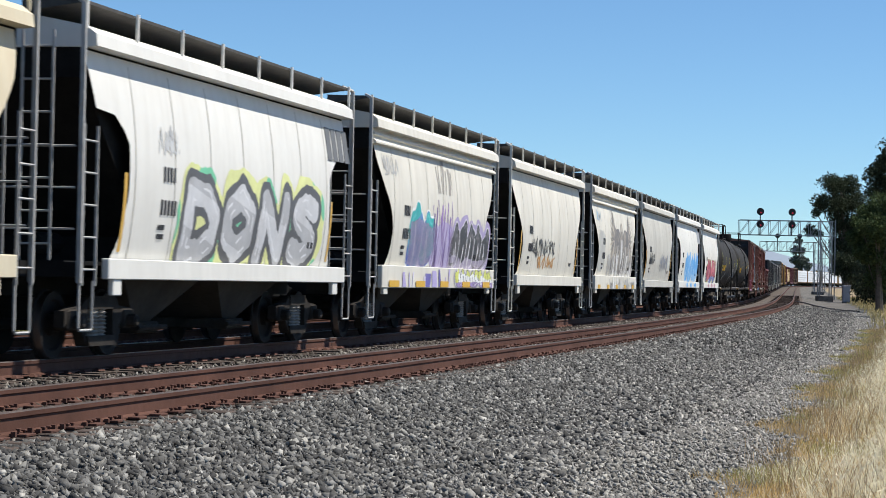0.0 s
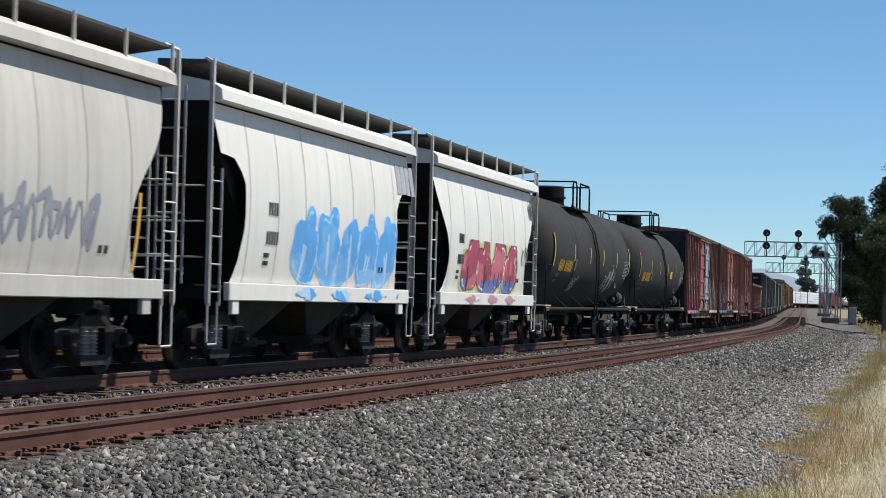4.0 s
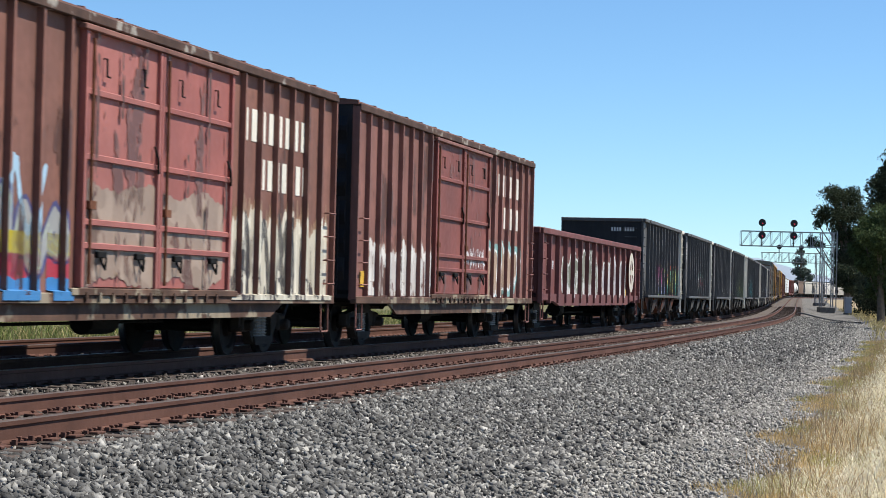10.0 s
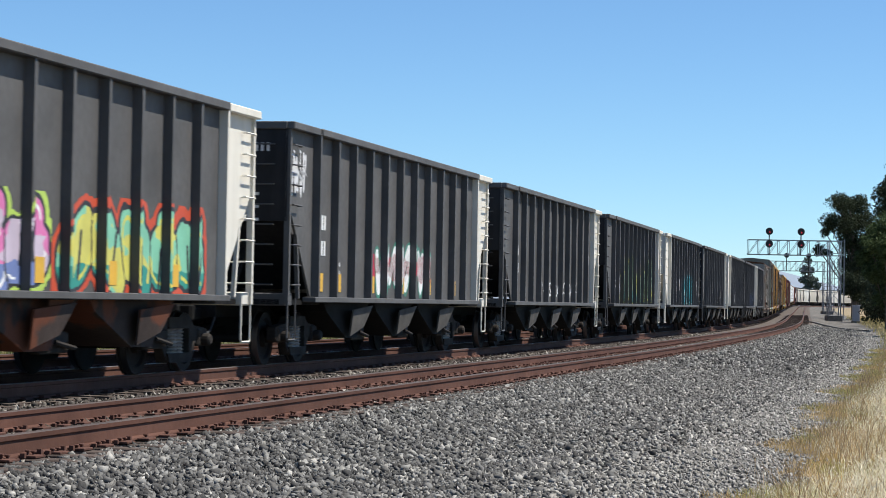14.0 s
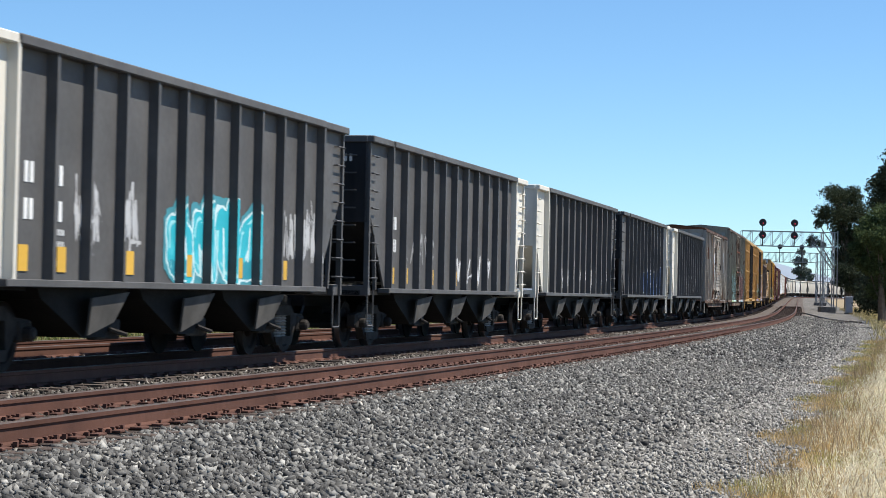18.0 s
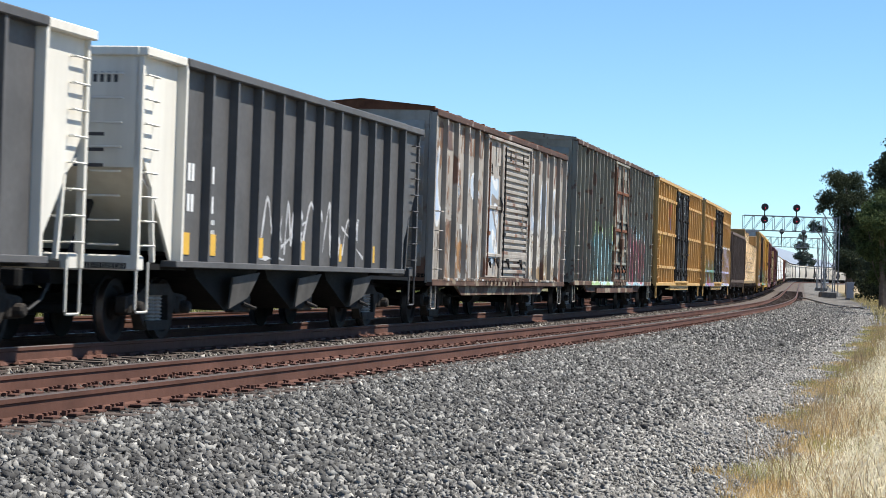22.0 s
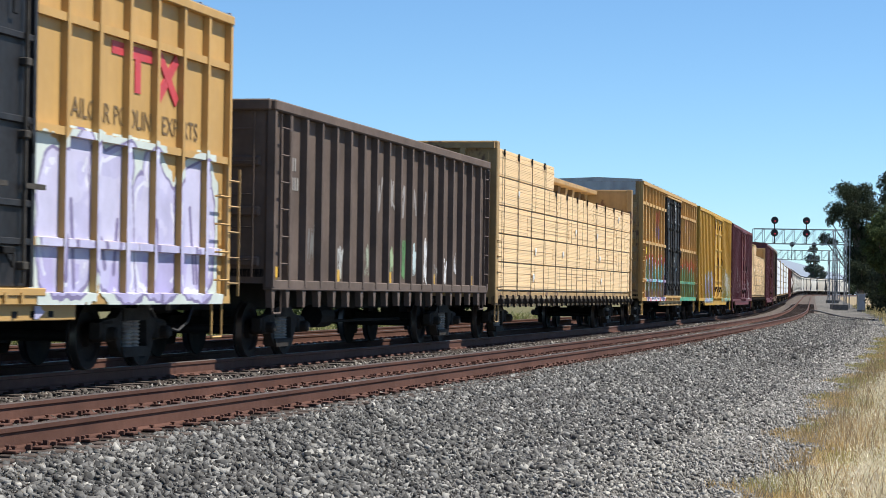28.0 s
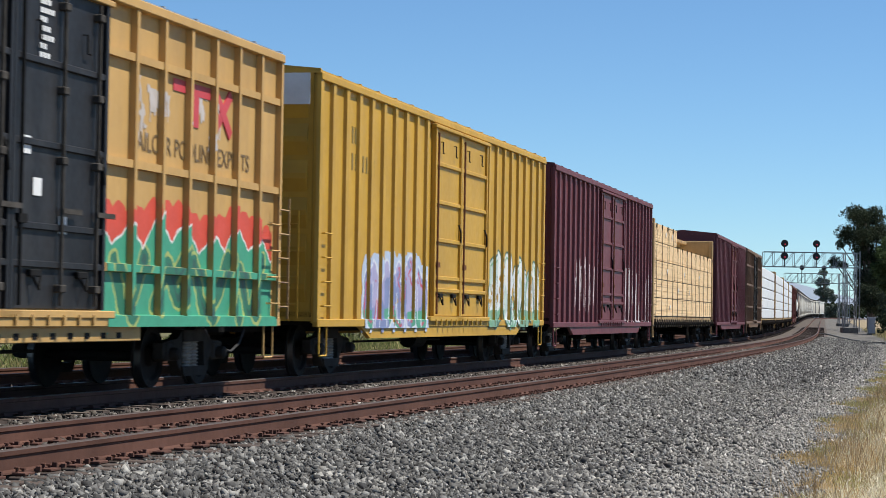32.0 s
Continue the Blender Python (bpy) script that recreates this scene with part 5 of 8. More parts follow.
            rows.append([(xa + (2 * -xa) * i / 8, s * -float(surf(0, z)), float(z)) for i in range(9)])
        sh = Shape()
        sh.loft(rows, closed=False, caps=False)
        part("side_sheet", sh, body, car, "smooth curved side sheet", smooth=True)
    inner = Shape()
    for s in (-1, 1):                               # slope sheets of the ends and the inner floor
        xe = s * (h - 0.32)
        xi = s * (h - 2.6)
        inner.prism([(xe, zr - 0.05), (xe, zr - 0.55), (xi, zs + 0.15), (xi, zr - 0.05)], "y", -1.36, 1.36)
    # underframe black on sheet and core stands in for shade inside the ends
    part("slope_sheet", inner, M["under"], car, "sloping end sheet coloured near-black for shade")
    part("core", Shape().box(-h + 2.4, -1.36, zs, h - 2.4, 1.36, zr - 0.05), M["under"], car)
    for x in np.linspace(-h + 1.7, h - 1.7, 7) if detail else ():
        sm = Shape()
        rows = []
        for z in zz[:-1]:
            y = float(surf(0, z)) - 0.004
            rows.append([(x - 0.012, y, float(z)), (x + 0.012, y, float(z))])
        sm.loft(rows, closed=False, caps=False)
        part("weld_seam", sm, M["seam"], car)
    rf = Shape()
    prof = [(-1.56, zr - 0.17), (-1.54, zr - 0.02), (-1.40, zr + 0.08), (-0.7, zr + 0.22), (0, zr + 0.27), (0.7, zr + 0.22), (1.40, zr + 0.08), (1.54, zr - 0.02), (1.56, zr - 0.17), (1.46, zr - 0.18), (-1.46, zr - 0.18)]
    rf.prism(prof, "x", -h + e, h - e)
    part("roof", rf, body, car, "overhanging roof edge in the body colour")
    for i in range(ribs):
        zq = zr - 0.47 + 0.15 * i
        part("roof_rib", Shape().loft([[(x, float(surf(0, zq)) - 0.03, zq), (x, float(surf(0, zq)) - 0.085, zq + 0.02), (x, float(surf(0, zq)) - 0.085, zq + 0.05), (x, float(surf(0, zq + 0.12)) - 0.03, zq + 0.12)] for x in (-h + e + 0.06, h - e - 0.06)]), body, car, "pressed rib of the roof edge")
    if ribs:
        part("fascia", Shape().loft([[(x, float(surf(0, zq)) - 0.032, zq) for zq in np.linspace(zr - 0.47, zr - 0.03, 6)] for x in (-h + e + 0.03, h - e - 0.03)], closed=False, caps=False), body, car, "deep ribbed roof edge")
    zw = zr + 0.38
    hs = Shape()
    for i in range(3):
        hs.box(-h + 1.6 + i * (L - 3.2) / 3 + 0.3, -0.4, zr + 0.2, -h + 1.6 + (i + 1) * (L - 3.2) / 3 - 0.3, 0.4, zr + 0.36, c=0.04)
    part("trough_side", Shape().box(-h + 0.9, -0.66, zr + 0.1, h - 0.9, -0.60, zw - 0.10), M["walk_mesh"], car)
    part("hatch", hs, body, car, "roof hatch covers")
    for y in (-1.10, 1.10):
        ya, yb = (-1.42, -0.62) if y < 0 else (1.42, 0.62)
        part("running_board", Shape().prism([(ya, zw - 0.04), (ya, zw), (yb, zw + 0.02), (yb, zw - 0.14)], "x", -h + 0.15, h - 0.15), M["walk_mesh"], car, "dark open-grid roof walkway")
        n = 8 if detail else 0
        for i in range(n):
            x = -h + 0.2 + (L - 0.4) * i / (n - 1)
            part("walkway_bracket", Shape().bar((x, math.copysign(1.45, y), zr + 0.03), (x, math.copysign(1.45, y), zw + 0.02), 0.036), body if y < 0 else M["galv"], car)
    side = Shape()
    for s in (-1, 1):
        side.box(-h + 0.85, s * 1.44, zs - (0.30 if ribs else 0.22), h - 0.55, s * 1.54, zs + (0.12 if ribs else 0.04), c=0.012)
    part("side_sill", side, sill or body, car, "side sill")
    fr = Shape().box(-h, -0.35, 0.78, h, 0.35, zs - 0.02).box(-h, -1.45, zs - 0.2, -h + 0.3, 1.45, zs - 0.02).box(h - 0.3, -1.45, zs - 0.2, h, 1.45, zs - 0.02)
    fr.box(-h, -1.3, zs - 0.05, -h + 1.9, 1.3, zs).box(h - 1.9, -1.3, zs - 0.05, h, 1.3, zs)
    part("underframe", fr, M["under"], car)
    # discharge hoppers are coloured dark, the shade under the sill included
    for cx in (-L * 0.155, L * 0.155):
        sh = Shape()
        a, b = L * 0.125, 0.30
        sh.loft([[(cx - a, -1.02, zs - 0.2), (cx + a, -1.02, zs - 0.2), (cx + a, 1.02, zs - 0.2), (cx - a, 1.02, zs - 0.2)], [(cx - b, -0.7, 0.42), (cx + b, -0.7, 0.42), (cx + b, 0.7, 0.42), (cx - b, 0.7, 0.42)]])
        part("discharge_hopper", sh, M["bay"], car, "sloping discharge hopper coloured dark for shade")
        part("gate", Shape().box(cx - 0.4, -0.8, 0.26, cx + 0.4, 0.8, 0.42, c=0.02).tube([(cx - 0.55, -0.85, 0.34), (cx + 0.55, -0.85, 0.34)], 0.04), M["truck"], car, "outlet gate")
    tm = M[trim] if isinstance(trim, str) else trim
    for s in (-1, 1):
        x = s * (h - 0.05)
        for y in (-1.48, 1.48):
            part("corner_post", Shape().bar((x, y, 0.95), (x, y, zw - 0.05), 0.055, 0.045).tube([(x, y, zw - 0.05), (x - s * 0.15, y * 0.9, zw + 0.02)], 0.03), tm, car)
        ladder(car, x - s * 0.24, -1.50, zs - 0.3, zs + 1.65, 0.42, "x", tm, 5)
        ladder(car, x + s * 0.02, -0.9, zs, zr, 0.4, "y", tm, 7)
        if not detail:
            continue
        step(car, x - s * 0.22, -1.48, tm, 0.38, 0.98)
        br = Shape()
        for z in (1.6, 2.1, 2.6):
            br.tube([(x, -1.4, z), (x, 1.4, z)], 0.014, 5)
        part("end_handrail", br, tm, car)
    for x in (-h + 1.05, h - 1.2):
        part("jacking_pad", Shape().box(x, -1.52, zs - 0.42, x + 0.28, -1.45, zs - 0.2, c=0.01), sill or body, car)
    part("brake_cylinder", Shape().lathe([(-0.35, 0.14), (0.35, 0.14)], "x", (-h + 1.2, -0.5, zs + 0.22), 12), M["under"], car)
    return car, L, surf


# ---- tank car ----
def tank_car(near, far, label, paint_m, marks_m, tone="light", cap="blue", simple=False, px=0.0):
    car, L = start_car("tank_car", label, "tank car", near, far, 2.0, tone, cap)
    h, R, zc = L / 2, 1.58, 2.52
    t = Shape()
    prof = [(-h + 0.5 - 0.0, 0.0)]
    for i in range(1, 9):
        a = math.pi / 2 * i / 8
        prof.append((-h + 0.55 + 0.72 * (1 - math.cos(a)), R * math.sin(a) ** 0.75))
    prof += [(x, R) for x in (-h * 0.5, 0, h * 0.5)]
    prof += [(-x, r) for x, r in prof[8::-1]]
    t.lathe(prof, "x", (0, 0, zc), 40)
    part("tank", t, paint_m, car, "dusty cylindrical tank with domed heads", smooth=True)
    for x in (-h * 0.42, h * 0.02, h * 0.45):
        part("weld_ring", Shape().lathe([(-0.015, R + 0.002), (-0.015, R + 0.004), (0.015, R + 0.004), (0.015, R + 0.002)], "x", (x, 0, zc), 40), paint_m, car)

    def surf(x, z):
        q = np.clip((z - zc) / R, -0.99, 0.99)
        return -R * np.sqrt(1 - q * q)
    if not simple:
        for i, x in enumerate((-7.42, -4.05, -1.09, 1.58, 4.56, 7.55)):
            rows = []
            for z in np.linspace(zc - (0.45 if i in (0, 5) else 0.26), zc + (0.42 if i in (0, 5) else 0.2), 7):
                y = float(surf(x, z)) - 0.006
                rows.append([(x - 0.05, y, float(z)), (x + 0.05, y, float(z))])
            sh = Shape()
            sh.loft(rows, closed=False, caps=False)
            part("reflector", sh, marks_m, car, "yellow reflective strip")
    dm = Shape().lathe([(zc + R - 0.15, 0.47), (zc + R + 0.06, 0.47), (zc + R + 0.06, 0.52), (zc + R + 0.11, 0.52), (zc + R + 0.11, 0.47), (zc + R + 0.38, 0.47), (zc + R + 0.42, 0.42), (zc + R + 0.43, 0.2), (zc + R + 0.43, 0.0)], "z", (0.1 + px * 1.4, -0.2, 0), 24)
    part("dome", dm, M["under"] if not simple else paint_m, car, "bolted valve dome", smooth=True)
    part("valve", Shape().box(-0.95, -0.16, zc + R - 0.05, -0.75, 0.16, zc + R + 0.14, c=0.03).tube([(-0.85, -0.3, zc + R), (-0.85, -0.3, zc + R + 0.2), (-1.1, -0.3, zc + R + 0.2)], 0.04), M["under"], car)
    pf = Shape()
    zp = zc + R + 0.02
    for y in (-0.9, 0.9):
        pf.box(-1.92 + px, y - 0.35, zp - 0.32, 1.22 + px, y + 0.35, zp - 0.28)
    part("platform", pf, M["grate"], car, "dark grating platform round the dome")
    for y in (-1.22, 0.70):
        sh = Shape()
        zt = zp + 0.45
        for x0, x1 in ((-1.92 + px, -1.2 + px), (-0.62 + px, 1.22 + px)):
            sh.tube([(x0, y, zp - 0.3), (x0, y, zt - 0.1), (x0 + 0.1, y, zt), (x1 - 0.15, y, zt), (x1, y, zt - 0.12), (x1, y, zp - 0.3)], 0.028, 6)
        part("handrail", sh, M["under"], car, "black safety railing")
    sh = Shape()
    for x in (-1.92 + px, 1.22 + px):
        sh.tube([(x, -1.22, zp + 0.44), (x, 0.70, zp + 0.44)], 0.025, 6)
    part("end_rail", sh, M["under"], car)
    ld = Shape()
    for x in (-0.2 + px / 2, 0.26 + px / 2):
        ld.tube([(x, -0.85, zc + R * 0.92), (x, -1.25, zc + R * 0.70), (x, -1.52, zc + R * 0.42), (x, -1.66, zc), (x, -1.66, zc - 0.7), (x - 0.1, -1.62, 0.55)], 0.02, 6)
    for z in np.arange(0.75, 3.9, 0.36):
        y = float(surf(0, z)) - 0.07 if z > zc else -1.655
        ld.tube([(-0.2 + px / 2, y, float(z)), (0.26 + px / 2, y, float(z))], 0.015, 5)
    part("ladder", ld, M["under"], car, "black ladder curved over the tank")
    fr = Shape().box(-h, -0.32, 0.74, h, 0.32, 1.05)
    for s in (-1, 1):
        fr.box(s * h, -1.5, 0.88, s * (h - 0.9), 1.5, 1.0)
        fr.box(s * (h - 1.6), -0.85, 0.85, s * (h - 2.4), 0.85, 1.25)
    part("underframe", fr, M["under"], car)
    for s in (-1, 1):
        part("end_platform", Shape().box(s * (h + 0.02), -1.53, 1.0, s * (h - 0.85), 1.53, 1.04, c=0.01), M["galv"], car, "grey end platform")
        part("reflector", Shape().box(s * (h - 0.1), -1.54, 0.9, s * (h - 0.6), -1.515, 0.98), YEL, car)
    for y in (-1.5, 1.5):
        part("side_rail", Shape().tube([(-h + 0.1, y, 0.94), (h - 0.1, y, 0.94)], 0.05, 8), M["truck"], car, "long pipe handrail along the sill")
        for s in (-1, 1):
            x = s * (h - 0.15)
            part("corner_handrail", Shape().tube([(x, y, 0.95), (x, y, 1.95), (x - s * 0.12, y, 2.08), (x - s * 0.9, y, 2.08)], 0.022, 6), M["under"], car)
            if y < 0:
                step(car, x - s * 0.25, y, M["under"], 0.38, 0.9)
    for x in (-h * 0.55, -h * 0.2, h * 0.15, h * 0.5):
        part("bracket", Shape().bar((x, -1.46, 0.98), (x - 0.28, -1.15, 1.30), 0.05, 0.02), M["truck_light"], car)
    part("brake_gear", Shape().tube([(-2.6, -0.6, 0.62), (2.6, -0.6, 0.62)], 0.03).box(-0.8, -0.8, 0.45, -0.1, -0.4, 0.75, c=0.03).lathe([(-0.5, 0.2), (0.3, 0.2)], "x", (1.6, -0.7, 0.62), 12), M["under"], car)
    part("brake_reservoir", Shape().lathe([(-0.36, 0.14), (-0.30, 0.21), (0.30, 0.21), (0.36, 0.14)], "x", (h - 1.0, -1.1, 1.32), 14).lathe([(-0.2, 0.1), (0.2, 0.1)], "x", (h - 1.75, -1.1, 1.25), 12), M["truck_light"], car)
    return car, L, surf


# ---- box car ----
def box_car(near, far, label, body, eave, sill, posts, doors, roof=None, end=None, belts=(), post_w=0.09, post_d=0.07, door_split=True, trim=None, low_sill=True, corr=6, name="boxcar", post_m=None, worn=None, peak=0.14):
    """doors: list of (x0, x1, material, rows of ribs). posts: number of side posts. belts: heights of level rails."""
    car, L = start_car(name, label, "boxcar", near, far, 2.3)
    h, W = L / 2, 1.47
    trim = trim or body
    roof = roof or body
    lo = min(d[0] for d in doors)
    hi = max(d[1] for d in doors)
    for s in (-1, 1):
        part("side", Shape().box(-h, s * (W - 0.05), sill + 0.12, h, s * W, eave - 0.04), body, car, "steel side sheet")
    for s in (-1, 1):
        en = part("end", Shape().box(s * (h - 0.06), -W + 0.06, sill + 0.15, s * h, W - 0.06, eave + 0.05), end or body, car, "ribbed steel end wall")
        for i in range(corr):
            z = sill + 0.45 + (eave - sill - 0.6) * i / corr
            c = (eave - sill - 0.6) / corr
            part("end_rib", Shape().loft([[(s * h, y, z), (s * (h + 0.07), y, z + c * 0.35), (s * (h + 0.07), y, z + c * 0.5), (s * h, y, z + c * 0.85)] for y in (-W + 0.14, W - 0.14)]), end or body, en)
    px = []
    for i in range(posts + 1):
        x = -h + L * i / posts
        if not (lo - 0.02 < x < hi + 0.02):
            px.append(x)
    for s in (-1, 1):
        for x in px:
            xx = min(max(x, -h + post_w / 2), h - post_w / 2)
            part("side_post", Shape().prism([(xx - post_w * 0.62, s * W), (xx - post_w / 2, s * (W + post_d)), (xx + post_w / 2, s * (W + post_d)), (xx + post_w * 0.62, s * W)], "z", sill + 0.14, eave - 0.06), post_m or trim, car)
        for z in belts:
            part("belt_rail", Shape().box(-h, s * W, z - 0.05, lo - 0.02, s * (W + post_d * 0.8), z + 0.05), trim, car)
            part("belt_rail", Shape().box(hi + 0.02, s * W, z - 0.05, h, s * (W + post_d * 0.8), z + 0.05), trim, car)
        part("top_chord", Shape().box(-h, s * (W - 0.03), eave - 0.12, h, s * (W + post_d + 0.02), eave, c=0.01), M["chord"] if worn else trim, car)
        part("side_sill", Shape().box(-h, s * (W - 0.02), sill + 0.06, h, s * (W + post_d + 0.01), sill + 0.19, c=0.01), worn or trim, car)
        if low_sill:
            part("lower_sill", Shape().prism([(-h + 2.6, sill + 0.06), (-h + 3.2, sill - 0.14), (h - 3.2, sill - 0.14), (h - 2.6, sill + 0.06)], "y", s * (W - 0.03), s * (W + (0.02 if worn else 0.05))), worn or trim, car)
    for x0, x1, dm, rows in doors:
        for s in (-1, 1):
            y0, y1 = s * W, s * (W + 0.05)
            d = part("door", Shape().box(x0, y0, sill + 0.26, x1, y1, eave - 0.16, c=0.01), dm, car, "sliding steel door")
            for i in range(1, rows):
                z = sill + 0.26 + (eave - sill - 0.42) * i / rows
                part("door_rib", Shape().box(x0 + 0.03, y1, z - 0.04, x1 - 0.03, y1 + s * 0.04, z + 0.04, c=0.01), dm, d)
            for xx in (x0 + 0.04, x1 - 0.04):
                part("door_stile", Shape().box(xx - 0.04, y1, sill + 0.26, xx + 0.04, y1 + s * 0.05, eave - 0.16), dm, d)
            if s < 0:
                wd = x1 - x0
                for fx in (0.25, 0.75):
                    zt = eave - 0.16 - (eave - sill - 0.42) / min(5, max(rows, 3)) + 0.22
                    part("door_grip", Shape().tube([(x0 + wd * fx, y1, zt + 0.22), (x0 + wd * fx, y1 - 0.05, zt + 0.22), (x0 + wd * fx, y1 - 0.05, zt), (x0 + wd * fx + 0.10, y1 - 0.05, zt)], 0.014, 5), M["under"], d)
                    part("lower_latch", Shape().box(x0 + wd * fx - 0.14, y1 - 0.06, sill + 0.62, x0 + wd * fx + 0.14, y1, sill + 0.70, c=0.01).tube([(x0 + wd * fx - 0.1, y1 - 0.06, sill + 0.62), (x0 + wd * fx, y1 - 0.09, sill + 0.48), (x0 + wd * fx + 0.1, y1 - 0.06, sill + 0.62)], 0.016, 5), M["under"], d)
                part("foot_rail", Shape().box(x0 + 0.05, y1 - 0.045, sill + 0.72, x1 - 0.05, y1, sill + 0.80, c=0.01), dm, d)
                part("door_hook", Shape().tube([(x1 - 0.18, y1 - 0.03, sill + 2.1), (x1 - 0.18, y1 - 0.08, sill + 1.95), (x1 - 0.10, y1 - 0.06, sill + 1.75)], 0.02, 5), M["under"], d)
            rod = Shape().tube([(x0 + 0.22, y1 + s * 0.05, sill + 0.3), (x0 + 0.22, y1 + s * 0.05, eave - 0.3)], 0.022, 6)
            rod.box(x0 + 0.14, y1, sill + 1.2, x0 + 0.34, y1 + s * 0.08, sill + 1.3)
            part("lock_rod", rod, M["rust"] if rows < 7 and dm is not M["black"] else M["under"], d)
            if dm is M["black"] and s < 0:
                for xr in (x1 - 0.3, (x0 + x1) / 2):
                    part("lock_rod", Shape().tube([(xr, y1 - 0.06, sill + 0.3), (xr, y1 - 0.06, eave - 0.25)], 0.024, 6), M["truck_light"], d)
                    part("lock_handle", Shape().box(xr - 0.02, y1 - 0.09, sill + 1.35, xr + 0.5, y1 - 0.06, sill + 1.41), M["truck_light"], d)
                    for zc in (sill + 0.45, sill + 1.9, sill + 2.7, eave - 0.45):
                        part("rod_guide", Shape().box(xr - 0.07, y1 - 0.10, zc, xr + 0.07, y1, zc + 0.09, c=0.01), M["truck_light"], d)
        part("door_track", Shape().box(x0 - 0.3, -W - 0.12, sill + 0.16, x1 + 0.3, -W - 0.02, sill + 0.25, c=0.01), worn or trim, car)
        part("upper_track", Shape().box(x0 - 0.1, -W - 0.13, eave - 0.22, x1 + 0.1, -W - 0.02, eave - 0.15, c=0.01), trim, car)
        for i in range(int((x1 - x0) / 0.42)):
            part("track_bracket", Shape().box(x0 + 0.1 + i * 0.42, -W - 0.135, sill + 0.08, x0 + 0.16 + i * 0.42, -W - 0.1, sill + 0.2), worn or trim, car)
    rf = Shape().prism([(-W - 0.06, eave - 0.02), (-W - 0.06, eave + 0.03), (0, eave + 0.03 + peak), (W + 0.06, eave + 0.03), (W + 0.06, eave - 0.02)], "x", -h - 0.03, h + 0.03)
    part("roof", rf, roof, car, "shallow ridged roof")
    n = int(L / 1.15)
    rr = Shape()
    for i in range(n + 1):
        x = -h + L * i / n
        rr.loft([[(x + dx, -W - 0.05, eave + 0.032), (x + dx, 0, eave + 0.032 + peak), (x + dx, W + 0.05, eave + 0.032), (x + dx, W + 0.05, eave + 0.055), (x + dx, 0, eave + 0.055 + peak), (x + dx, -W - 0.05, eave + 0.055)] for dx in (-0.04, 0.04)])
    part("roof_ribs", rr, roof, car)
    fr = Shape().box(-h, -0.3, 0.72, h, 0.3, sill + 0.3)
    for x in np.linspace(-h + 0.4, h - 0.4, 7):
        fr.box(x - 0.1, -W + 0.05, sill + 0.08, x + 0.1, W - 0.05, sill + 0.26)
    fr.box(-h, -W + 0.05, sill + 0.22, h, W - 0.05, sill + 0.30)
    part("underframe", fr, M["under"], car)
    part("brake_gear", Shape().lathe([(-0.45, 0.18), (0.45, 0.18)], "x", (0.5, -0.55, 0.55), 12).tube([(-3.4, -0.4, 0.52), (3.4, -0.4, 0.52)], 0.025), M["under"], car)
    for s in (-1, 1):
        x = s * (h - 0.38)
        ladder(car, x, -W - post_d - 0.05, sill + 0.2, sill + 1.75, 0.42, "x", trim, 4, stiles=False)
        ladder(car, s * (h + 0.1), -W + 0.45, sill + 0.2, sill + 1.9, 0.4, "y", end or trim, 4, "end_ladder")
        step(car, x, -W - 0.04, trim, sill - 0.4, sill + 0.1)
    return car, L, -W


# ---- open hopper with tall posts ----
def coal_hopper(near, far, label, front_white, back_white, bay=None):
    car, L = start_car("open_hopper", label, "hopper car", near, far, 1.9)
    h, W, top, sill = L / 2, 1.46, 3.82, 1.07
    m = M["coal"]
    white = M["white"]
    xf, xb = -h + 1.42, h - 1.42
    for s in (-1, 1):
        part("side", Shape().box(xf, s * (W - 0.04), sill, xb, s * W, top - 0.05), m, car, "dark steel side sheet")
        # end bays, with the sloping cut towards the end sill
        for e, wh in ((-1, front_white), (1, back_white)):
            a, b = e * (h - 1.42), e * h
            quad = [(a, sill), (e * (h - 1.34), sill), (e * (h - 0.12), sill + 1.45), (b, sill + 1.6), (b, top - 0.05), (a, top - 0.05)]
            part("end_panel", Shape().prism(quad, "y", s * (W - 0.04), s * W), white if wh else m, car, "white-painted end panel" if wh else "")
    n = 11
    for i in range(n + 1):
        x = xf + (xb - xf) * i / n
        part("side_post", Shape().prism([(x - 0.06, -W), (x - 0.04, -W - 0.125), (x + 0.04, -W - 0.125), (x + 0.06, -W)], "z", sill - 0.02, top - 0.08), white if (i == 0 and front_white) or (i == n and back_white) else m, car)
        if i % 3 == 0:
            part("side_post", Shape().prism([(x - 0.075, W), (x - 0.05, W + 0.13), (x + 0.05, W + 0.13), (x + 0.075, W)], "z", sill, top - 0.08), m, car)
    for s in (-1, 1):
        part("top_chord", Shape().box(xf, s * (W - 0.08), top - 0.12, xb, s * (W + 0.15), top, c=0.015), m, car)
        part("side_sill", Shape().box(xf - 0.2, s * (W - 0.1), sill - 0.06, xb + 0.2, s * (W + 0.13), sill + 0.03, c=0.01), m, car)
    for e, wh in ((-1, front_white), (1, back_white)):
        em = white if wh else m
        part("top_chord", Shape().box(e * (h - 1.42), -W - 0.12, top - 0.12, e * (h + 0.04), -W + 0.05, top, c=0.015).box(e * (h - 0.1), -W, top - 0.12, e * (h + 0.06), W, top, c=0.015), em, car)
        part("end", Shape().box(e * (h - 0.05), -W, top - 1.55, e * h, W, top - 0.05).prism([(e * (h - 0.05), top - 1.5), (e * h, top - 1.5), (e * (h - 1.9), sill + 0.15), (e * (h - 1.95), sill + 0.15)], "y", -W + 0.05, W - 0.05), em if wh else M["black"], car, "end wall over a slope sheet")
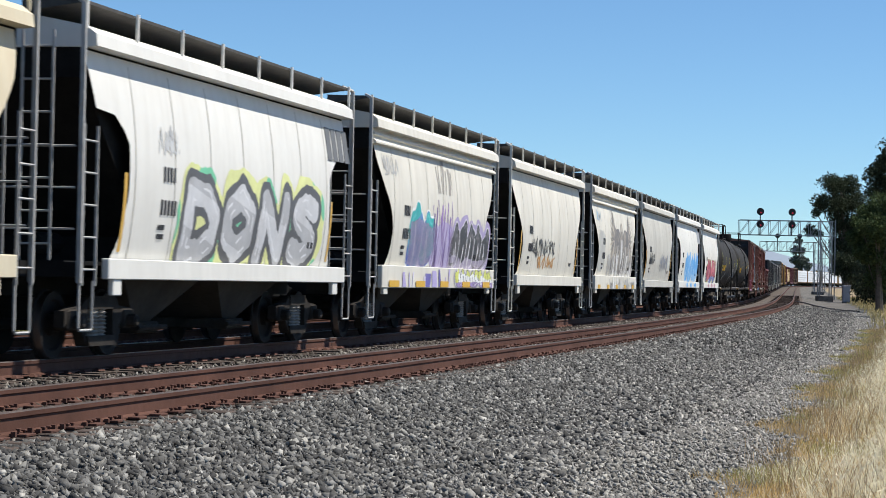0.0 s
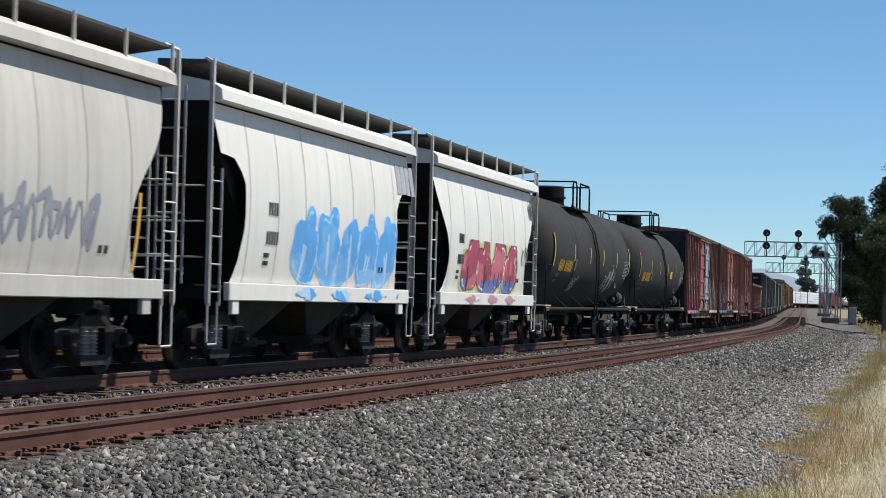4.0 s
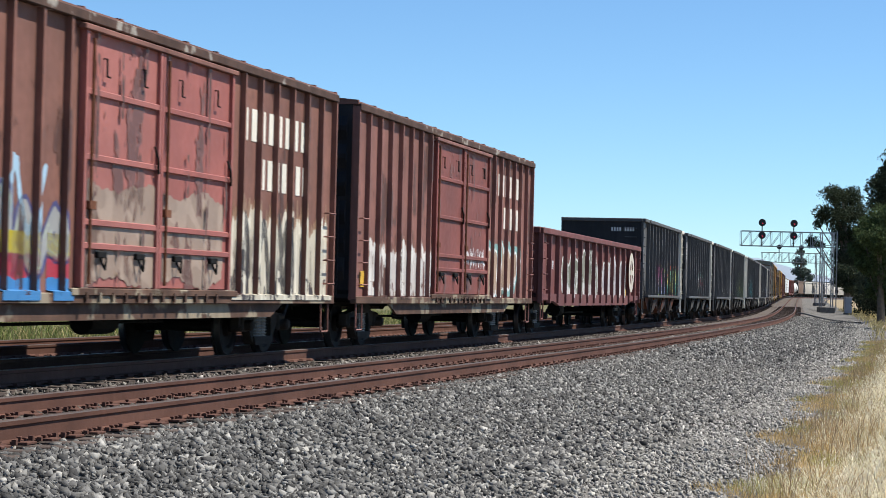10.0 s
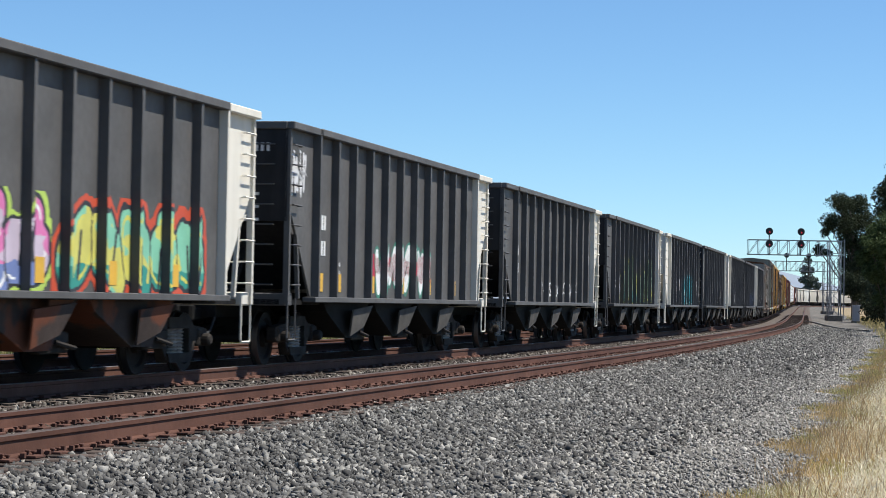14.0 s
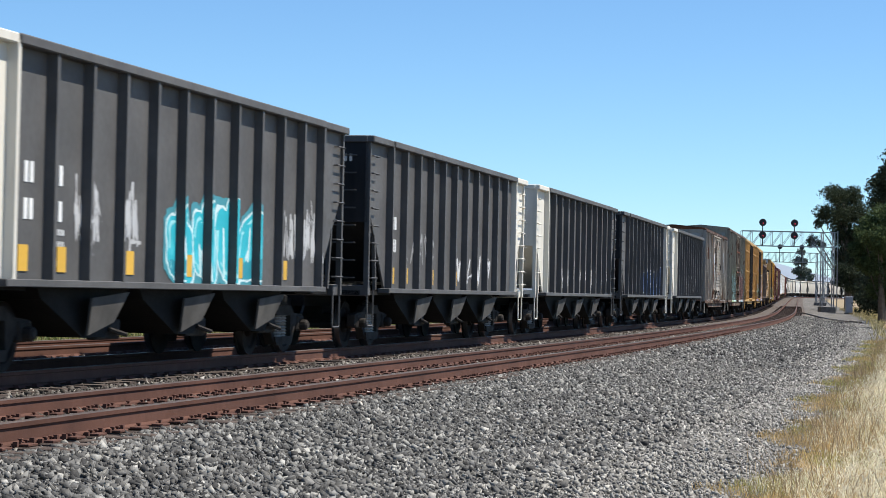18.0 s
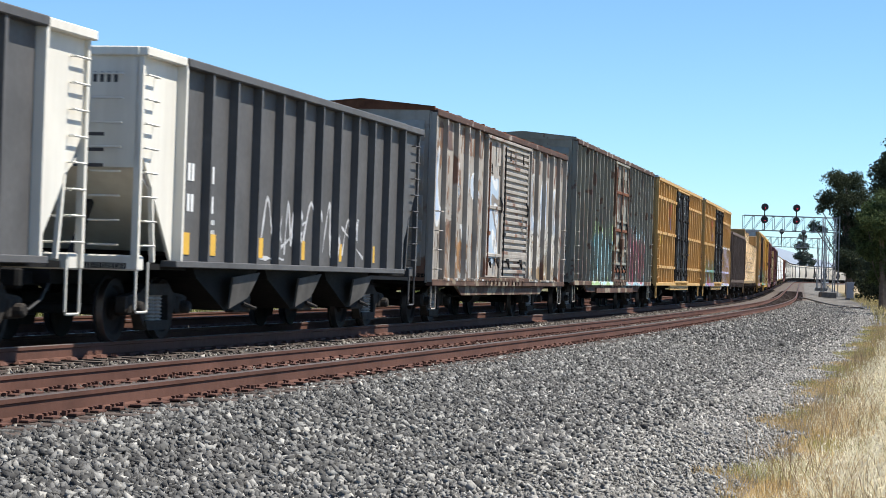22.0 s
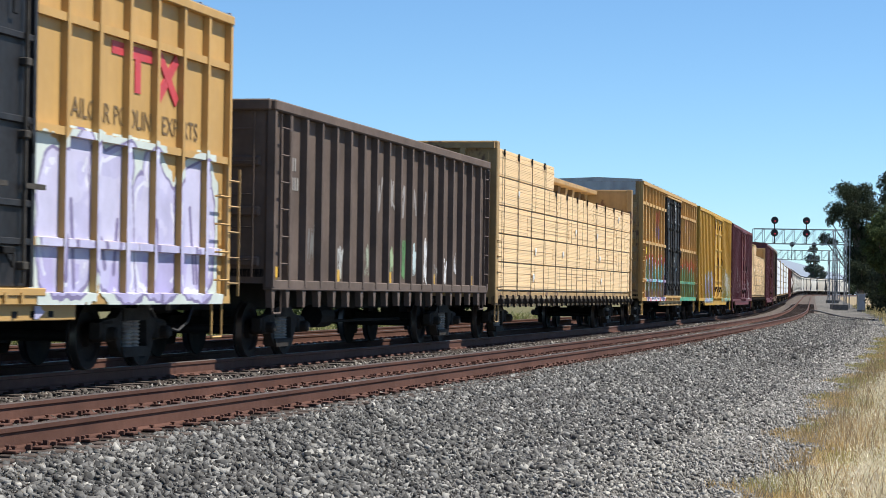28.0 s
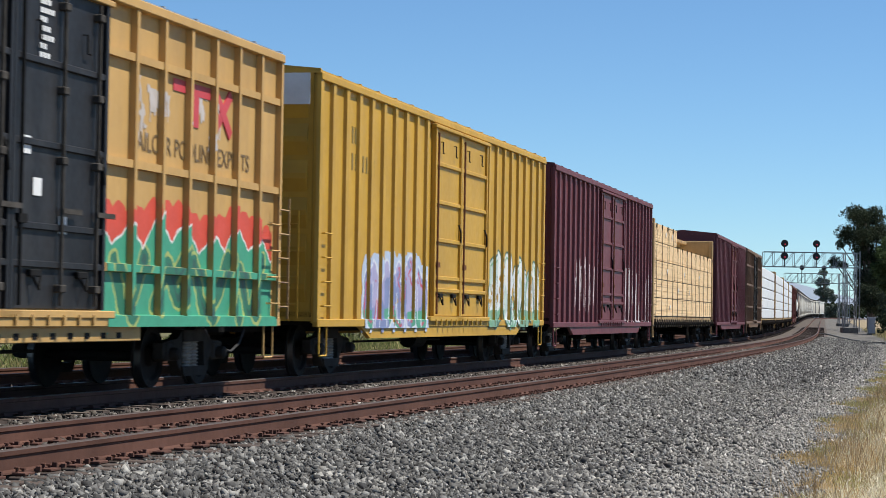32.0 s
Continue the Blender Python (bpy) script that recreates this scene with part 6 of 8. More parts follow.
        part("end_sill", Shape().box(e * (h - 0.35), -W, sill - 0.12, e * h, W, sill + 0.08, c=0.02), em, car)
        part("corner_post", Shape().bar((e * (h - 0.04), -W, sill - 0.1), (e * (h - 0.04), -W, top - 0.1), 0.09, 0.08).bar((e * (h - 0.7), -W + 0.02, sill), (e * (h - 0.55), -W + 0.02, sill + 1.0), 0.06), em, car)
        part("brace", Shape().bar((e * (h - 0.2), -0.5, sill), (e * (h - 1.2), -0.5, sill + 1.3), 0.09).bar((e * (h - 0.2), 0.5, sill), (e * (h - 1.2), 0.5, sill + 1.3), 0.09), M["black"], car)
        ladder(car, e * (h - 0.3), -W - 0.08, sill + 0.05, top - 0.2, 0.42, "x", em, 8, stiles=False)
        ladder(car, e * (h + 0.08), -W + 0.4, sill + 0.05, top - 0.2, 0.42, "y", em, 8, stiles=False)
        step(car, e * (h - 0.25), -W - 0.02, em, 0.42, sill)
    sl = Shape()
    sl.box(xf, -W + 0.04, sill + 1.0, xb, W - 0.04, sill + 1.04)
    part("load", sl, M["black"], car)
    for k, cx in enumerate((-L * 0.22, 0, L * 0.22)):
        a = L * 0.10
        sh = Shape().prism([(cx - a, sill - 0.05), (cx + a, sill - 0.05), (cx + a * 0.80, sill - 0.16), (cx + a * 0.42, 0.40), (cx - a * 0.05, 0.40), (cx - a * 0.9, sill - 0.2)], "y", -W + 0.16, W - 0.16)
        # default black puts the shade into the hopper; the plate adds its sunlit patch
        part("discharge_hopper", sh, bay or M["under"], car, "sloping discharge hopper")
        part("chute_plate", Shape().add([(cx - a * 0.15, -W - 0.02, sill - 0.18), (cx + a * 0.60, -W - 0.06, sill - 0.10), (cx + a * 0.40, -W + 0.02, sill - 0.48), (cx - a * 0.10, -W + 0.06, sill - 0.64), (cx - a * 0.15, -W + 0.01, sill - 0.18), (cx + a * 0.60, -W - 0.03, sill - 0.10), (cx + a * 0.40, -W + 0.05, sill - 0.48), (cx - a * 0.10, -W + 0.09, sill - 0.64)],
                                        [(0, 1, 2, 3), (7, 6, 5, 4), (0, 4, 5, 1), (1, 5, 6, 2), (2, 6, 7, 3), (3, 7, 4, 0)]), M["bay_sunlit"] if bay is None else bay, car, "sloping chute plate standing in for a sunlit patch")
        part("gate", Shape().box(cx + a * 0.3, -W + 0.2, 0.36, cx + a * 0.85, -W + 0.34, 0.62, c=0.02).tube([(cx + a * 0.5, -W + 0.15, 0.5), (cx + a * 0.9, -W + 0.15, 0.42)], 0.03), M["truck"], car, "hopper door latch")
    fr = Shape().box(-h, -0.32, 0.75, h, 0.32, sill + 0.1)
    fr.box(-h, -W + 0.1, sill - 0.1, -h + 2.2, W - 0.1, sill - 0.02).box(h - 2.2, -W + 0.1, sill - 0.1, h, W - 0.1, sill - 0.02)
    part("underframe", fr, M["under"], car)
    for i in (0, 1, 3, 5, 7, 9, 10):
        x = xf + (xb - xf) * (i + 0.3) / n
        if i % 2 or i == 0:
            placards(car, [(x, sill + 0.12)], YEL, -W, w=0.26, h=0.3)
    yw = -W
    p = (xb - xf) / n
    for row, (z, hh) in enumerate(((2.20, 0.24), (1.78, 0.24))):
        for j, (dx, tx) in enumerate(((0.42, "88"), (1.32, "8"))):
            marks(car, xf + p * dx, z, tx, hh, CHALK, yw, label="white stencilled marking bars", wide=0.42)
    for z in (1.62, 1.48, 1.25):
        marks(car, xf + p * 1.3, z, "88888", 0.07, CHALK, yw)
    ee = -h - 0.006
    eb = Shape()
    for i in range(9):
        if i != 4:
            y = -0.35 - 0.095 * i
            eb.box(ee, y - 0.05, top - 0.46, ee + 0.004, y, top - 0.33)
    for z in (1.15, 1.35, 1.55):
        eb.box(ee, -1.0, top - z, ee + 0.004, -0.2, top - z + 0.045)
    part("lettering", eb, CHALK if not front_white else INK, car, "stencilled marking bars on the end")

    def surf(x, z):
        q = (x - xf) / (xb - xf) * n
        return -W - 0.125 if abs(q - round(q)) * (xb - xf) / n < 0.045 else -W

    def layer(X):
        q = (X - xf) / (xb - xf) * n
        return np.where(np.abs(q - np.round(q)) * (xb - xf) / n < 0.045, 1, np.where(np.abs(q - np.round(q)) * (xb - xf) / n < 0.07, 2, 0)) + 4 * (np.round(q).astype(int) % 8)
    return car, L, surf, layer


# ---- gondola ----
def gondola(near, far, label, body, top, sill, posts, tall):
    car, L = start_car("gondola", label, "gondola car", near, far, 2.1)
    h, W, pd = L / 2, 1.46, 0.11 if tall else 0.115
    for s in (-1, 1):
        part("side", Shape().box(-h, s * (W - 0.04), sill + 0.1, h, s * W, top - 0.05), body, car, "dented steel side sheet")
        part("top_chord", Shape().box(-h - 0.03, s * (W - 0.06), top - 0.16, h + 0.03, s * (W + pd + 0.02), top, c=0.02), body, car)
        if tall:
            part("side_sill", Shape().box(-h, s * (W - 0.05), sill, h, s * (W + 0.1), sill + 0.16, c=0.015), body, car)
        else:
            part("side_sill", Shape().prism([(-h, sill + 0.16), (-h, sill + 0.3), (h, sill + 0.3), (h, sill + 0.16), (h - 2.2, sill + 0.10), (h - 3.2, sill - 0.02), (-h + 3.2, sill - 0.02), (-h + 2.2, sill + 0.10)], "y", s * (W - 0.03), s * (W + 0.06)), body, car)
        for i in range(posts + 1):
            x = min(max(-h + L * i / posts, -h + 0.06), h - 0.06)
            part("side_post", Shape().prism([(x - 0.08, s * W), (x - 0.05, s * (W + pd)), (x + 0.05, s * (W + pd)), (x + 0.08, s * W)], "z", sill + 0.05, top - 0.1), body, car)
    for e in (-1, 1):
        part("end", Shape().box(e * (h - 0.06), -W, sill + 0.1, e * h, W, top - 0.02).box(e * (h - 0.1), -W - 0.05, top - 0.16, e * (h + 0.08), W + 0.05, top + 0.01, c=0.02), body, car, "end wall")
        for i in range(3):
            z = sill + 0.35 + (top - sill - 0.6) * i / 3
            part("end_rib", Shape().box(e * h, -W + 0.1, z, e * (h + 0.07), W - 0.1, z + 0.16, c=0.03), body, car)
        x = e * (h - 0.4)
        ladder(car, x, -W - pd - 0.03, sill + 0.2, top - 0.2, 0.42, "x", body, 6 if tall else 4, stiles=tall)
        ladder(car, e * (h + 0.12), -W + 0.4, sill + 0.2, top - 0.2, 0.42, "y", body, 5, "end_ladder")
        step(car, x, -W - 0.04, body, sill - 0.35, sill + 0.15)
    part("floor", Shape().box(-h, -W + 0.04, sill + 0.2, h, W - 0.04, sill + 0.32).box(-h, -0.3, 0.72, h, 0.3, sill + 0.22), M["under"], car)
    part("brake_gear", Shape().lathe([(-0.4, 0.2), (0.4, 0.2)], "x", (-2.0, -0.6, 0.6), 12).tube([(-4, -0.5, 0.5), (4, -0.5, 0.5)], 0.03), M["under"], car)
    if tall:
        for i in range(19):
            x0 = min(max(-h + L * i / 18, -h + 0.12), h - 0.12)
            part("gusset", Shape().prism([(x0 - 0.09, sill + 0.02), (x0 + 0.09, sill + 0.02), (x0 + 0.05, sill - 0.26), (x0 - 0.05, sill - 0.26)], "y", -W - 0.08, -W + 0.02), body, car)

    def surf(x, z):
        q = (x + h) / L * posts
        return -W - pd if abs(q - round(q)) * L / posts < 0.06 else -W

    def layer(X):
        q = (X + h) / L * posts
        d = np.abs(q - np.round(q)) * L / posts
        return np.where(d < 0.06, 1, np.where(d < 0.09, 2, 0)) + 4 * (np.round(q).astype(int) % 8)
    return car, L, surf, layer


# ---- centre-beam lumber car ----
def lumber_car(near, far, label, wood, wrapped, seed, short_top=True):
    car, L = start_car("lumber_car", label, "flatcar", near, far, 2.4)
    h, W = L / 2, 1.42
    ym = M["yellow_old"]
    part("deck", Shape().box(-h, -W, 0.95, h, W, 1.08, c=0.01), ym, car, "yellow steel deck")
    for s in (-1, 1):
        part("side_sill", Shape().prism([(-h, 0.78), (-h, 0.98), (h, 0.98), (h, 0.78), (h - 2.6, 0.74), (-h + 2.6, 0.74)], "y", s * (W - 0.04), s * (W + 0.04)), M["sill_old"], car, "dark side sill with yellow patches")
    part("underframe", Shape().box(-h, -0.35, 0.7, h, 0.35, 0.96).box(-h + 2, -1.1, 0.72, -h + 2.8, 1.1, 0.95).box(h - 2.8, -1.1, 0.72, h - 2, 1.1, 0.95), M["under"], car)
    for e in (-1, 1):
        x = e * h
        part("bulkhead", Shape().box(x, -W, 1.05, x - e * 0.16, W, 4.46, c=0.02).box(x, -W - 0.06, 0.8, x - e * 0.28, -W + 0.12, 4.46, c=0.02), ym, car, "yellow end bulkhead")
        part("bulkhead_post", Shape().bar((x + e * 0.06, -0.7, 1.0), (x + e * 0.06, -0.7, 4.4), 0.12).bar((x + e * 0.06, 0.7, 1.0), (x + e * 0.06, 0.7, 4.4), 0.12).bar((x + e * 0.06, -W, 4.35), (x + e * 0.06, W, 4.35), 0.12), ym, car)
        ladder(car, x + e * 0.12, -W + 0.35, 1.0, 4.2, 0.4, "y", ym, 8)
        ladder(car, x - e * 0.3, -W - 0.08, 1.0, 2.4, 0.4, "x", ym, 4, stiles=False)
        step(car, x - e * 0.3, -W - 0.02, ym, 0.4, 0.9)
    part("top_beam", Shape().box(-h, -0.32, 4.28, h, 0.32, 4.42, c=0.02), ym, car, "wide yellow top chord of the centre beam")
    for i in range(17):
        x = -h + 0.9 + (L - 1.8) * i / 16
        part("beam_post", Shape().prism([(x - 0.26, 4.28), (x + 0.26, 4.28), (x + 0.13, 4.0), (x + 0.13, 1.08), (x - 0.13, 1.08), (x - 0.13, 4.0)], "y", -0.08, 0.08), M["sill_old"], car)
    for i in range(30):
        x = -h + 0.5 + (L - 1.0) * i / 29
        part("winch", Shape().lathe([(-0.11, 0.05), (-0.11, 0.07), (-0.07, 0.045), (0.07, 0.045), (0.11, 0.07), (0.11, 0.05)], "x", (x, -W - 0.09, 0.86), 10), M["truck"], car)
        part("winch_arm", Shape().bar((x + 0.12, -W - 0.05, 1.0), (x + 0.2, -W - 0.07, 0.72), 0.05, 0.03), M["truck"], car)
    r = random.Random(seed)
    tiers = 5
    zh = 0.645
    for k in range(tiers):
        x = -h + 0.34
        end = h - 0.34
        if k == tiers - 1 and short_top:
            end = -h + 0.34 + (L - 0.7) * 0.335
        while x < end - 0.4:
            ln_ = min(r.choice([3.66, 4.27, 4.88, 6.1, 7.32]), end - x)
            if end - x - ln_ < 1.2:
                ln_ = end - x
            z0 = 1.10 + k * zh
            bund = Shape()
            if wrapped:
                bund.box(x + 0.01, -W - 0.02, z0 + 0.03, x + ln_ - 0.01, -0.12, z0 + zh - 0.02, c=0.03)
                part("lumber_pack", bund, M["wrap"], car, "lumber bundle in white wrap")
            else:
                nb = 16
                prof = [(-0.12, z0 + zh - 0.008), (-0.12, z0 + 0.028)]
                for j in range(nb):
                    za, zb = z0 + 0.028 + (zh - 0.034) * j / nb, z0 + 0.028 + (zh - 0.034) * (j + 1) / nb
                    yy = -W - 0.02 + r.uniform(-0.008, 0.008)
                    prof += [(yy + 0.010, za), (yy, za + 0.003), (yy, zb - 0.003), (yy + 0.010, zb)]
                bund.prism(prof, "x", x + 0.01, x + ln_ - 0.01)
                bd = part("lumber_pack", bund, wood, car, "strapped bundle of fresh sawn boards")
                q = x + 0.4
                while q < x + ln_ - 0.2:
                    part("strap", Shape().box(q, -W - 0.034, z0 + 0.02, q + 0.012, -W - 0.028, z0 + zh - 0.01), M["band"], bd)
                    q += 1.9
                if r.random() < 0.45:
                    q = x + ln_ * r.random() * 0.8
                    part("tag", Shape().box(q, -W - 0.06, z0 + 0.30, q + 0.15, -W - 0.036, z0 + 0.42, c=0.01).prism([(q + 0.02, z0 + 0.30), (q + 0.12, z0 + 0.30), (q + 0.07, z0 + 0.22)], "y", -W - 0.05, -W - 0.036), CHALK, bd, "crumpled white paper tag")
            x += ln_ + 0.015
        part("sticker", Shape().box(-h + 0.34, -W + 0.02, 1.10 + k * zh, h - 0.34 if k < tiers - 1 or not short_top else end, -0.15, 1.10 + k * zh + 0.026), M["band"], car)
    if not wrapped:
        for i in range(12):
            x = -h + 0.9 + (L - 1.6) * i / 12
            up = 4.3 if (x < -h + 0.3 + (L - 0.7) * 0.335 or not short_top) else 1.10 + 4 * zh
            part("corner_guard", Shape().box(x - 0.05, -W - 0.062, up - 0.14, x + 0.05, -W - 0.035, up + 0.03, c=0.008), M["under"], car, "dark edge protector under the cable")
            part("cable", Shape().tube([(x, -W - 0.05, 0.95), (x, -W - 0.055, up - 0.05), (x, -W + 0.1, up + 0.02), (x, -0.4, up + 0.04)], 0.009, 5), M["band"], car)
    part("far_load", Shape().box(-h + 0.34, 0.12, 1.10, h - 0.34, W, 1.10 + 4 * zh), wood if not wrapped else M["wrap"], car)
    return car, L


# ---- the train, car by car ----
GREY, LILAC, WHT, BLK = (0.36, 0.36, 0.37), (0.36, 0.34, 0.58), (0.75, 0.75, 0.74), (0.03, 0.03, 0.035)
LIME, TEAL, PURP, SKY = (0.50, 0.58, 0.12), (0.03, 0.34, 0.33), (0.18, 0.10, 0.36), (0.10, 0.36, 0.72)
PINK, REDP, ORNG, GREN = (0.68, 0.12, 0.30), (0.52, 0.03, 0.03), (0.65, 0.16, 0.03), (0.03, 0.24, 0.10)


def hopper_marks(car, h, surf, ink=INK, stripe=True):
    marks(car, -3.3, 2.3, "8888", 0.2, ink, surf, label="dark stencilled marking bars")
    marks(car, -3.35, 1.86, "88888", 0.2, ink, surf)
    for z in (1.66, 1.54):
        marks(car, -3.4, z, "888888", 0.07, ink, surf)
    marks(car, h - 2.6, 1.55, "88 88", 0.10, ink, surf)
    if stripe:
        for x in (-h + 1.33, h - 1.45):
            sh = Shape()
            sh.loft([[(x, float(surf(x, z)) - 0.006, float(z)), (x + 0.1, float(surf(x, z)) - 0.006, float(z))] for z in np.linspace(1.35, 2.35, 6)], closed=False, caps=False)
            part("reflector", sh, paint(0.6, 0.36, 0.07), car, "yellow reflective strip")


def train_hoppers():
    car, L, sf = covered_hopper(-8.8, 2.97, "cream covered hopper car with rust stains", M["cream"])
    h = L / 2
    car, L, sf = covered_hopper(4.23, 16.25, "white covered hopper car with silver bubble-letter graffiti", M["white_b"], sharp=True)
    h = L / 2
    hopper_marks(car, h, sf)
    spray(car, "silver bubble letters with dark outlines and a lime halo", -2.9, 4.3, 1.24, 2.70, [(0.66, 0.68, 0.30), (0.10, 0.10, 0.105), (0.42, 0.42, 0.43), (0.66, 0.66, 0.67), (0.16, 0.5, 0.30), (0.56, 0.56, 0.57)], 5, sf, 4, fat=0.19, rim=0.12, text="DONS")
    spray(car, "faint grey tag", -3.5, -2.6, 2.6, 3.1, [(0.5, 0.5, 0.49)], 51, sf, 4, "tag", fat=0.02)
    marks(car, 4.45, 3.05, "8888", 0.55, paint(0.14, 0.14, 0.14), sf, pitch=0.62, wide=0.5, label="large dark emblem bars")
    car, L, sf = covered_hopper(17.4, 28.95, "white covered hopper car with ribbed roof edge and purple graffiti", M["white"], sill=M["white"], ribs=3, trim="galv")
    h = L / 2
    hopper_marks(car, h, sf, stripe=False)
    spray(car, "lilac cloud", -2.9, 1.2, 1.24, 2.3, [(0.44, 0.38, 0.58)], 108, sf, 1, "patch")
    spray(car, "teal and blue shape with a white outline", -2.9, -0.7, 1.24, 2.85, [None, WHT, (0.04, 0.36, 0.36), (0.10, 0.45, 0.46), (0.07, 0.12, 0.42), (0.10, 0.24, 0.45)], 11, sf, 2, "mass", rim=0.035)
    spray(car, "purple brush strokes", -0.9, 0.9, 1.24, 2.75, [(0.20, 0.11, 0.38), (0.14, 0.08, 0.26), (0.30, 0.18, 0.46)], 208, sf, 16, "streaks")
    spray(car, "black and grey letters in a violet haze", 0.7, 4.8, 1.24, 2.5, [(0.36, 0.30, 0.48), (0.62, 0.60, 0.62), (0.05, 0.05, 0.055), (0.16, 0.15, 0.16), (0.34, 0.30, 0.40), (0.09, 0.085, 0.09)], 308, sf, 5, "mass", rim=0.03)
    spray(car, "grey paint stain", -0.5, 0.9, 2.85, 3.66, [(0.34, 0.31, 0.27)], 9, sf, 7, "streaks")
    placards(car, [(-h + 1.3 + k * 2.1, 0.94) for k in range(5)], YEL, -1.55, w=0.75, h=0.12)
    spray(car, "lilac and blue paint running onto the sill", -3.6, 1.0, 0.94, 1.33, [(0.42, 0.36, 0.60), (0.14, 0.12, 0.36), (0.62, 0.58, 0.70)], 10, lambda x, z: -1.545, 9, "streaks")
    spray(car, "lime and white shapes on the sill", 1.0, h - 0.7, 0.94, 1.33, [(0.50, 0.47, 0.56), (0.10, 0.10, 0.10), (0.58, 0.60, 0.14), WHT, (0.30, 0.22, 0.44), WHT], 110, lambda x, z: -1.545, 8, "mass", rim=0.02)
    spray(car, "faded tag", -h + 0.9, -h + 2.3, 3.0, 3.5, [(0.45, 0.44, 0.42)], 52, sf, 4, "tag", fat=0.02)
    car, L, sf = covered_hopper(30.43, 42.05, "off-white covered hopper car with scrawled tags", M["white"], trim="white")
    h = L / 2
    hopper_marks(car, h, sf)
    spray(car, "dark scrawled tag", -2.9, 0.9, 1.7, 2.3, [(0.06, 0.06, 0.06)], 12, sf, 8, "tag", fat=0.025)
    spray(car, "orange paint runs", -1.9, 0.9, 1.4, 1.8, [(0.5, 0.26, 0.08)], 13, sf, 4, "tag", fat=0.03)
    car, L, sf = covered_hopper(43.47, 55.15, "white covered hopper car with a grey winged graffiti figure", M["white"], ribs=3)
    h = L / 2
    hopper_marks(car, h, sf, stripe=False)
    spray(car, "grey overpainted panel behind the markings", -4.4, -2.7, 1.45, 2.75, [(0.47, 0.46, 0.42)], 119, sf, 1, "patch")
    spray(car, "pale blue tag", -4.6, -3.5, 2.95, 3.4, [(0.34, 0.44, 0.52)], 120, sf, 2, "tag", fat=0.03)
    wing(car, h, sf)
    placards(car, [(-h + 1.4 + k * 2.1, 0.94) for k in range(5)], YEL, -1.545, w=0.5, h=0.12)
    spray(car, "white drips over the grey sill", -2.6, h - 0.8, 0.94, 1.33, [(0.44, 0.43, 0.41), (0.70, 0.69, 0.66), (0.36, 0.35, 0.34)], 118, lambda x, z: -1.545, 26, "streaks")
    car, L, sf = covered_hopper(56.42, 68.2, "pale grey covered hopper car with small tags", M["grey_b"], trim="white")
    h = L / 2
    hopper_marks(car, h, sf)
    spray(car, "black tag", -h + 2.6, -h + 4.4, 1.75, 2.35, [(0.07, 0.07, 0.07)], 14, sf, 4, "tag", fat=0.03)
    spray(car, "grey tag", -h + 6.2, -h + 9.4, 1.55, 2.35, [(0.25, 0.26, 0.3)], 15, sf, 5, "tag", fat=0.05)
    car, L, sf = covered_hopper(69.45, 81.25, "white covered hopper car with blue graffiti", M["white_b"], sharp=True)
    h = L / 2
    hopper_marks(car, h, sf, stripe=False)
    spray(car, "light blue block letters running onto the sill", -2.2, 4.6, 1.24, 2.6, [None, (0.45, 0.62, 0.80), SKY, (0.35, 0.6, 0.85), (0.25, 0.5, 0.8), (0.16, 0.42, 0.75)], 17, sf, 5, "mass", rim=0.02)
    spray(car, "light blue paint on the sill", -2.2, 4.6, 1.02, 1.24, [SKY, (0.4, 0.6, 0.8)], 18, lambda x, z: -1.545, 5, "patch")
    marks(car, 4.5, 3.05, "8888", 0.55, paint(0.35, 0.36, 0.38), sf, pitch=0.62, wide=0.5, label="large grey emblem bars")
    car, L, sf = covered_hopper(82.5, 94.15, "off-white covered hopper car with red block-letter graffiti", M["white_b"], trim="white")
    h = L / 2
    hopper_marks(car, h, sf, stripe=False)
    spray(car, "crimson letters with black outlines and a lime cloud", -3.0, 3.3, 1.26, 2.42, [(0.5, 0.52, 0.2), BLK, (0.36, 0.05, 0.09), WHT, (0.12, 0.16, 0.4), (0.55, 0.14, 0.17)], 19, sf, 4, "mass", rim=0.05)
    spray(car, "pink paint on the sill", -3.0, 3.0, 1.02, 1.24, [(0.5, 0.25, 0.3), WHT], 20, lambda x, z: -1.545, 5, "patch")
    spray(car, "black scribbled tag", h - 1.2, h - 0.4, 2.9, 3.7, [(0.07, 0.07, 0.08)], 22, sf, 3, "tag", fat=0.025)
    spray(car, "black scribbled tag", h - 2.2, h - 1.3, 1.9, 2.5, [(0.07, 0.07, 0.08)], 23, sf, 3, "tag", fat=0.02)


def wing(car, h, sf):
    """A pair of spread wings in grey spray paint: fans of feather strokes round a narrow body."""
    cols = [(0.17, 0.155, 0.15), (0.46, 0.40, 0.32), (0.28, 0.245, 0.205), (0.66, 0.65, 0.63), (0.40, 0.385, 0.365)]
    cx = 1.2
    x0, x1, z0, z1, cell = cx - 3.4, cx + 3.4, 1.28, 3.45, 0.025
    nx, nz = int((x1 - x0) / cell), int((z1 - z0) / cell)
    X, Z = np.meshgrid(x0 + (np.arange(nx) + 0.5) * cell, z0 + (np.arange(nz) + 0.5) * cell)
    K = np.zeros(X.shape, int)
    grain = vnoise(X, Z, 3.0, 2.0, 5)
    for s in (-1, 1):
        # hanging covert feathers, then the arm, then the long curved flight feathers
        for i in range(9):
            q = [(cx + s * (0.30 + 0.22 * i), 2.45), (cx + s * (0.36 + 0.24 * i), 2.0), (cx + s * (0.30 + 0.25 * i), 1.55 + 0.05 * (i % 3))]
            d = stroke_d(X, Z, q)
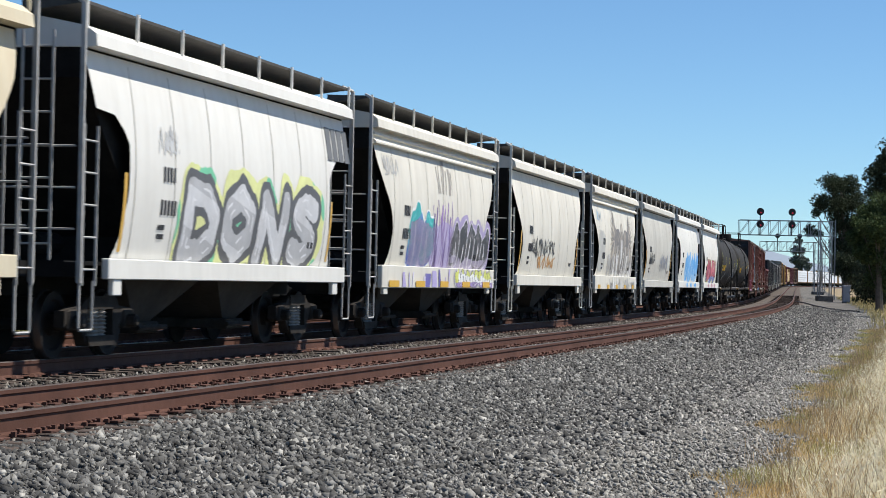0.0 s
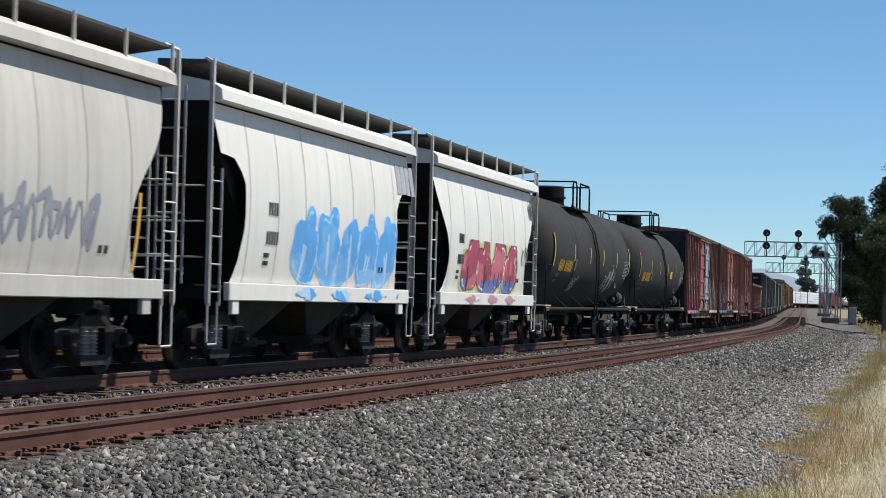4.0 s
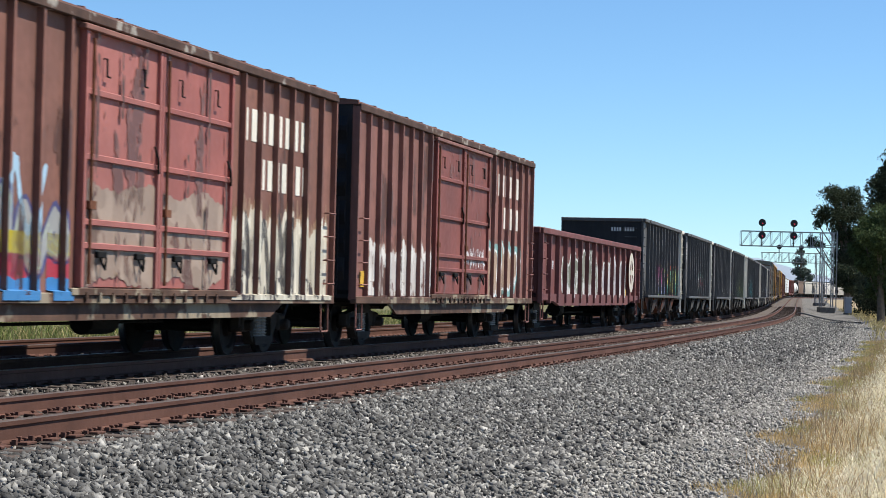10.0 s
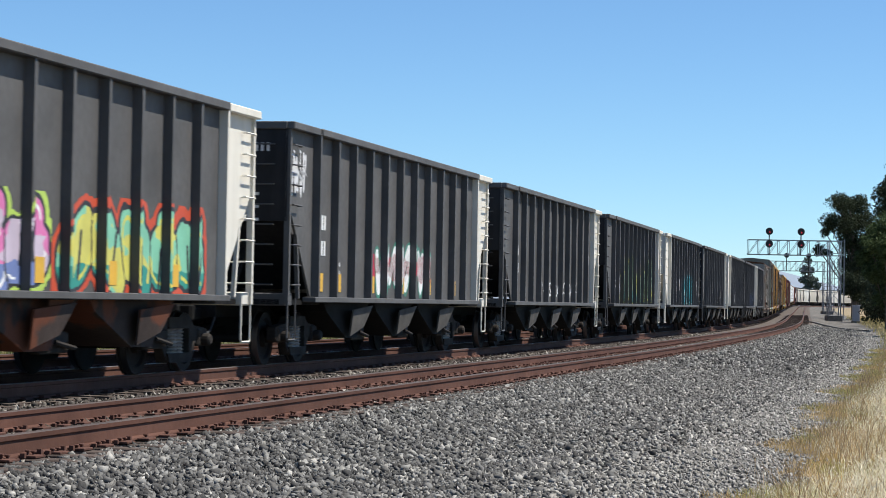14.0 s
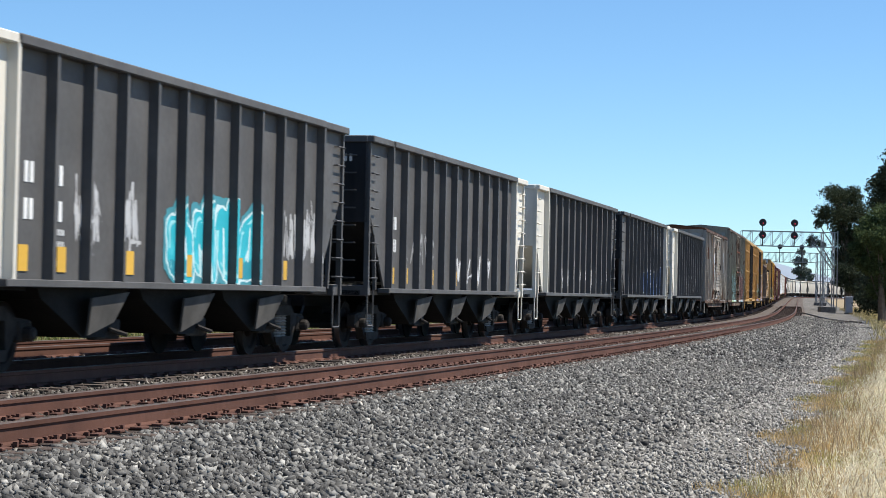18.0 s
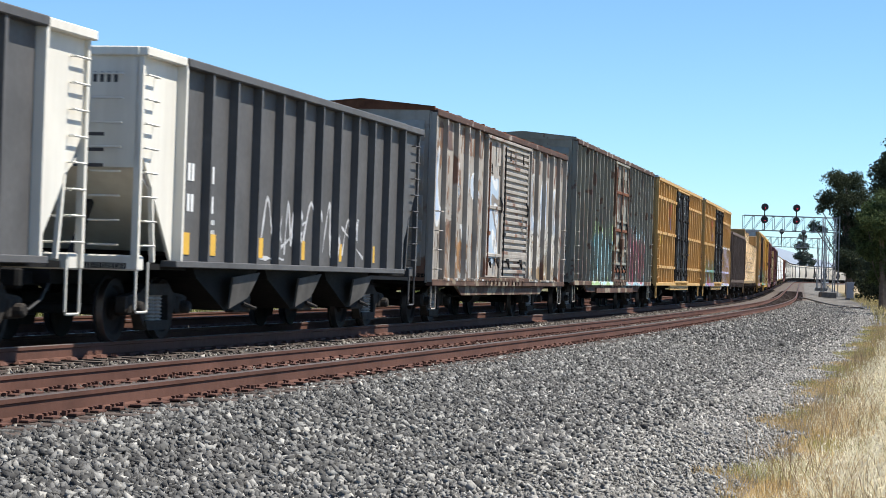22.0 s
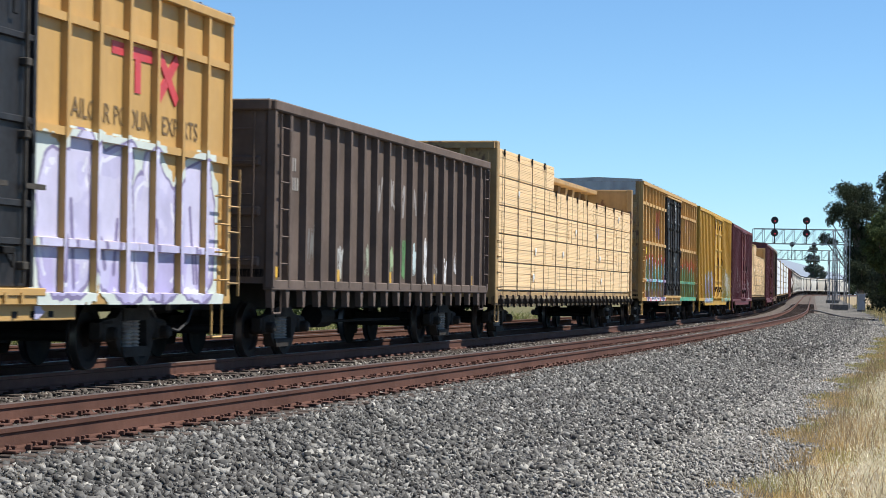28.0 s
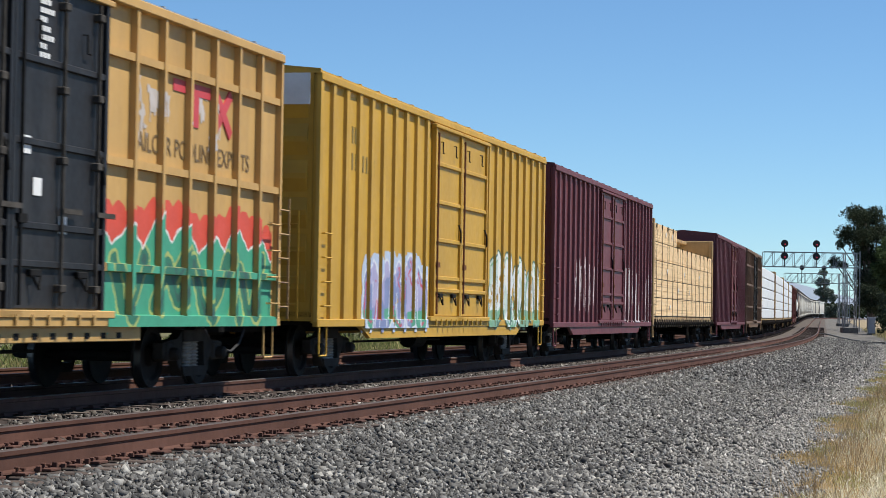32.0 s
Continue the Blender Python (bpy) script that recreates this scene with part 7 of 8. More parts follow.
            K[d < 0.13] = (1, 3, 1, 5)[i % 4]
            K[(d < 0.02)] = 2
        arm = stroke_d(X, Z, [(cx + s * 0.25, 2.35), (cx + s * 0.8, 2.62), (cx + s * 1.5, 2.58), (cx + s * 1.85, 2.75)])
        K[arm < 0.27] = 1
        K[(arm < 0.22) & (grain > 0.52)] = 3
        for i in range(12):
            a = radians(84 - 11.5 * i)
            ln_ = 1.05 - 0.045 * i
            el = (cx + s * (1.75 + 0.03 * i), 2.72 - 0.05 * i)
            pts = [(el[0] + s * ln_ * u * (math.cos(a) + 0.30 * u), el[1] + ln_ * u * (math.sin(a) - 0.10 * u)) for u in (0, 0.25, 0.5, 0.75, 1.0)]
            d = stroke_d(X, Z, pts)
            t = np.clip(np.hypot(X - el[0], Z - el[1]) / ln_, 0, 1)
            K[d < 0.135 * (1.08 - t)] = (1, 3, 1, 2)[i % 4]
            K[(d < 0.014) & (t > 0.25)] = 2
    chest = np.hypot((X - cx) / 0.36, (Z - 2.15) / 0.78)
    K[chest < 1] = 1
    K[(chest < 0.8) & (grain > 0.45)] = 5
    K[(np.abs(X - cx - 0.03) < 0.09) & (Z < 2.55) & (Z > 1.75)] = 4
    hood = np.hypot((X - cx) / 0.30, (Z - 2.80) / 0.28)
    K[hood < 1] = 3
    K[(hood < 0.8) & (Z > 2.8)] = 2
    for sx in (-0.11, 0.11):
        K[np.hypot(X - cx - sx, Z - 2.78) < 0.05] = 1
    low = (Z < 1.95 + 0.25 * vnoise(X, Z, 2.2, 0.3, 9)) & (np.abs(X - cx) < 3.3)
    drip = vnoise(X, Z, 4.5, 0.5, 12)
    K[low & (K == 0) & (drip > 0.40)] = 5
    K[low & (drip > 0.60)] = 4
    sh = Shape()
    for j in range(nz):
        row = K[j]
        cut = np.flatnonzero(np.diff(row)) + 1
        za, zb = z0 + j * cell, z0 + (j + 1) * cell
        for a, b in zip(np.concatenate([[0], cut]), np.concatenate([cut, [nx]])):
            if row[a]:
                xa, xb = x0 + a * cell, x0 + b * cell
                ya, yb = float(sf(xa, za)) - 0.006, float(sf(xa, zb)) - 0.006
                sh.add([(xa, ya, za), (xb, ya, za), (xb, yb, zb), (xa, yb, zb)], [(0, 1, 2, 3)], int(row[a]) - 1)
    me = bpy.data.meshes.new("graffiti")
    me.from_pydata(sh.v, [], sh.f)
    for c in cols:
        me.materials.append(paint(*c))
    me.polygons.foreach_set("material_index", sh.k)
    part("graffiti", me, None, car, "grey spray-painted pair of spread wings")


def train_tanks():
    for near, far, seed in ((95.3, 112.45, 1), (113.5, 130.75, 2)):
        car, L, sf = tank_car(near, far, "black tank car with yellow markings and roof platform", M["black_tank"], paint(0.55, 0.5, 0.03) if seed == 1 else paint(0.6, 0.36, 0.04), px=-0.5 if seed == 1 else 0.0)
        h = L / 2
        marks(car, -6.45, 1.96, "8888 888888", 0.30, paint(0.62, 0.36, 0.02), sf, pitch=0.68, label="yellow stencilled marking bars")
        for z in (1.80, 1.64):
            marks(car, -6.45, z, "8888888", 0.09, paint(0.25, 0.17, 0.03), sf)
        placards(car, [(-3.9, 2.0)], paint(0.075, 0.072, 0.07), sf, "placard", 0.3, 0.34)
        blk = Shape()
        for i in range(12):
            z = 1.95 + 0.046 * i
            y = float(sf(0, z)) - 0.012
            blk.box(6.3, y, z, 7.15 + 0.08 * (i * 5 % 4), y + 0.004, z + 0.016)
        frame_y = float(sf(0, 1.75)) - 0.012
        part("placard_holder", Shape().box(5.3, frame_y, 1.62, 5.62, frame_y + 0.004, 1.65).box(5.3, frame_y - 0.02, 1.85, 5.62, frame_y - 0.016, 1.88).bar((5.31, frame_y, 1.62), (5.31, frame_y - 0.02, 1.88), 0.03, 0.01).bar((5.61, frame_y, 1.62), (5.61, frame_y - 0.02, 1.88), 0.03, 0.01), M["galv"], car)
        tagged(part("data_panel", blk, paint(0.24, 0.24, 0.235), car, "white data panel of fine lines"), kind="stuff")
        part("placard_holder", Shape().prism([(h - 1.75, 1.15), (h - 1.6, 1.38), (h - 1.45, 1.15), (h - 1.6, 0.92)], "y", -1.52, -1.5), M["bay"], car)
        if seed == 1:
            spray(car, "white scrawled tag", -3.4, -2.3, 1.4, 1.95, [(0.6, 0.6, 0.6)], 31, sf, 3, "tag", fat=0.022)
            spray(car, "white outlined tag", 2.6, 5.0, 1.3, 2.4, [(0.62, 0.62, 0.62)], 32, sf, 4, "tag", fat=0.022)
        else:
            placards(car, [(2.44, 2.15)], paint(0.62, 0.36, 0.02), sf, "placard", 0.72, 0.28)


def flat_spray(W):
    return lambda x, z: W


def train_boxcars():
    def posts_surf(L, posts, W, pd=0.07, pw=0.055, sill=0.75, belts=()):
        h = L / 2

        def sf(x, z):
            q = (x + h) / L * posts
            if sill + 0.04 < z < sill + 0.2:
                return W - pd - 0.016
            if any(abs(z - b) < 0.055 for b in belts) and abs(q - round(q)) * L / posts >= pw:
                return W - pd * 0.8 - 0.003
            return W - pd if abs(q - round(q)) * L / posts < pw else W

        def ly(X):
            q = (X + h) / L * posts
            return np.where(np.abs(q - np.round(q)) * L / posts < pw, 1, 0) + 2 * (np.round(q).astype(int) % 16)
        return sf, ly
    car, L, W = box_car(132.08, 148.57, "weathered brown boxcar with one red and one pale blue door", M["box_brown"], 4.30, 0.74, 20, [(-2.49, 0.30, M["box_red"], 5), (0.32, 3.02, M["box_blue"], 4)], roof=M["box_brown"], end=M["black"], post_d=0.085, post_w=0.06, worn=M["sill_worn"])
    h = L / 2
    sf, ly = posts_surf(L, 20, W, 0.085, 0.045)
    for x, z, tx, hh in ((3.86, 3.45, "888888", 0.30), (4.5, 3.12, "8888", 0.30), (3.8, 2.72, "8888888", 0.30)):
        marks(car, x, z, tx, hh, paint(0.70, 0.64, 0.52), W - 0.0, pitch=1.0, wide=0.6, label="cream lettering bars")
    for x, z in ((6.35, 2.55), (7.0, 2.5), (6.7, 2.95)):
        marks(car, x, z, "8", 0.4, paint(0.70, 0.64, 0.52), W, wide=0.55)
    spray(car, "chalky white paint worn over the lower side", 3.1, h - 0.15, 0.84, 2.6, [(0.28, 0.135, 0.07), (0.44, 0.47, 0.40), (0.66, 0.65, 0.59), (0.30, 0.24, 0.19)], 33, sf, 8, "wash", layer=ly)
    spray(car, "tan stains of old paint above the letters", -h + 0.1, -2.6, 2.4, 4.0, [(0.25, 0.135, 0.075), (0.33, 0.21, 0.13)], 132, sf, 1, "flake", layer=ly, fat=0.53)
    spray(car, "chalky white overspray", -h + 0.1, -2.6, 1.6, 2.85, [(0.34, 0.22, 0.15), (0.50, 0.47, 0.42), (0.62, 0.59, 0.54), (0.42, 0.10, 0.09)], 133, sf, 8, "wash", layer=ly)
    spray(car, "pale blue strip beside the door", -3.3, -2.62, 1.4, 4.05, [(0.36, 0.42, 0.48)], 134, sf, 1, "patch", layer=ly)
    spray(car, "pink and charcoal letters outlined in yellow", -h + 0.05, -2.6, 0.80, 2.15, [(0.42, 0.06, 0.08), (0.48, 0.45, 0.04), (0.055, 0.055, 0.06), (0.62, 0.09, 0.24), (0.62, 0.50, 0.52), (0.62, 0.09, 0.24)], 34, sf, 5, "field", layer=ly)
    spray(car, "patched paint on the door", 0.4, 2.95, 1.0, 1.75, [(0.50, 0.47, 0.43), (0.55, 0.22, 0.09), (0.07, 0.20, 0.36), (0.20, 0.13, 0.10)], 35, flat_spray(W - 0.054), 4, "patch")
    spray(car, "yellow scrawl on the door", -2.4, 0.2, 1.0, 1.75, [(0.45, 0.36, 0.06)], 36, flat_spray(W - 0.054), 5, "tag", fat=0.025)
    spray(car, "scuffs and rust breaking through the paint", -h + 0.1, h - 0.1, 0.9, 4.1, [(0.125, 0.058, 0.042), (0.085, 0.036, 0.026)], 600, sf, 1, "flake", layer=ly, fat=0.64)
    spray(car, "scuffs on the doors", -2.3, 2.8, 1.0, 4.1, [(0.20, 0.085, 0.07), (0.13, 0.055, 0.045)], 601, flat_spray(W - 0.054), 1, "flake", fat=0.66)
    car, L, W = box_car(150.26, 166.99, "brown boxcar with bleached red double doors and blue graffiti", M["box_brown"], 4.30, 0.74, 21, [(-2.39, 0.14, M["box_pink"], 4), (0.16, 3.01, M["box_red"], 4)], roof=M["box_brown"], end=M["black"], post_d=0.085, post_w=0.06, worn=M["sill_worn"])
    h = L / 2
    sf, ly = posts_surf(L, 21, W, 0.085, 0.045)
    marks(car, 3.68, 3.22, "88888888", 0.48, paint(0.72, 0.68, 0.58), W, pitch=0.86, wide=0.5, label="cream lettering bars")
    marks(car, 4.54, 2.52, "8888888", 0.46, paint(0.72, 0.68, 0.58), W, pitch=0.78, wide=0.48)
    spray(car, "faded blue overspray", -h + 0.1, -h + 2.4, 0.8, 2.9, [(0.16, 0.30, 0.42), (0.30, 0.46, 0.56)], 37, sf, 9, "streaks", layer=ly)
    spray(car, "pale blue outlined letters", -h + 0.4, -2.6, 1.2, 2.7, [(0.34, 0.50, 0.62)], 137, sf, 5, "tag", layer=ly, fat=0.06)
    spray(car, "grey rounded letters edged in blue", -h + 2.6, -2.6, 1.05, 2.3, [None, (0.06, 0.06, 0.16), (0.30, 0.30, 0.29), (0.42, 0.50, 0.34), (0.2, 0.4, 0.55)], 38, sf, 4, layer=ly, fat=0.20)
    spray(car, "blue, red and yellow bands", -h + 2.7, -2.6, 0.84, 1.62, [(0.04, 0.18, 0.40), (0.36, 0.03, 0.05), (0.60, 0.48, 0.02)], 138, sf, 4, "bands", layer=ly)
    spray(car, "cream drips over dark letters", 3.1, h - 0.2, 0.86, 2.45, [(0.26, 0.15, 0.09), (0.50, 0.45, 0.35), (0.64, 0.59, 0.48), (0.05, 0.04, 0.04)], 39, sf, 8, "wash", layer=ly)
    spray(car, "dark letter shapes", 3.4, 6.4, 0.86, 2.3, [(0.045, 0.04, 0.042)], 139, sf, 3, "tag", layer=ly, fat=0.10)
    spray(car, "tan overpaint on the doors", -2.3, 2.9, 0.98, 2.35, [(0.28, 0.20, 0.15), (0.34, 0.25, 0.19)], 40, flat_spray(W - 0.054), 4, "patch")
    spray(car, "scuffs and rust breaking through the paint", -h + 0.1, h - 0.1, 0.9, 4.1, [(0.125, 0.058, 0.042), (0.085, 0.036, 0.026)], 610, sf, 1, "flake", layer=ly, fat=0.64)
    spray(car, "scuffs on the doors", -2.3, 2.8, 1.0, 4.1, [(0.20, 0.085, 0.07), (0.13, 0.055, 0.045)], 611, flat_spray(W - 0.054), 1, "flake", fat=0.66)
    car, L, W = box_car(168.37, 185.08, "oxide-brown boxcar with red double doors and white graffiti", M["box_b3"], 4.30, 0.74, 21, [(-2.40, 0.20, M["box_red2"], 4), (0.22, 2.86, M["box_red2"], 4)], roof=M["box_brown"], end=M["black"], post_d=0.085, post_w=0.06, worn=M["sill_worn"])
    h = L / 2
    sf, ly = posts_surf(L, 21, W, 0.085, 0.045)
    marks(car, 3.79, 3.30, "88888888", 0.50, paint(0.72, 0.66, 0.58), W, pitch=0.88, wide=0.5, label="cream lettering bars")
    marks(car, 4.56, 2.55, "8888888", 0.50, paint(0.72, 0.66, 0.58), W, pitch=0.76, wide=0.46)
    spray(car, "white and cream smeared graffiti", -h + 0.8, -2.6, 0.95, 2.1, [(0.22, 0.10, 0.07), (0.50, 0.46, 0.42), (0.66, 0.63, 0.58), (0.13, 0.06, 0.045)], 41, sf, 12, "wash", layer=ly)
    spray(car, "white cloud graffiti with teal shade", 3.0, h - 1.6, 0.95, 2.3, [(0.2, 0.38, 0.36), WHT, (0.40, 0.27, 0.19), (0.45, 0.3, 0.2)], 42, sf, 3, layer=ly, fat=0.24)
    spray(car, "white tag on the door", 0.3, 2.8, 1.5, 2.1, [WHT], 43, flat_spray(W - 0.054), 6, "tag", fat=0.018)
    placards(car, [(-h + 0.5, 1.1), (h - 1.6, 1.0)], YEL, W - 0.01)
    spray(car, "scuffs and rust breaking through the paint", -h + 0.1, h - 0.1, 0.9, 4.1, [(0.125, 0.058, 0.042), (0.085, 0.036, 0.026)], 620, sf, 1, "flake", layer=ly, fat=0.64)
    spray(car, "scuffs on the doors", -2.3, 2.8, 1.0, 4.1, [(0.20, 0.085, 0.07), (0.13, 0.055, 0.045)], 621, flat_spray(W - 0.054), 1, "flake", fat=0.66)
    # red gondola
    car, L, sf, ly = gondola(186.4, 206.96, "oxide-red gondola car with white graffiti along its ribs", M["gon_red"], 2.76, 0.76, 15, False)
    h = L / 2
    for i, (a, b) in enumerate(((-h + 3.6, -h + 11.0), (-h + 10.8, h - 3.2))):
        spray(car, "white and grey letters over the ribs", a, b, 0.95, 2.38, [None, (0.66, 0.65, 0.62), ((0.15, 0.15, 0.11), (0.30, 0.27, 0.28))[i], (0.45, 0.44, 0.42), (0.50, 0.47, 0.44), ((0.24, 0.23, 0.18), (0.46, 0.42, 0.43))[i]], 44 + i, sf, 6, "mass", layer=ly, rim=0.07, wear=0.30)
    spray(car, "rust and scratches", -h + 0.3, h - 0.3, 0.95, 2.5, [(0.12, 0.045, 0.035), (0.30, 0.16, 0.13)], 144, sf, 130, "speckle", layer=ly)
    marks(car, -h + 1.6, 2.1, "8888", 0.22, CHALK, -1.46, label="white stencilled marking bars")
    marks(car, -h + 1.6, 1.72, "888888", 0.22, CHALK, -1.46)
    ring = Shape()
    arc = [[(h - 2.45 + q * math.cos(2 * math.pi * k / 32), y, 1.83 + q * math.sin(2 * math.pi * k / 32)) for k in range(32)] for q, y in ((0.66, -1.575), (0.66, -1.582), (0.40, -1.582), (0.40, -1.575))]
    ring.loft(arc, caps=False)
    ring.box(h - 2.53, -1.585, 1.47, h - 2.37, -1.575, 2.19).box(h - 2.81, -1.585, 1.75, h - 2.09, -1.575, 1.91)
    part("emblem", ring, paint(0.56, 0.50, 0.41), car, "cream round emblem with a cross")
    placards(car, [(h - 3.3, 0.98), (h - 0.9, 1.0)], YEL, -1.47)
    # lone grey, green, yellow and maroon cars further back
    car, L, W = box_car(355.59, 371.34, "battered grey boxcar with rust-stained roof edge and louvred door", M["grey_box"], 4.31, 0.73, 15, [(-2.7, -0.95, M["grey_box"], 2), (-0.92, 2.3, M["grey_box"], 22)], roof=M["rust"], end=M["grey_box"], trim=M["grey_box"], post_d=0.10, worn=M["sill_worn"])
    h = L / 2
    sf, ly = posts_surf(L, 15, W, 0.10)
    spray(car, "pale blue arc of old graffiti", -h + 0.1, -h + 1.3, 1.7, 4.1, [(0.40, 0.48, 0.60), (0.60, 0.60, 0.58)], 45, sf, 1, "crescent", layer=ly)
    spray(car, "pale blue paint on the plug door", -2.3, -1.2, 1.3, 3.3, [(0.36, 0.44, 0.52), (0.20, 0.17, 0.14), (0.62, 0.62, 0.6)], 145, flat_spray(W - 0.055), 3, "patch")
    spray(car, "rusty brown and white stencil patches", -h + 2.0, -h + 3.6, 0.95, 1.9, [(0.30, 0.15, 0.05), (0.5, 0.5, 0.48), (0.16, 0.09, 0.05)], 146, sf, 3, "patch", layer=ly)
    spray(car, "pale blue and white shapes", -h + 2.2, -3.2, 2.5, 3.4, [(0.40, 0.47, 0.55), (0.62, 0.62, 0.60)], 46, sf, 3, "crescent", layer=ly)
    spray(car, "pale blue crescents", 2.5, h - 0.1, 1.9, 3.9, [(0.40, 0.47, 0.56), (0.62, 0.62, 0.60)], 47, sf, 3, "crescent", layer=ly)
    spray(car, "cream bubble letters", 2.4, h - 0.9, 0.9, 2.45, [(0.40, 0.38, 0.34), (0.10, 0.085, 0.07), (0.52, 0.49, 0.42), (0.64, 0.62, 0.58), (0.3, 0.2, 0.1), (0.34, 0.27, 0.18)], 48, sf, 5, "mass", layer=ly, rim=0.05, wear=0.3)
    spray(car, "rust spots and scrapes", -h + 0.1, h - 0.1, 0.9, 4.1, [(0.16, 0.085, 0.045), (0.24, 0.13, 0.06), (0.10, 0.08, 0.065)], 640, sf, 1, "flake", layer=ly, fat=0.67)
    spray(car, "rust and white streaks", -h + 0.4, -2.8, 0.9, 2.2, [(0.22, 0.12, 0.06), (0.5, 0.5, 0.48), (0.10, 0.07, 0.05)], 49, sf, 26, "streaks", layer=ly)
    spray(car, "rust streaks below the roof", -h + 0.2, h - 0.2, 3.6, 4.2, [(0.17, 0.09, 0.05), (0.12, 0.07, 0.05)], 50, sf, 40, "streaks", layer=ly)
    car, L, W = box_car(373.01, 391.66, "tall drab grey-green boxcar with cyan and red graffiti", M["green_box"], 4.90, 0.77, 24, [(-0.95, 0.58, M["green_box"], 4), (0.60, 2.1, M["green_box"], 4)], roof=M["green_box"], end=M["green_box"], corr=7, post_d=0.10, post_w=0.05, worn=M["sill_worn"])
    h = L / 2
    sf, ly = posts_surf(L, 24, W, 0.10, 0.035)
    spray(car, "cyan letters with a cream halo", -5.9, -1.1, 0.84, 2.75, [(0.36, 0.50, 0.22), (0.62, 0.66, 0.62), (0.30, 0.58, 0.66), (0.12, 0.42, 0.52), (0.46, 0.68, 0.72), (0.40, 0.66, 0.72)], 53, sf, 4, "mass", layer=ly, wear=0.20, rim=0.045)
    spray(car, "crimson letters with white outlines and pale blue tops", 2.15, 7.2, 0.84, 2.85, [(0.30, 0.46, 0.52), (0.66, 0.64, 0.60), (0.42, 0.09, 0.13), (0.60, 0.50, 0.36), (0.40, 0.06, 0.10), (0.46, 0.20, 0.20)], 54, sf, 4, "mass", layer=ly, wear=0.24, rim=0.04)
    for x in (-1.06, 0.56, 2.16):
        part("door_post", Shape().box(x - 0.05, W - 0.13, 0.98, x + 0.05, W - 0.02, 4.72, c=0.01), M["sill_worn"], car, "dark rusty door post")
    for z in (1.25, 2.55, 3.75):
        part("door_bar", Shape().box(-0.95, W - 0.115, z, 2.1, W - 0.06, z + 0.09, c=0.01), M["rust"], car)
    part("door_lever", Shape().tube([(0.75, W - 0.13, 2.2), (1.1, W - 0.14, 2.05), (1.7, W - 0.13, 2.1)], 0.025, 6), M["under"], car)
    part("lock_box", Shape().box(0.35, W - 0.2, 1.75, 0.75, W - 0.1, 2.35, c=0.02), M["sill_worn"], car, "rusty lock housing")
    for x, z, w_ in ((-2.35, 3.1, 0.4), (-2.3, 2.75, 0.36), (-2.1, 2.42, 0.24), (-0.8, 3.3, 0.3), (-0.85, 2.9, 0.5)):
        spray(car, "white overpaint patch", x, x + w_ + 0.2, z, z + 0.3, [(0.62, 0.62, 0.59)], int(z * 100), sf if x < -1 else flat_spray(W - 0.056), 1, "patch", layer=ly if x < -1 else None)
    for k in range(4):
        marks(car, 0.85, 3.35 - 0.13 * k, "88888888"[:8 - k], 0.07, paint(0.55, 0.47, 0.12), W - 0.055, label="faded yellow stencil bars")
    marks(car, -7.3, 2.55, "8 8", 0.40, paint(0.55, 0.42, 0.06), W, pitch=1.4, label="yellow stencilled marking bars")
    part("lower_skirt", Shape().box(-4.4, W - 0.07, 0.60, 4.4, W - 0.02, 0.76, c=0.01), M["sill_worn"], car, "dark rusty lower door rail")
    spray(car, "rust flaking through the paint in upright patches", -h + 0.2, h - 0.2, 1.0, 4.7, [(0.15, 0.115, 0.085), (0.13, 0.065, 0.038), (0.09, 0.05, 0.035)], 55, sf, 1, "flake", layer=ly, fat=0.645)
    spray(car, "rusty spots on the doors", -0.9, 2.05, 1.1, 4.6, [(0.14, 0.10, 0.075), (0.12, 0.055, 0.035)], 155, flat_spray(W - 0.054), 1, "flake", fat=0.60)
    for k, (near, far, pieces) in enumerate(((393.59, 412.55, "plain"), (414.53, 433.31, "lilac"), (476.37, 495.36, "green"))):
        car, L, W = box_car(near, far, ("tall yellow boxcar with black plug doors", "tall yellow boxcar with black doors and lilac graffiti", "tall yellow boxcar with black doors and red-green graffiti")[k],
                            M["yellow"], 4.89, 0.78, 20, [(-2.1, 0.27, M["black"], 4), (0.29, 2.86, M["black"], 4)], roof=M["roof_silver"], end=M["yellow_old"], belts=(1.56, 2.85, 4.17), post_w=0.09, post_d=0.09, low_sill=False, peak=0.06, corr=7)
        h = L / 2
        sf, ly = posts_surf(L, 20, W, 0.09, sill=0.78, belts=(1.56, 2.85))
        lo = part("lower_skirt", Shape().box(-3.6, W - 0.03, 0.66, 4.2, W + 0.02, 0.86, c=0.01), M["yellow"], car)
        for i in range(15):
            part("skirt_hole", Shape().box(-3.3 + i * 0.48, W - 0.036, 0.70, -3.16 + i * 0.48, W - 0.030, 0.77), M["under"], lo)
        marks(car, -h + 0.35, 3.50, "88 88", 0.36, INK, W, pitch=0.7, label="dark stencilled marking bars")
        marks(car, -h + 0.35, 3.05, "88 88 88", 0.36, INK, W, pitch=0.7)
        words(car, "next", -6.55, 3.56, 0.30, INK, W - 0.002, "dark painted slogan")
        words(car, "load", -6.55, 3.30, 0.30, INK, W - 0.002)
        words(car, "any", -3.85, 3.58, 0.30, INK, W - 0.002)
        words(car, "road", -3.85, 3.30, 0.30, INK, W - 0.002)
        part("end_plate", Shape().box(-h - 0.086, -1.3, 4.42, -h - 0.078, 1.3, 4.86), M["roof_silver"], car, "silver top plate of the end")
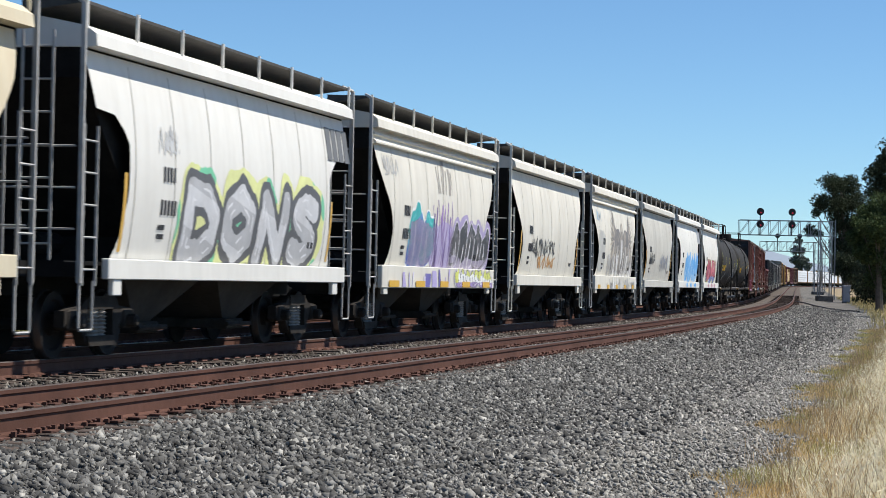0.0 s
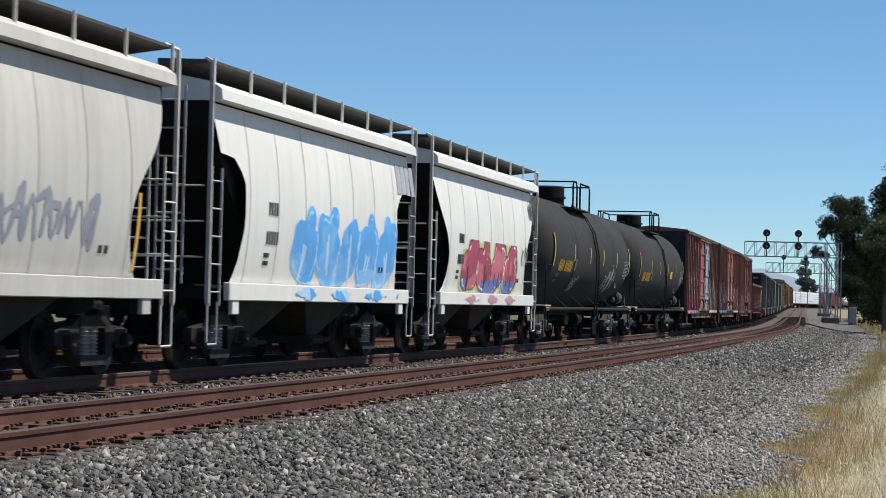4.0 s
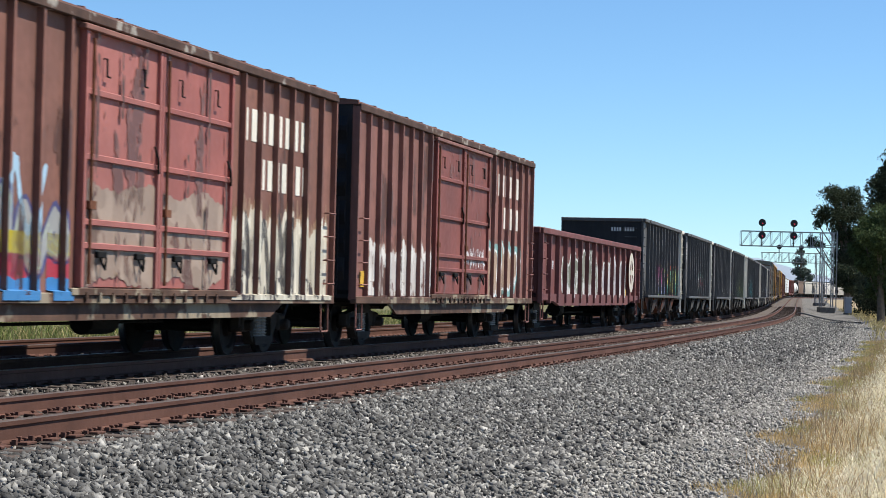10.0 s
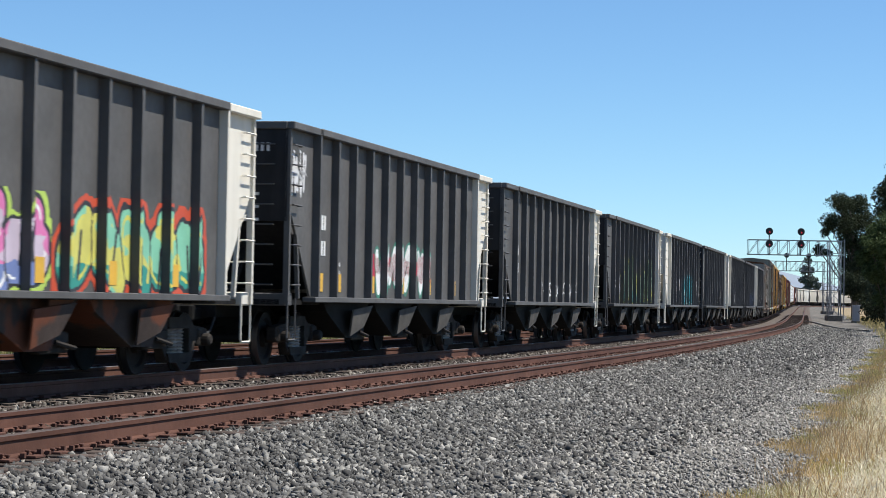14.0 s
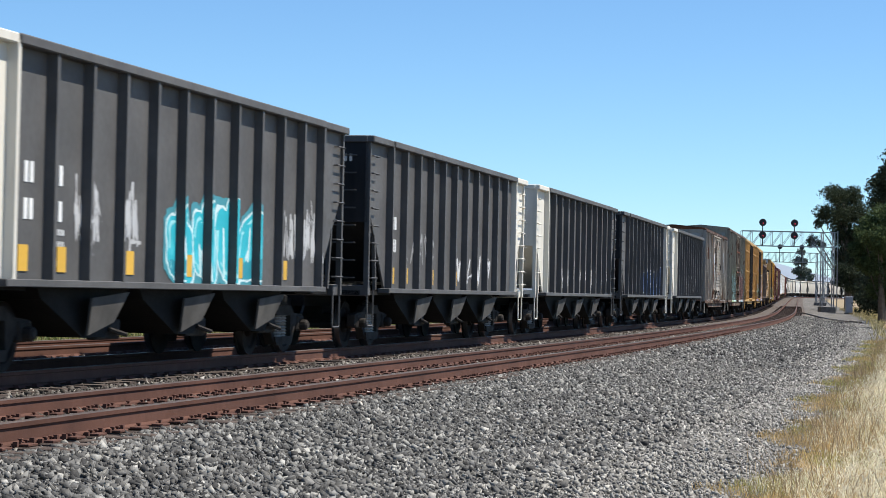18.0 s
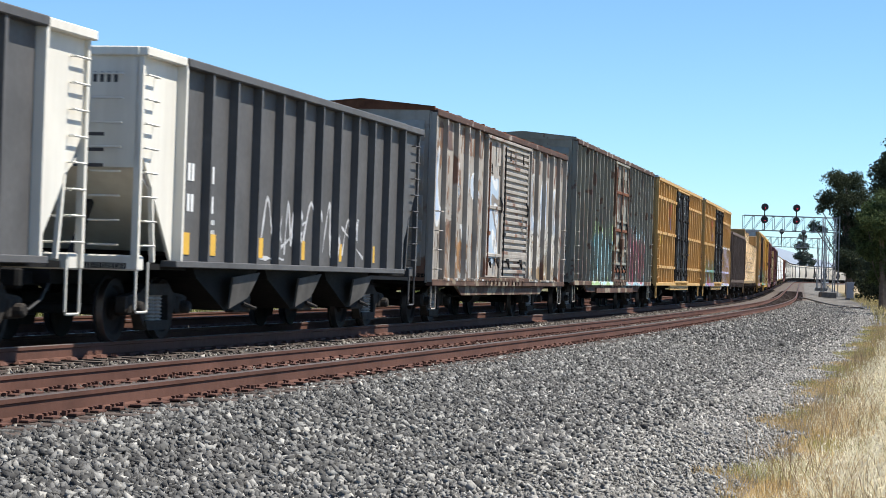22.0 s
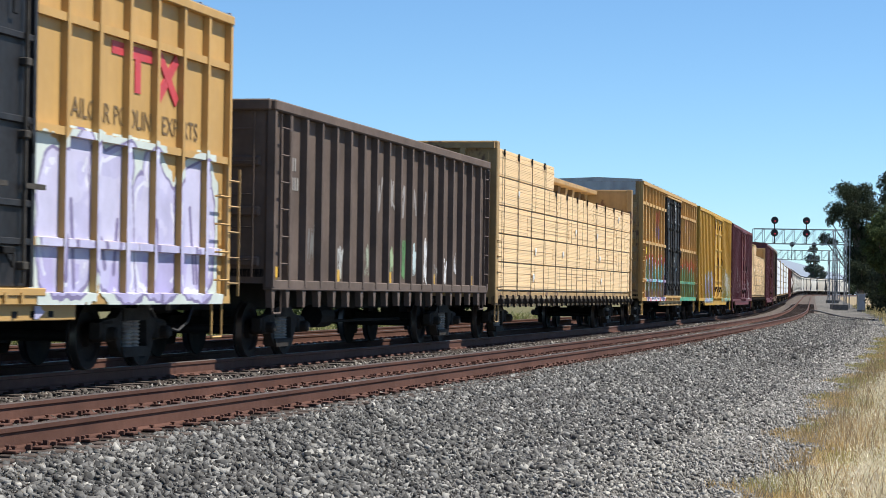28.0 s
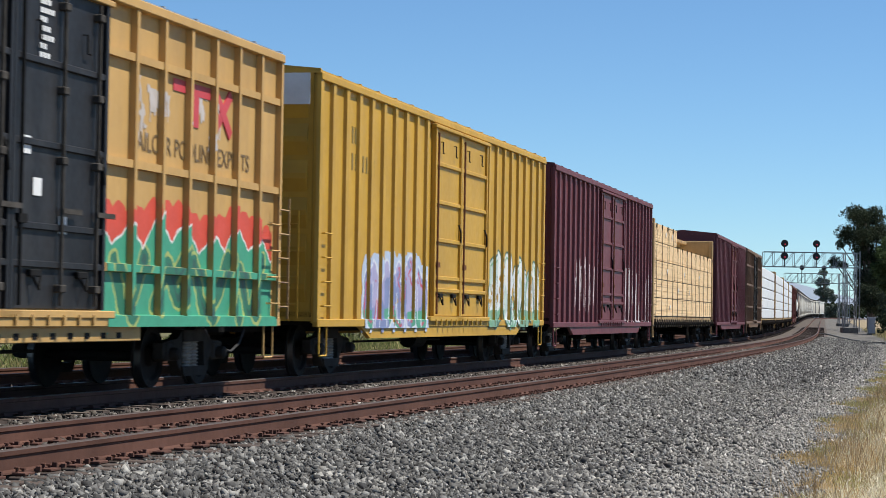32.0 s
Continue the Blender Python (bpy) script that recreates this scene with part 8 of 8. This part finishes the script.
        spray(car, "crossed red and blue arrows emblem", -5.75, -4.25, 2.98, 4.14, [(0.50, 0.05, 0.06), (0.07, 0.10, 0.44)], 1, sf, 1, "cross", layer=ly)
        words(car, "RAILCAR POOLING EXPERTS", 3.8, 3.05, 0.345, paint(0.16, 0.10, 0.04), W - 0.002, "dark painted slogan")
        tt = Shape().box(5.2, W - 0.012, 3.92, 6.6, W - 0.004, 4.08).box(5.95, W - 0.012, 3.5, 6.15, W - 0.004, 3.92).bar((6.75, W - 0.01, 3.5), (7.4, W - 0.01, 4.08), 0.02, 0.16).bar((7.4, W - 0.012, 3.5), (6.75, W - 0.012, 4.08), 0.02, 0.16)
        part("emblem", tt, paint(0.50, 0.05, 0.06), car, "red emblem")
        for dx in (-1.5, 1.0):
            for i in range(8):
                marks(car, dx, 4.55 - 0.10 * i, "8888"[:2 + i % 3], 0.06, CHALK, W - 0.055, pitch=1.6, wide=1.2)
        for dx, dz in ((-1.7, 3.25), (-1.0, 2.75), (-0.5, 2.0), (0.6, 2.75), (0.9, 2.3), (1.6, 1.9), (-1.4, 1.9)):
            part("notice", Shape().box(dx, W - 0.062, dz, dx + 0.22, W - 0.056, dz + 0.2), CHALK, car, "white paper notice")
        placards(car, [(-h + 1.25, 2.45)], paint(0.6, 0.45, 0.03), W - 0.005, "notice", 0.55, 0.28)
        ladder(car, -h - 0.02, W - 0.12, 0.95, 2.75, 0.5, "x", M["yellow"], 5)
        ladder(car, h + 0.02, W - 0.12, 0.95, 2.75, 0.5, "x", M["yellow_old"], 5)
        if pieces == "green":
            spray(car, "grey overpaint blotches across the slogan", 3.9, 7.2, 3.1, 4.0, [(0.47, 0.42, 0.38), (0.52, 0.47, 0.44)], 260, sf, 4, "patch", layer=ly, wear=0.5)
        if pieces == "lilac":
            spray(car, "lilac letters with violet outlines", 2.95, h - 0.3, 0.84, 2.95, [(0.55, 0.60, 0.55), (0.20, 0.17, 0.30), (0.52, 0.50, 0.66), (0.66, 0.66, 0.74), (0.42, 0.38, 0.60), (0.46, 0.44, 0.62)], 56, sf, 4, "mass", layer=ly, rim=0.04)
            spray(car, "green and purple letters", -h + 0.8, -2.2, 0.82, 2.1, [(0.30, 0.34, 0.40), (0.1, 0.05, 0.2), (0.16, 0.36, 0.24), (0.55, 0.5, 0.6), (0.45, 0.10, 0.16), (0.34, 0.28, 0.48)], 57, sf, 5, "mass", layer=ly, rim=0.04)
            spray(car, "lilac paint on the skirt", 3.0, 4.1, 0.68, 0.84, [(0.46, 0.44, 0.62), (0.60, 0.60, 0.66)], 257, flat_spray(W - 0.052), 4, "patch")
        if pieces == "green":
            spray(car, "green paint on the skirt", 3.0, 4.1, 0.68, 0.84, [(0.04, 0.30, 0.17), (0.02, 0.15, 0.07)], 258, flat_spray(W - 0.052), 4, "patch")
            spray(car, "teal and white letters in a red halo", -h + 1.2, -2.0, 0.84, 2.5, [(0.58, 0.06, 0.07), (0.64, 0.66, 0.66), (0.10, 0.42, 0.46), WHT, (0.07, 0.05, 0.14), (0.14, 0.08, 0.20)], 58, sf, 6, "mass", layer=ly, rim=0.06)
            spray(car, "green flames with a red crest", 2.95, h - 0.15, 0.84, 2.58, [(0.58, 0.07, 0.04), (0.66, 0.66, 0.62), (0.05, 0.30, 0.18), (0.025, 0.15, 0.09), (0.34, 0.40, 0.12), (0.03, 0.09, 0.07)], 59, sf, 4, "field", layer=ly)
    car, L, W = box_car(497.33, 516.22, "tall bright yellow boxcar with ribbed sides and graffiti", M["yellow_up"], 4.87, 0.76, 24, [(-1.9, 0.34, M["yellow_up"], 5), (0.36, 2.75, M["yellow_up"], 5)], roof=M["yellow_up"], end=M["yellow_up"], post_w=0.16, post_d=0.06)
    h = L / 2
    sf, ly = posts_surf(L, 24, W, 0.06, 0.08)
    part("end_plate", Shape().box(-h - 0.078, W + 0.1, 4.35, -h - 0.072, 1.3, 4.85), CHALK, car, "white plate on the end")
    spray(car, "lilac and blue letters", -6.7, -2.2, 0.72, 2.2, [(0.42, 0.50, 0.64), (0.62, 0.64, 0.68), (0.36, 0.34, 0.52), (0.45, 0.08, 0.12), (0.08, 0.3, 0.2), (0.20, 0.24, 0.42)], 63, sf, 5, "mass", layer=ly, rim=0.05, wear=0.2)
    spray(car, "white and green letters", 3.0, h - 0.3, 0.72, 2.6, [None, (0.04, 0.12, 0.09), (0.66, 0.68, 0.66), (0.15, 0.35, 0.2), (0.2, 0.36, 0.24), (0.45, 0.55, 0.50)], 64, sf, 4, "mass", layer=ly, rim=0.05, wear=0.32)
    marks(car, -h + 2.0, 3.9, "88", 0.28, paint(0.2, 0.14, 0.03), W)
    marks(car, -h + 2.0, 3.45, "88 88 8", 0.28, paint(0.2, 0.14, 0.03), W, pitch=0.8)
    car, L, W = box_car(517.47, 536.51, "tall maroon boxcar with ribbed sides and white tags", M["maroon"], 4.83, 0.71, 24, [(-1.9, 0.3, M["maroon"], 5), (0.32, 2.7, M["maroon"], 5)], roof=M["maroon"], end=M["maroon"], post_w=0.14)
    h = L / 2
    sf, ly = posts_surf(L, 24, W, 0.07, 0.07)
    spray(car, "white scrawled tags", -h + 3.4, -2.0, 1.0, 2.9, [(0.55, 0.45, 0.45)], 65, sf, 5, "tag", layer=ly, fat=0.05)
    spray(car, "white drips", 3.0, h - 0.8, 0.9, 2.6, [(0.55, 0.48, 0.48)], 66, sf, 10, "streaks", layer=ly)
    box_car(561.3, 579.6, "maroon boxcar behind a lumber car", M["maroon"], 4.83, 0.71, 24, [(-0.9, 1.0, M["maroon"], 5), (1.02, 2.9, M["maroon"], 5)], roof=M["maroon"], end=M["maroon"], post_w=0.14)
    box_car(581.1, 596.2, "dull brown boxcar with a dark door", M["brown_box"], 4.85, 0.75, 14, [(-1.0, 2.2, M["black"], 4)], roof=M["brown_box"], end=M["brown_box"], belts=(1.75, 2.95, 4.0))
    box_car(693.0, 708.8, "weathered red boxcar near the tail of the train", M["box_red2"], 4.4, 0.74, 20, [(-1.4, 1.6, M["box_red"], 4)], roof=M["rust"], end=M["black"])
    box_car(710.3, 726.0, "weathered brown boxcar near the tail of the train", M["box_brown"], 4.4, 0.74, 20, [(-1.4, 1.6, M["box_red2"], 4)], roof=M["rust"], end=M["black"])


def train_coal():
    whites = [(0, 1), (0, 1), (0, 1), (0, 1), (1, 0), (0, 1), (1, 0), (0, 1), (1, 0)]
    for i, (a, b) in enumerate(whites):
        n0 = 208.45 + 16.42 * i
        car, L, sf, ly = coal_hopper(n0, n0 + 14.72, "dark grey open hopper car with ribs" + (" and white-painted end" if a or b else ""), a, b, M["rust_bay"] if i == 0 else None)
        h = L / 2
        if i == 0:
            spray(car, "pink and lime letters", -h + 4.0, -h + 7.6, 1.1, 2.25, [(0.40, 0.55, 0.10), BLK, (0.6, 0.16, 0.36), WHT, (0.15, 0.2, 0.4), (0.5, 0.42, 0.5)], 70, sf, 3, "mass", layer=ly, rim=0.06)
            spray(car, "green and red letters", -h + 7.6, h - 1.9, 1.1, 2.3, [(0.50, 0.07, 0.03), BLK, (0.20, 0.50, 0.34), (0.6, 0.55, 0.1), (0.03, 0.25, 0.2), (0.55, 0.52, 0.12)], 71, sf, 5, "mass", layer=ly, rim=0.06)
            part("rust_stain", Shape().add([(0.2, -1.47, 1.0), (0.9, -1.47, 1.0), (0.55, -1.3, 0.62)], [(0, 1, 2)]), M["rust"], car)
        elif i == 1:
            spray(car, "red band with white block letters", -h + 4.9, -h + 9.4, 1.4, 1.95, [(0.42, 0.02, 0.05)], 72, sf, 1, "patch", layer=ly)
            spray(car, "white block letters", -h + 5.1, -h + 9.2, 1.1, 2.35, [None, (0.05, 0.2, 0.15), WHT, (0.5, 0.55, 0.52)], 73, sf, 4, layer=ly, fat=0.17)
            spray(car, "white tag on the corner panel", -h + 0.2, -h + 1.0, 2.6, 3.5, [(0.6, 0.6, 0.6)], 74, lambda x, z: -1.46, 2, "tag", fat=0.03)
        elif i == 2:
            spray(car, "white tags", -h + 5, h - 4, 1.2, 1.7, [(0.6, 0.6, 0.6)], 75, sf, 5, "tag", layer=ly, fat=0.025)
            spray(car, "white tag", h - 2.4, h - 1.5, 1.9, 2.6, [(0.6, 0.6, 0.6)], 76, sf, 2, "tag", layer=ly, fat=0.03)
        elif i == 3:
            spray(car, "dull green letters outlined in yellow", -h + 3.2, h - 2.6, 1.1, 2.65, [None, (0.46, 0.48, 0.06), (0.075, 0.13, 0.075), (0.12, 0.20, 0.13), (0.03, 0.16, 0.16), (0.14, 0.19, 0.14)], 77, sf, 6, "mass", layer=ly, rim=0.04)
            spray(car, "white tag", -h + 2.0, -h + 2.9, 1.3, 2.1, [(0.6, 0.6, 0.6)], 78, sf, 2, "tag", layer=ly, fat=0.04)
        elif i == 4:
            spray(car, "bright cyan letters", -h + 6.3, h - 4.2, 1.1, 2.35, [(0.05, 0.25, 0.3), (0.55, 0.7, 0.7), (0.02, 0.40, 0.48), (0.3, 0.65, 0.68), (0.02, 0.25, 0.32), (0.05, 0.46, 0.54)], 79, sf, 4, "mass", layer=ly, rim=0.04)
            for k, x in enumerate((-h + 3.3, -h + 4.6, h - 3.2, h - 2.3)):
                spray(car, "grey tag", x, x + 0.9, 1.4, 2.5, [(0.45, 0.45, 0.45)], 80 + k, sf, 3, "tag", layer=ly, fat=0.03)
        elif i == 5:
            spray(car, "white outlined letters", -h + 6.8, h - 3.2, 1.1, 1.95, [(0.6, 0.6, 0.6)], 84, sf, 4, "tag", layer=ly, fat=0.05)
            spray(car, "grey tags", -h + 3.2, -h + 5.2, 1.5, 2.3, [(0.3, 0.3, 0.3)], 85, sf, 3, "tag", layer=ly, fat=0.03)
        elif i == 6:
            for k, x in enumerate((-h + 4.2, -h + 5.6, -h + 7.5, h - 5.4, h - 2.6)):
                spray(car, "small white tag", x, x + 0.8, 1.15 + 0.12 * (k % 3), 1.9 + 0.2 * (k % 2), [(0.6, 0.6, 0.6)], 86 + k, sf, 2, "tag", layer=ly, fat=0.03)
        elif i == 7:
            spray(car, "white letters with blue fill", -h + 5.2, h - 2.6, 1.1, 2.2, [None, WHT, (0.04, 0.09, 0.24), (0.1, 0.2, 0.4)], 91, sf, 6, "mass", layer=ly, rim=0.05)
        else:
            spray(car, "thin white outlined letters", -h + 5.0, h - 3.4, 1.15, 2.3, [(0.5, 0.5, 0.5)], 92, sf, 5, "tag", layer=ly, fat=0.03)
    car, L, sf, ly = gondola(435.22, 450.4, "dark brown high-sided gondola with many ribs", M["gon_brown"], 3.9, 1.04, 18, True)
    h = L / 2
    sp = L / 18
    for k, (pn, cc, za, zb, ft) in enumerate(((2, (0.16, 0.15, 0.14), 1.3, 2.2, 0.03), (4, (0.42, 0.42, 0.40), 1.2, 1.9, 0.025), (6, (0.36, 0.40, 0.30), 1.25, 2.0, 0.022), (8, (0.30, 0.40, 0.22), 1.2, 1.95, 0.022), (9, (0.10, 0.24, 0.09), 1.2, 2.3, 0.045),
                                              (10, (0.50, 0.60, 0.60), 1.15, 2.05, 0.035), (11, (0.70, 0.70, 0.69), 1.15, 2.3, 0.03), (12, (0.26, 0.24, 0.22), 1.2, 1.6, 0.02), (13, (0.70, 0.70, 0.69), 1.15, 1.85, 0.025), (14, (0.5, 0.5, 0.5), 1.3, 2.0, 0.02))):
        spray(car, "tag on the panel between two ribs", -h + sp * (pn + 0.3), -h + sp * (pn + 0.92), za, zb, [cc], 93 + k, sf, 2, "tag", fat=ft)
    for k, pn in enumerate((7, 8, 9, 10, 11)):
        spray(car, "faint old white letters", -h + sp * (pn + 0.12), -h + sp * (pn + 0.9), 2.35, 3.2, [(0.27, 0.245, 0.23)], 193 + k, sf, 1, "tag", fat=0.05)
    placards(car, [(-h + L * (i + 0.35) / 18, 1.18) for i in (0, 4, 8, 12, 16)], YEL, -1.46, w=0.24, h=0.22)
    for z, n in ((2.9, 2), (2.6, 3)):
        marks(car, -h + 1.2, z, "888"[:n], 0.2, paint(0.35, 0.33, 0.3), -1.46)


def train_rest():
    lumber_car(451.6, 474.18, "yellow centre-beam flatcar loaded with fresh sawn lumber", M["pine"], False, 1)
    lumber_car(537.58, 559.8, "yellow centre-beam flatcar loaded with pale lumber", M["pine"], False, 2, True)
    for i in range(4):
        lumber_car(597.8 + 23.7 * i, 597.8 + 23.7 * i + 22.3, "centre-beam flatcar loaded with white-wrapped lumber", M["pine"], True, 5 + i, False)
    tank_car(728.0, 743.5, "white tank car near the tail of the train", M["white_b"], INK, "dark", "dark", True)
    covered_hopper(745.2, 760.5, "brown covered hopper car", M["brown_box"], top=4.3, detail=False)
    tones = [M["tan_b"], M["tan_b"], M["grey_b"], M["tan_b"], M["tan_b"], M["grey_b"]]
    for i in range(18):
        n0 = 762.3 + 18.1 * i
        covered_hopper(n0, n0 + 16.6, ("tan covered hopper car, its colour muted for haze", "light grey covered hopper car")[1 if i % 3 == 2 else 0], tones[i % 6], top=4.35, detail=False)


train_hoppers()
train_tanks()
train_boxcars()
train_coal()
train_rest()


# ---- a bird that darts across ----
def make_bird():
    b = thing("bird", "small dark grey bird darting past with spread wings", "bird", at=pose(285, 8, 20))
    part("body", Shape().lathe([(-0.065, 0.0), (-0.055, 0.010), (-0.035, 0.016), (0.0, 0.019), (0.035, 0.012), (0.06, 0.004), (0.06, 0.0)], "x", (0, 0, 0), 10), M["feather"], b, "slim dark body", smooth=True)
    for s in (-1, 1):
        part("wing", Shape().loft([[(-0.03, 0, 0.010), (0.015, 0, 0.012), (0.015, 0, 0.006), (-0.03, 0, 0.004)], [(-0.035, s * 0.06, 0.026), (0.01, s * 0.06, 0.026), (0.01, s * 0.06, 0.022), (-0.035, s * 0.06, 0.022)],
                                   [(0.02, s * 0.13, 0.020), (0.035, s * 0.13, 0.020), (0.035, s * 0.13, 0.018), (0.02, s * 0.13, 0.018)]]), M["feather"], b)
    part("tail", Shape().prism([(0.05, -0.005), (0.10, -0.016), (0.085, 0.0), (0.10, 0.016), (0.05, 0.005)], "z", -0.002, 0.002), M["feather"], b, "short forked tail")
    return b


BIRD = make_bird()


# ---- what moves ----
def gone(t):
    """Metres that the train has run since the start."""
    return 15.2428 * t - 0.0030934 * t * t


def motions():
    for car, mid, bx in CARS:
        rows = []
        for t in range(0, 33):
            s = mid - gone(t)
            a, b = Vector(line(s - bx)), Vector(line(s + bx))
            c, d = (a + b) / 2, b - a
            rows.append((t, pose(*c, 0, -math.degrees(math.atan2(d.z, math.hypot(d.x, d.y))), math.degrees(math.atan2(d.y, d.x)))))
        walk(car, rows)
    walk(BIRD, [(0, pose(285, 8, 20)), (18, pose(35.7, 8, 3.4)), (20, pose(7.96, 8, 2.46)), (20.4, pose(2.42, 8, 2.45)), (20.5, pose(1.035, 8, 2.45)), (20.6, pose(-0.35, 8, 2.47)), (20.7, pose(-1.73, 8, 2.52)),
                (21, pose(-5.9, 8.2, 5.2)), (21.5, pose(-12.5, 9, 9.5)), (24, pose(-46, 14, 16)), (32, pose(-150, 40, 30))])
    # every wheelset turns alike, at the speed of the train
    first = WHEELSETS[0]
    walk(first, [(k / FPS, pose(0, 0, 0, 0, -math.degrees(gone(k / FPS) / 0.42), 0)) for k in range(0, 32 * FPS + 1)])
    keys = first.animation_data
    for w in WHEELSETS[1:]:
        w.rotation_mode = "QUATERNION"
        ad = w.animation_data_create()
        ad.action = keys.action
        ad.action_slot = keys.action_slot


motions()
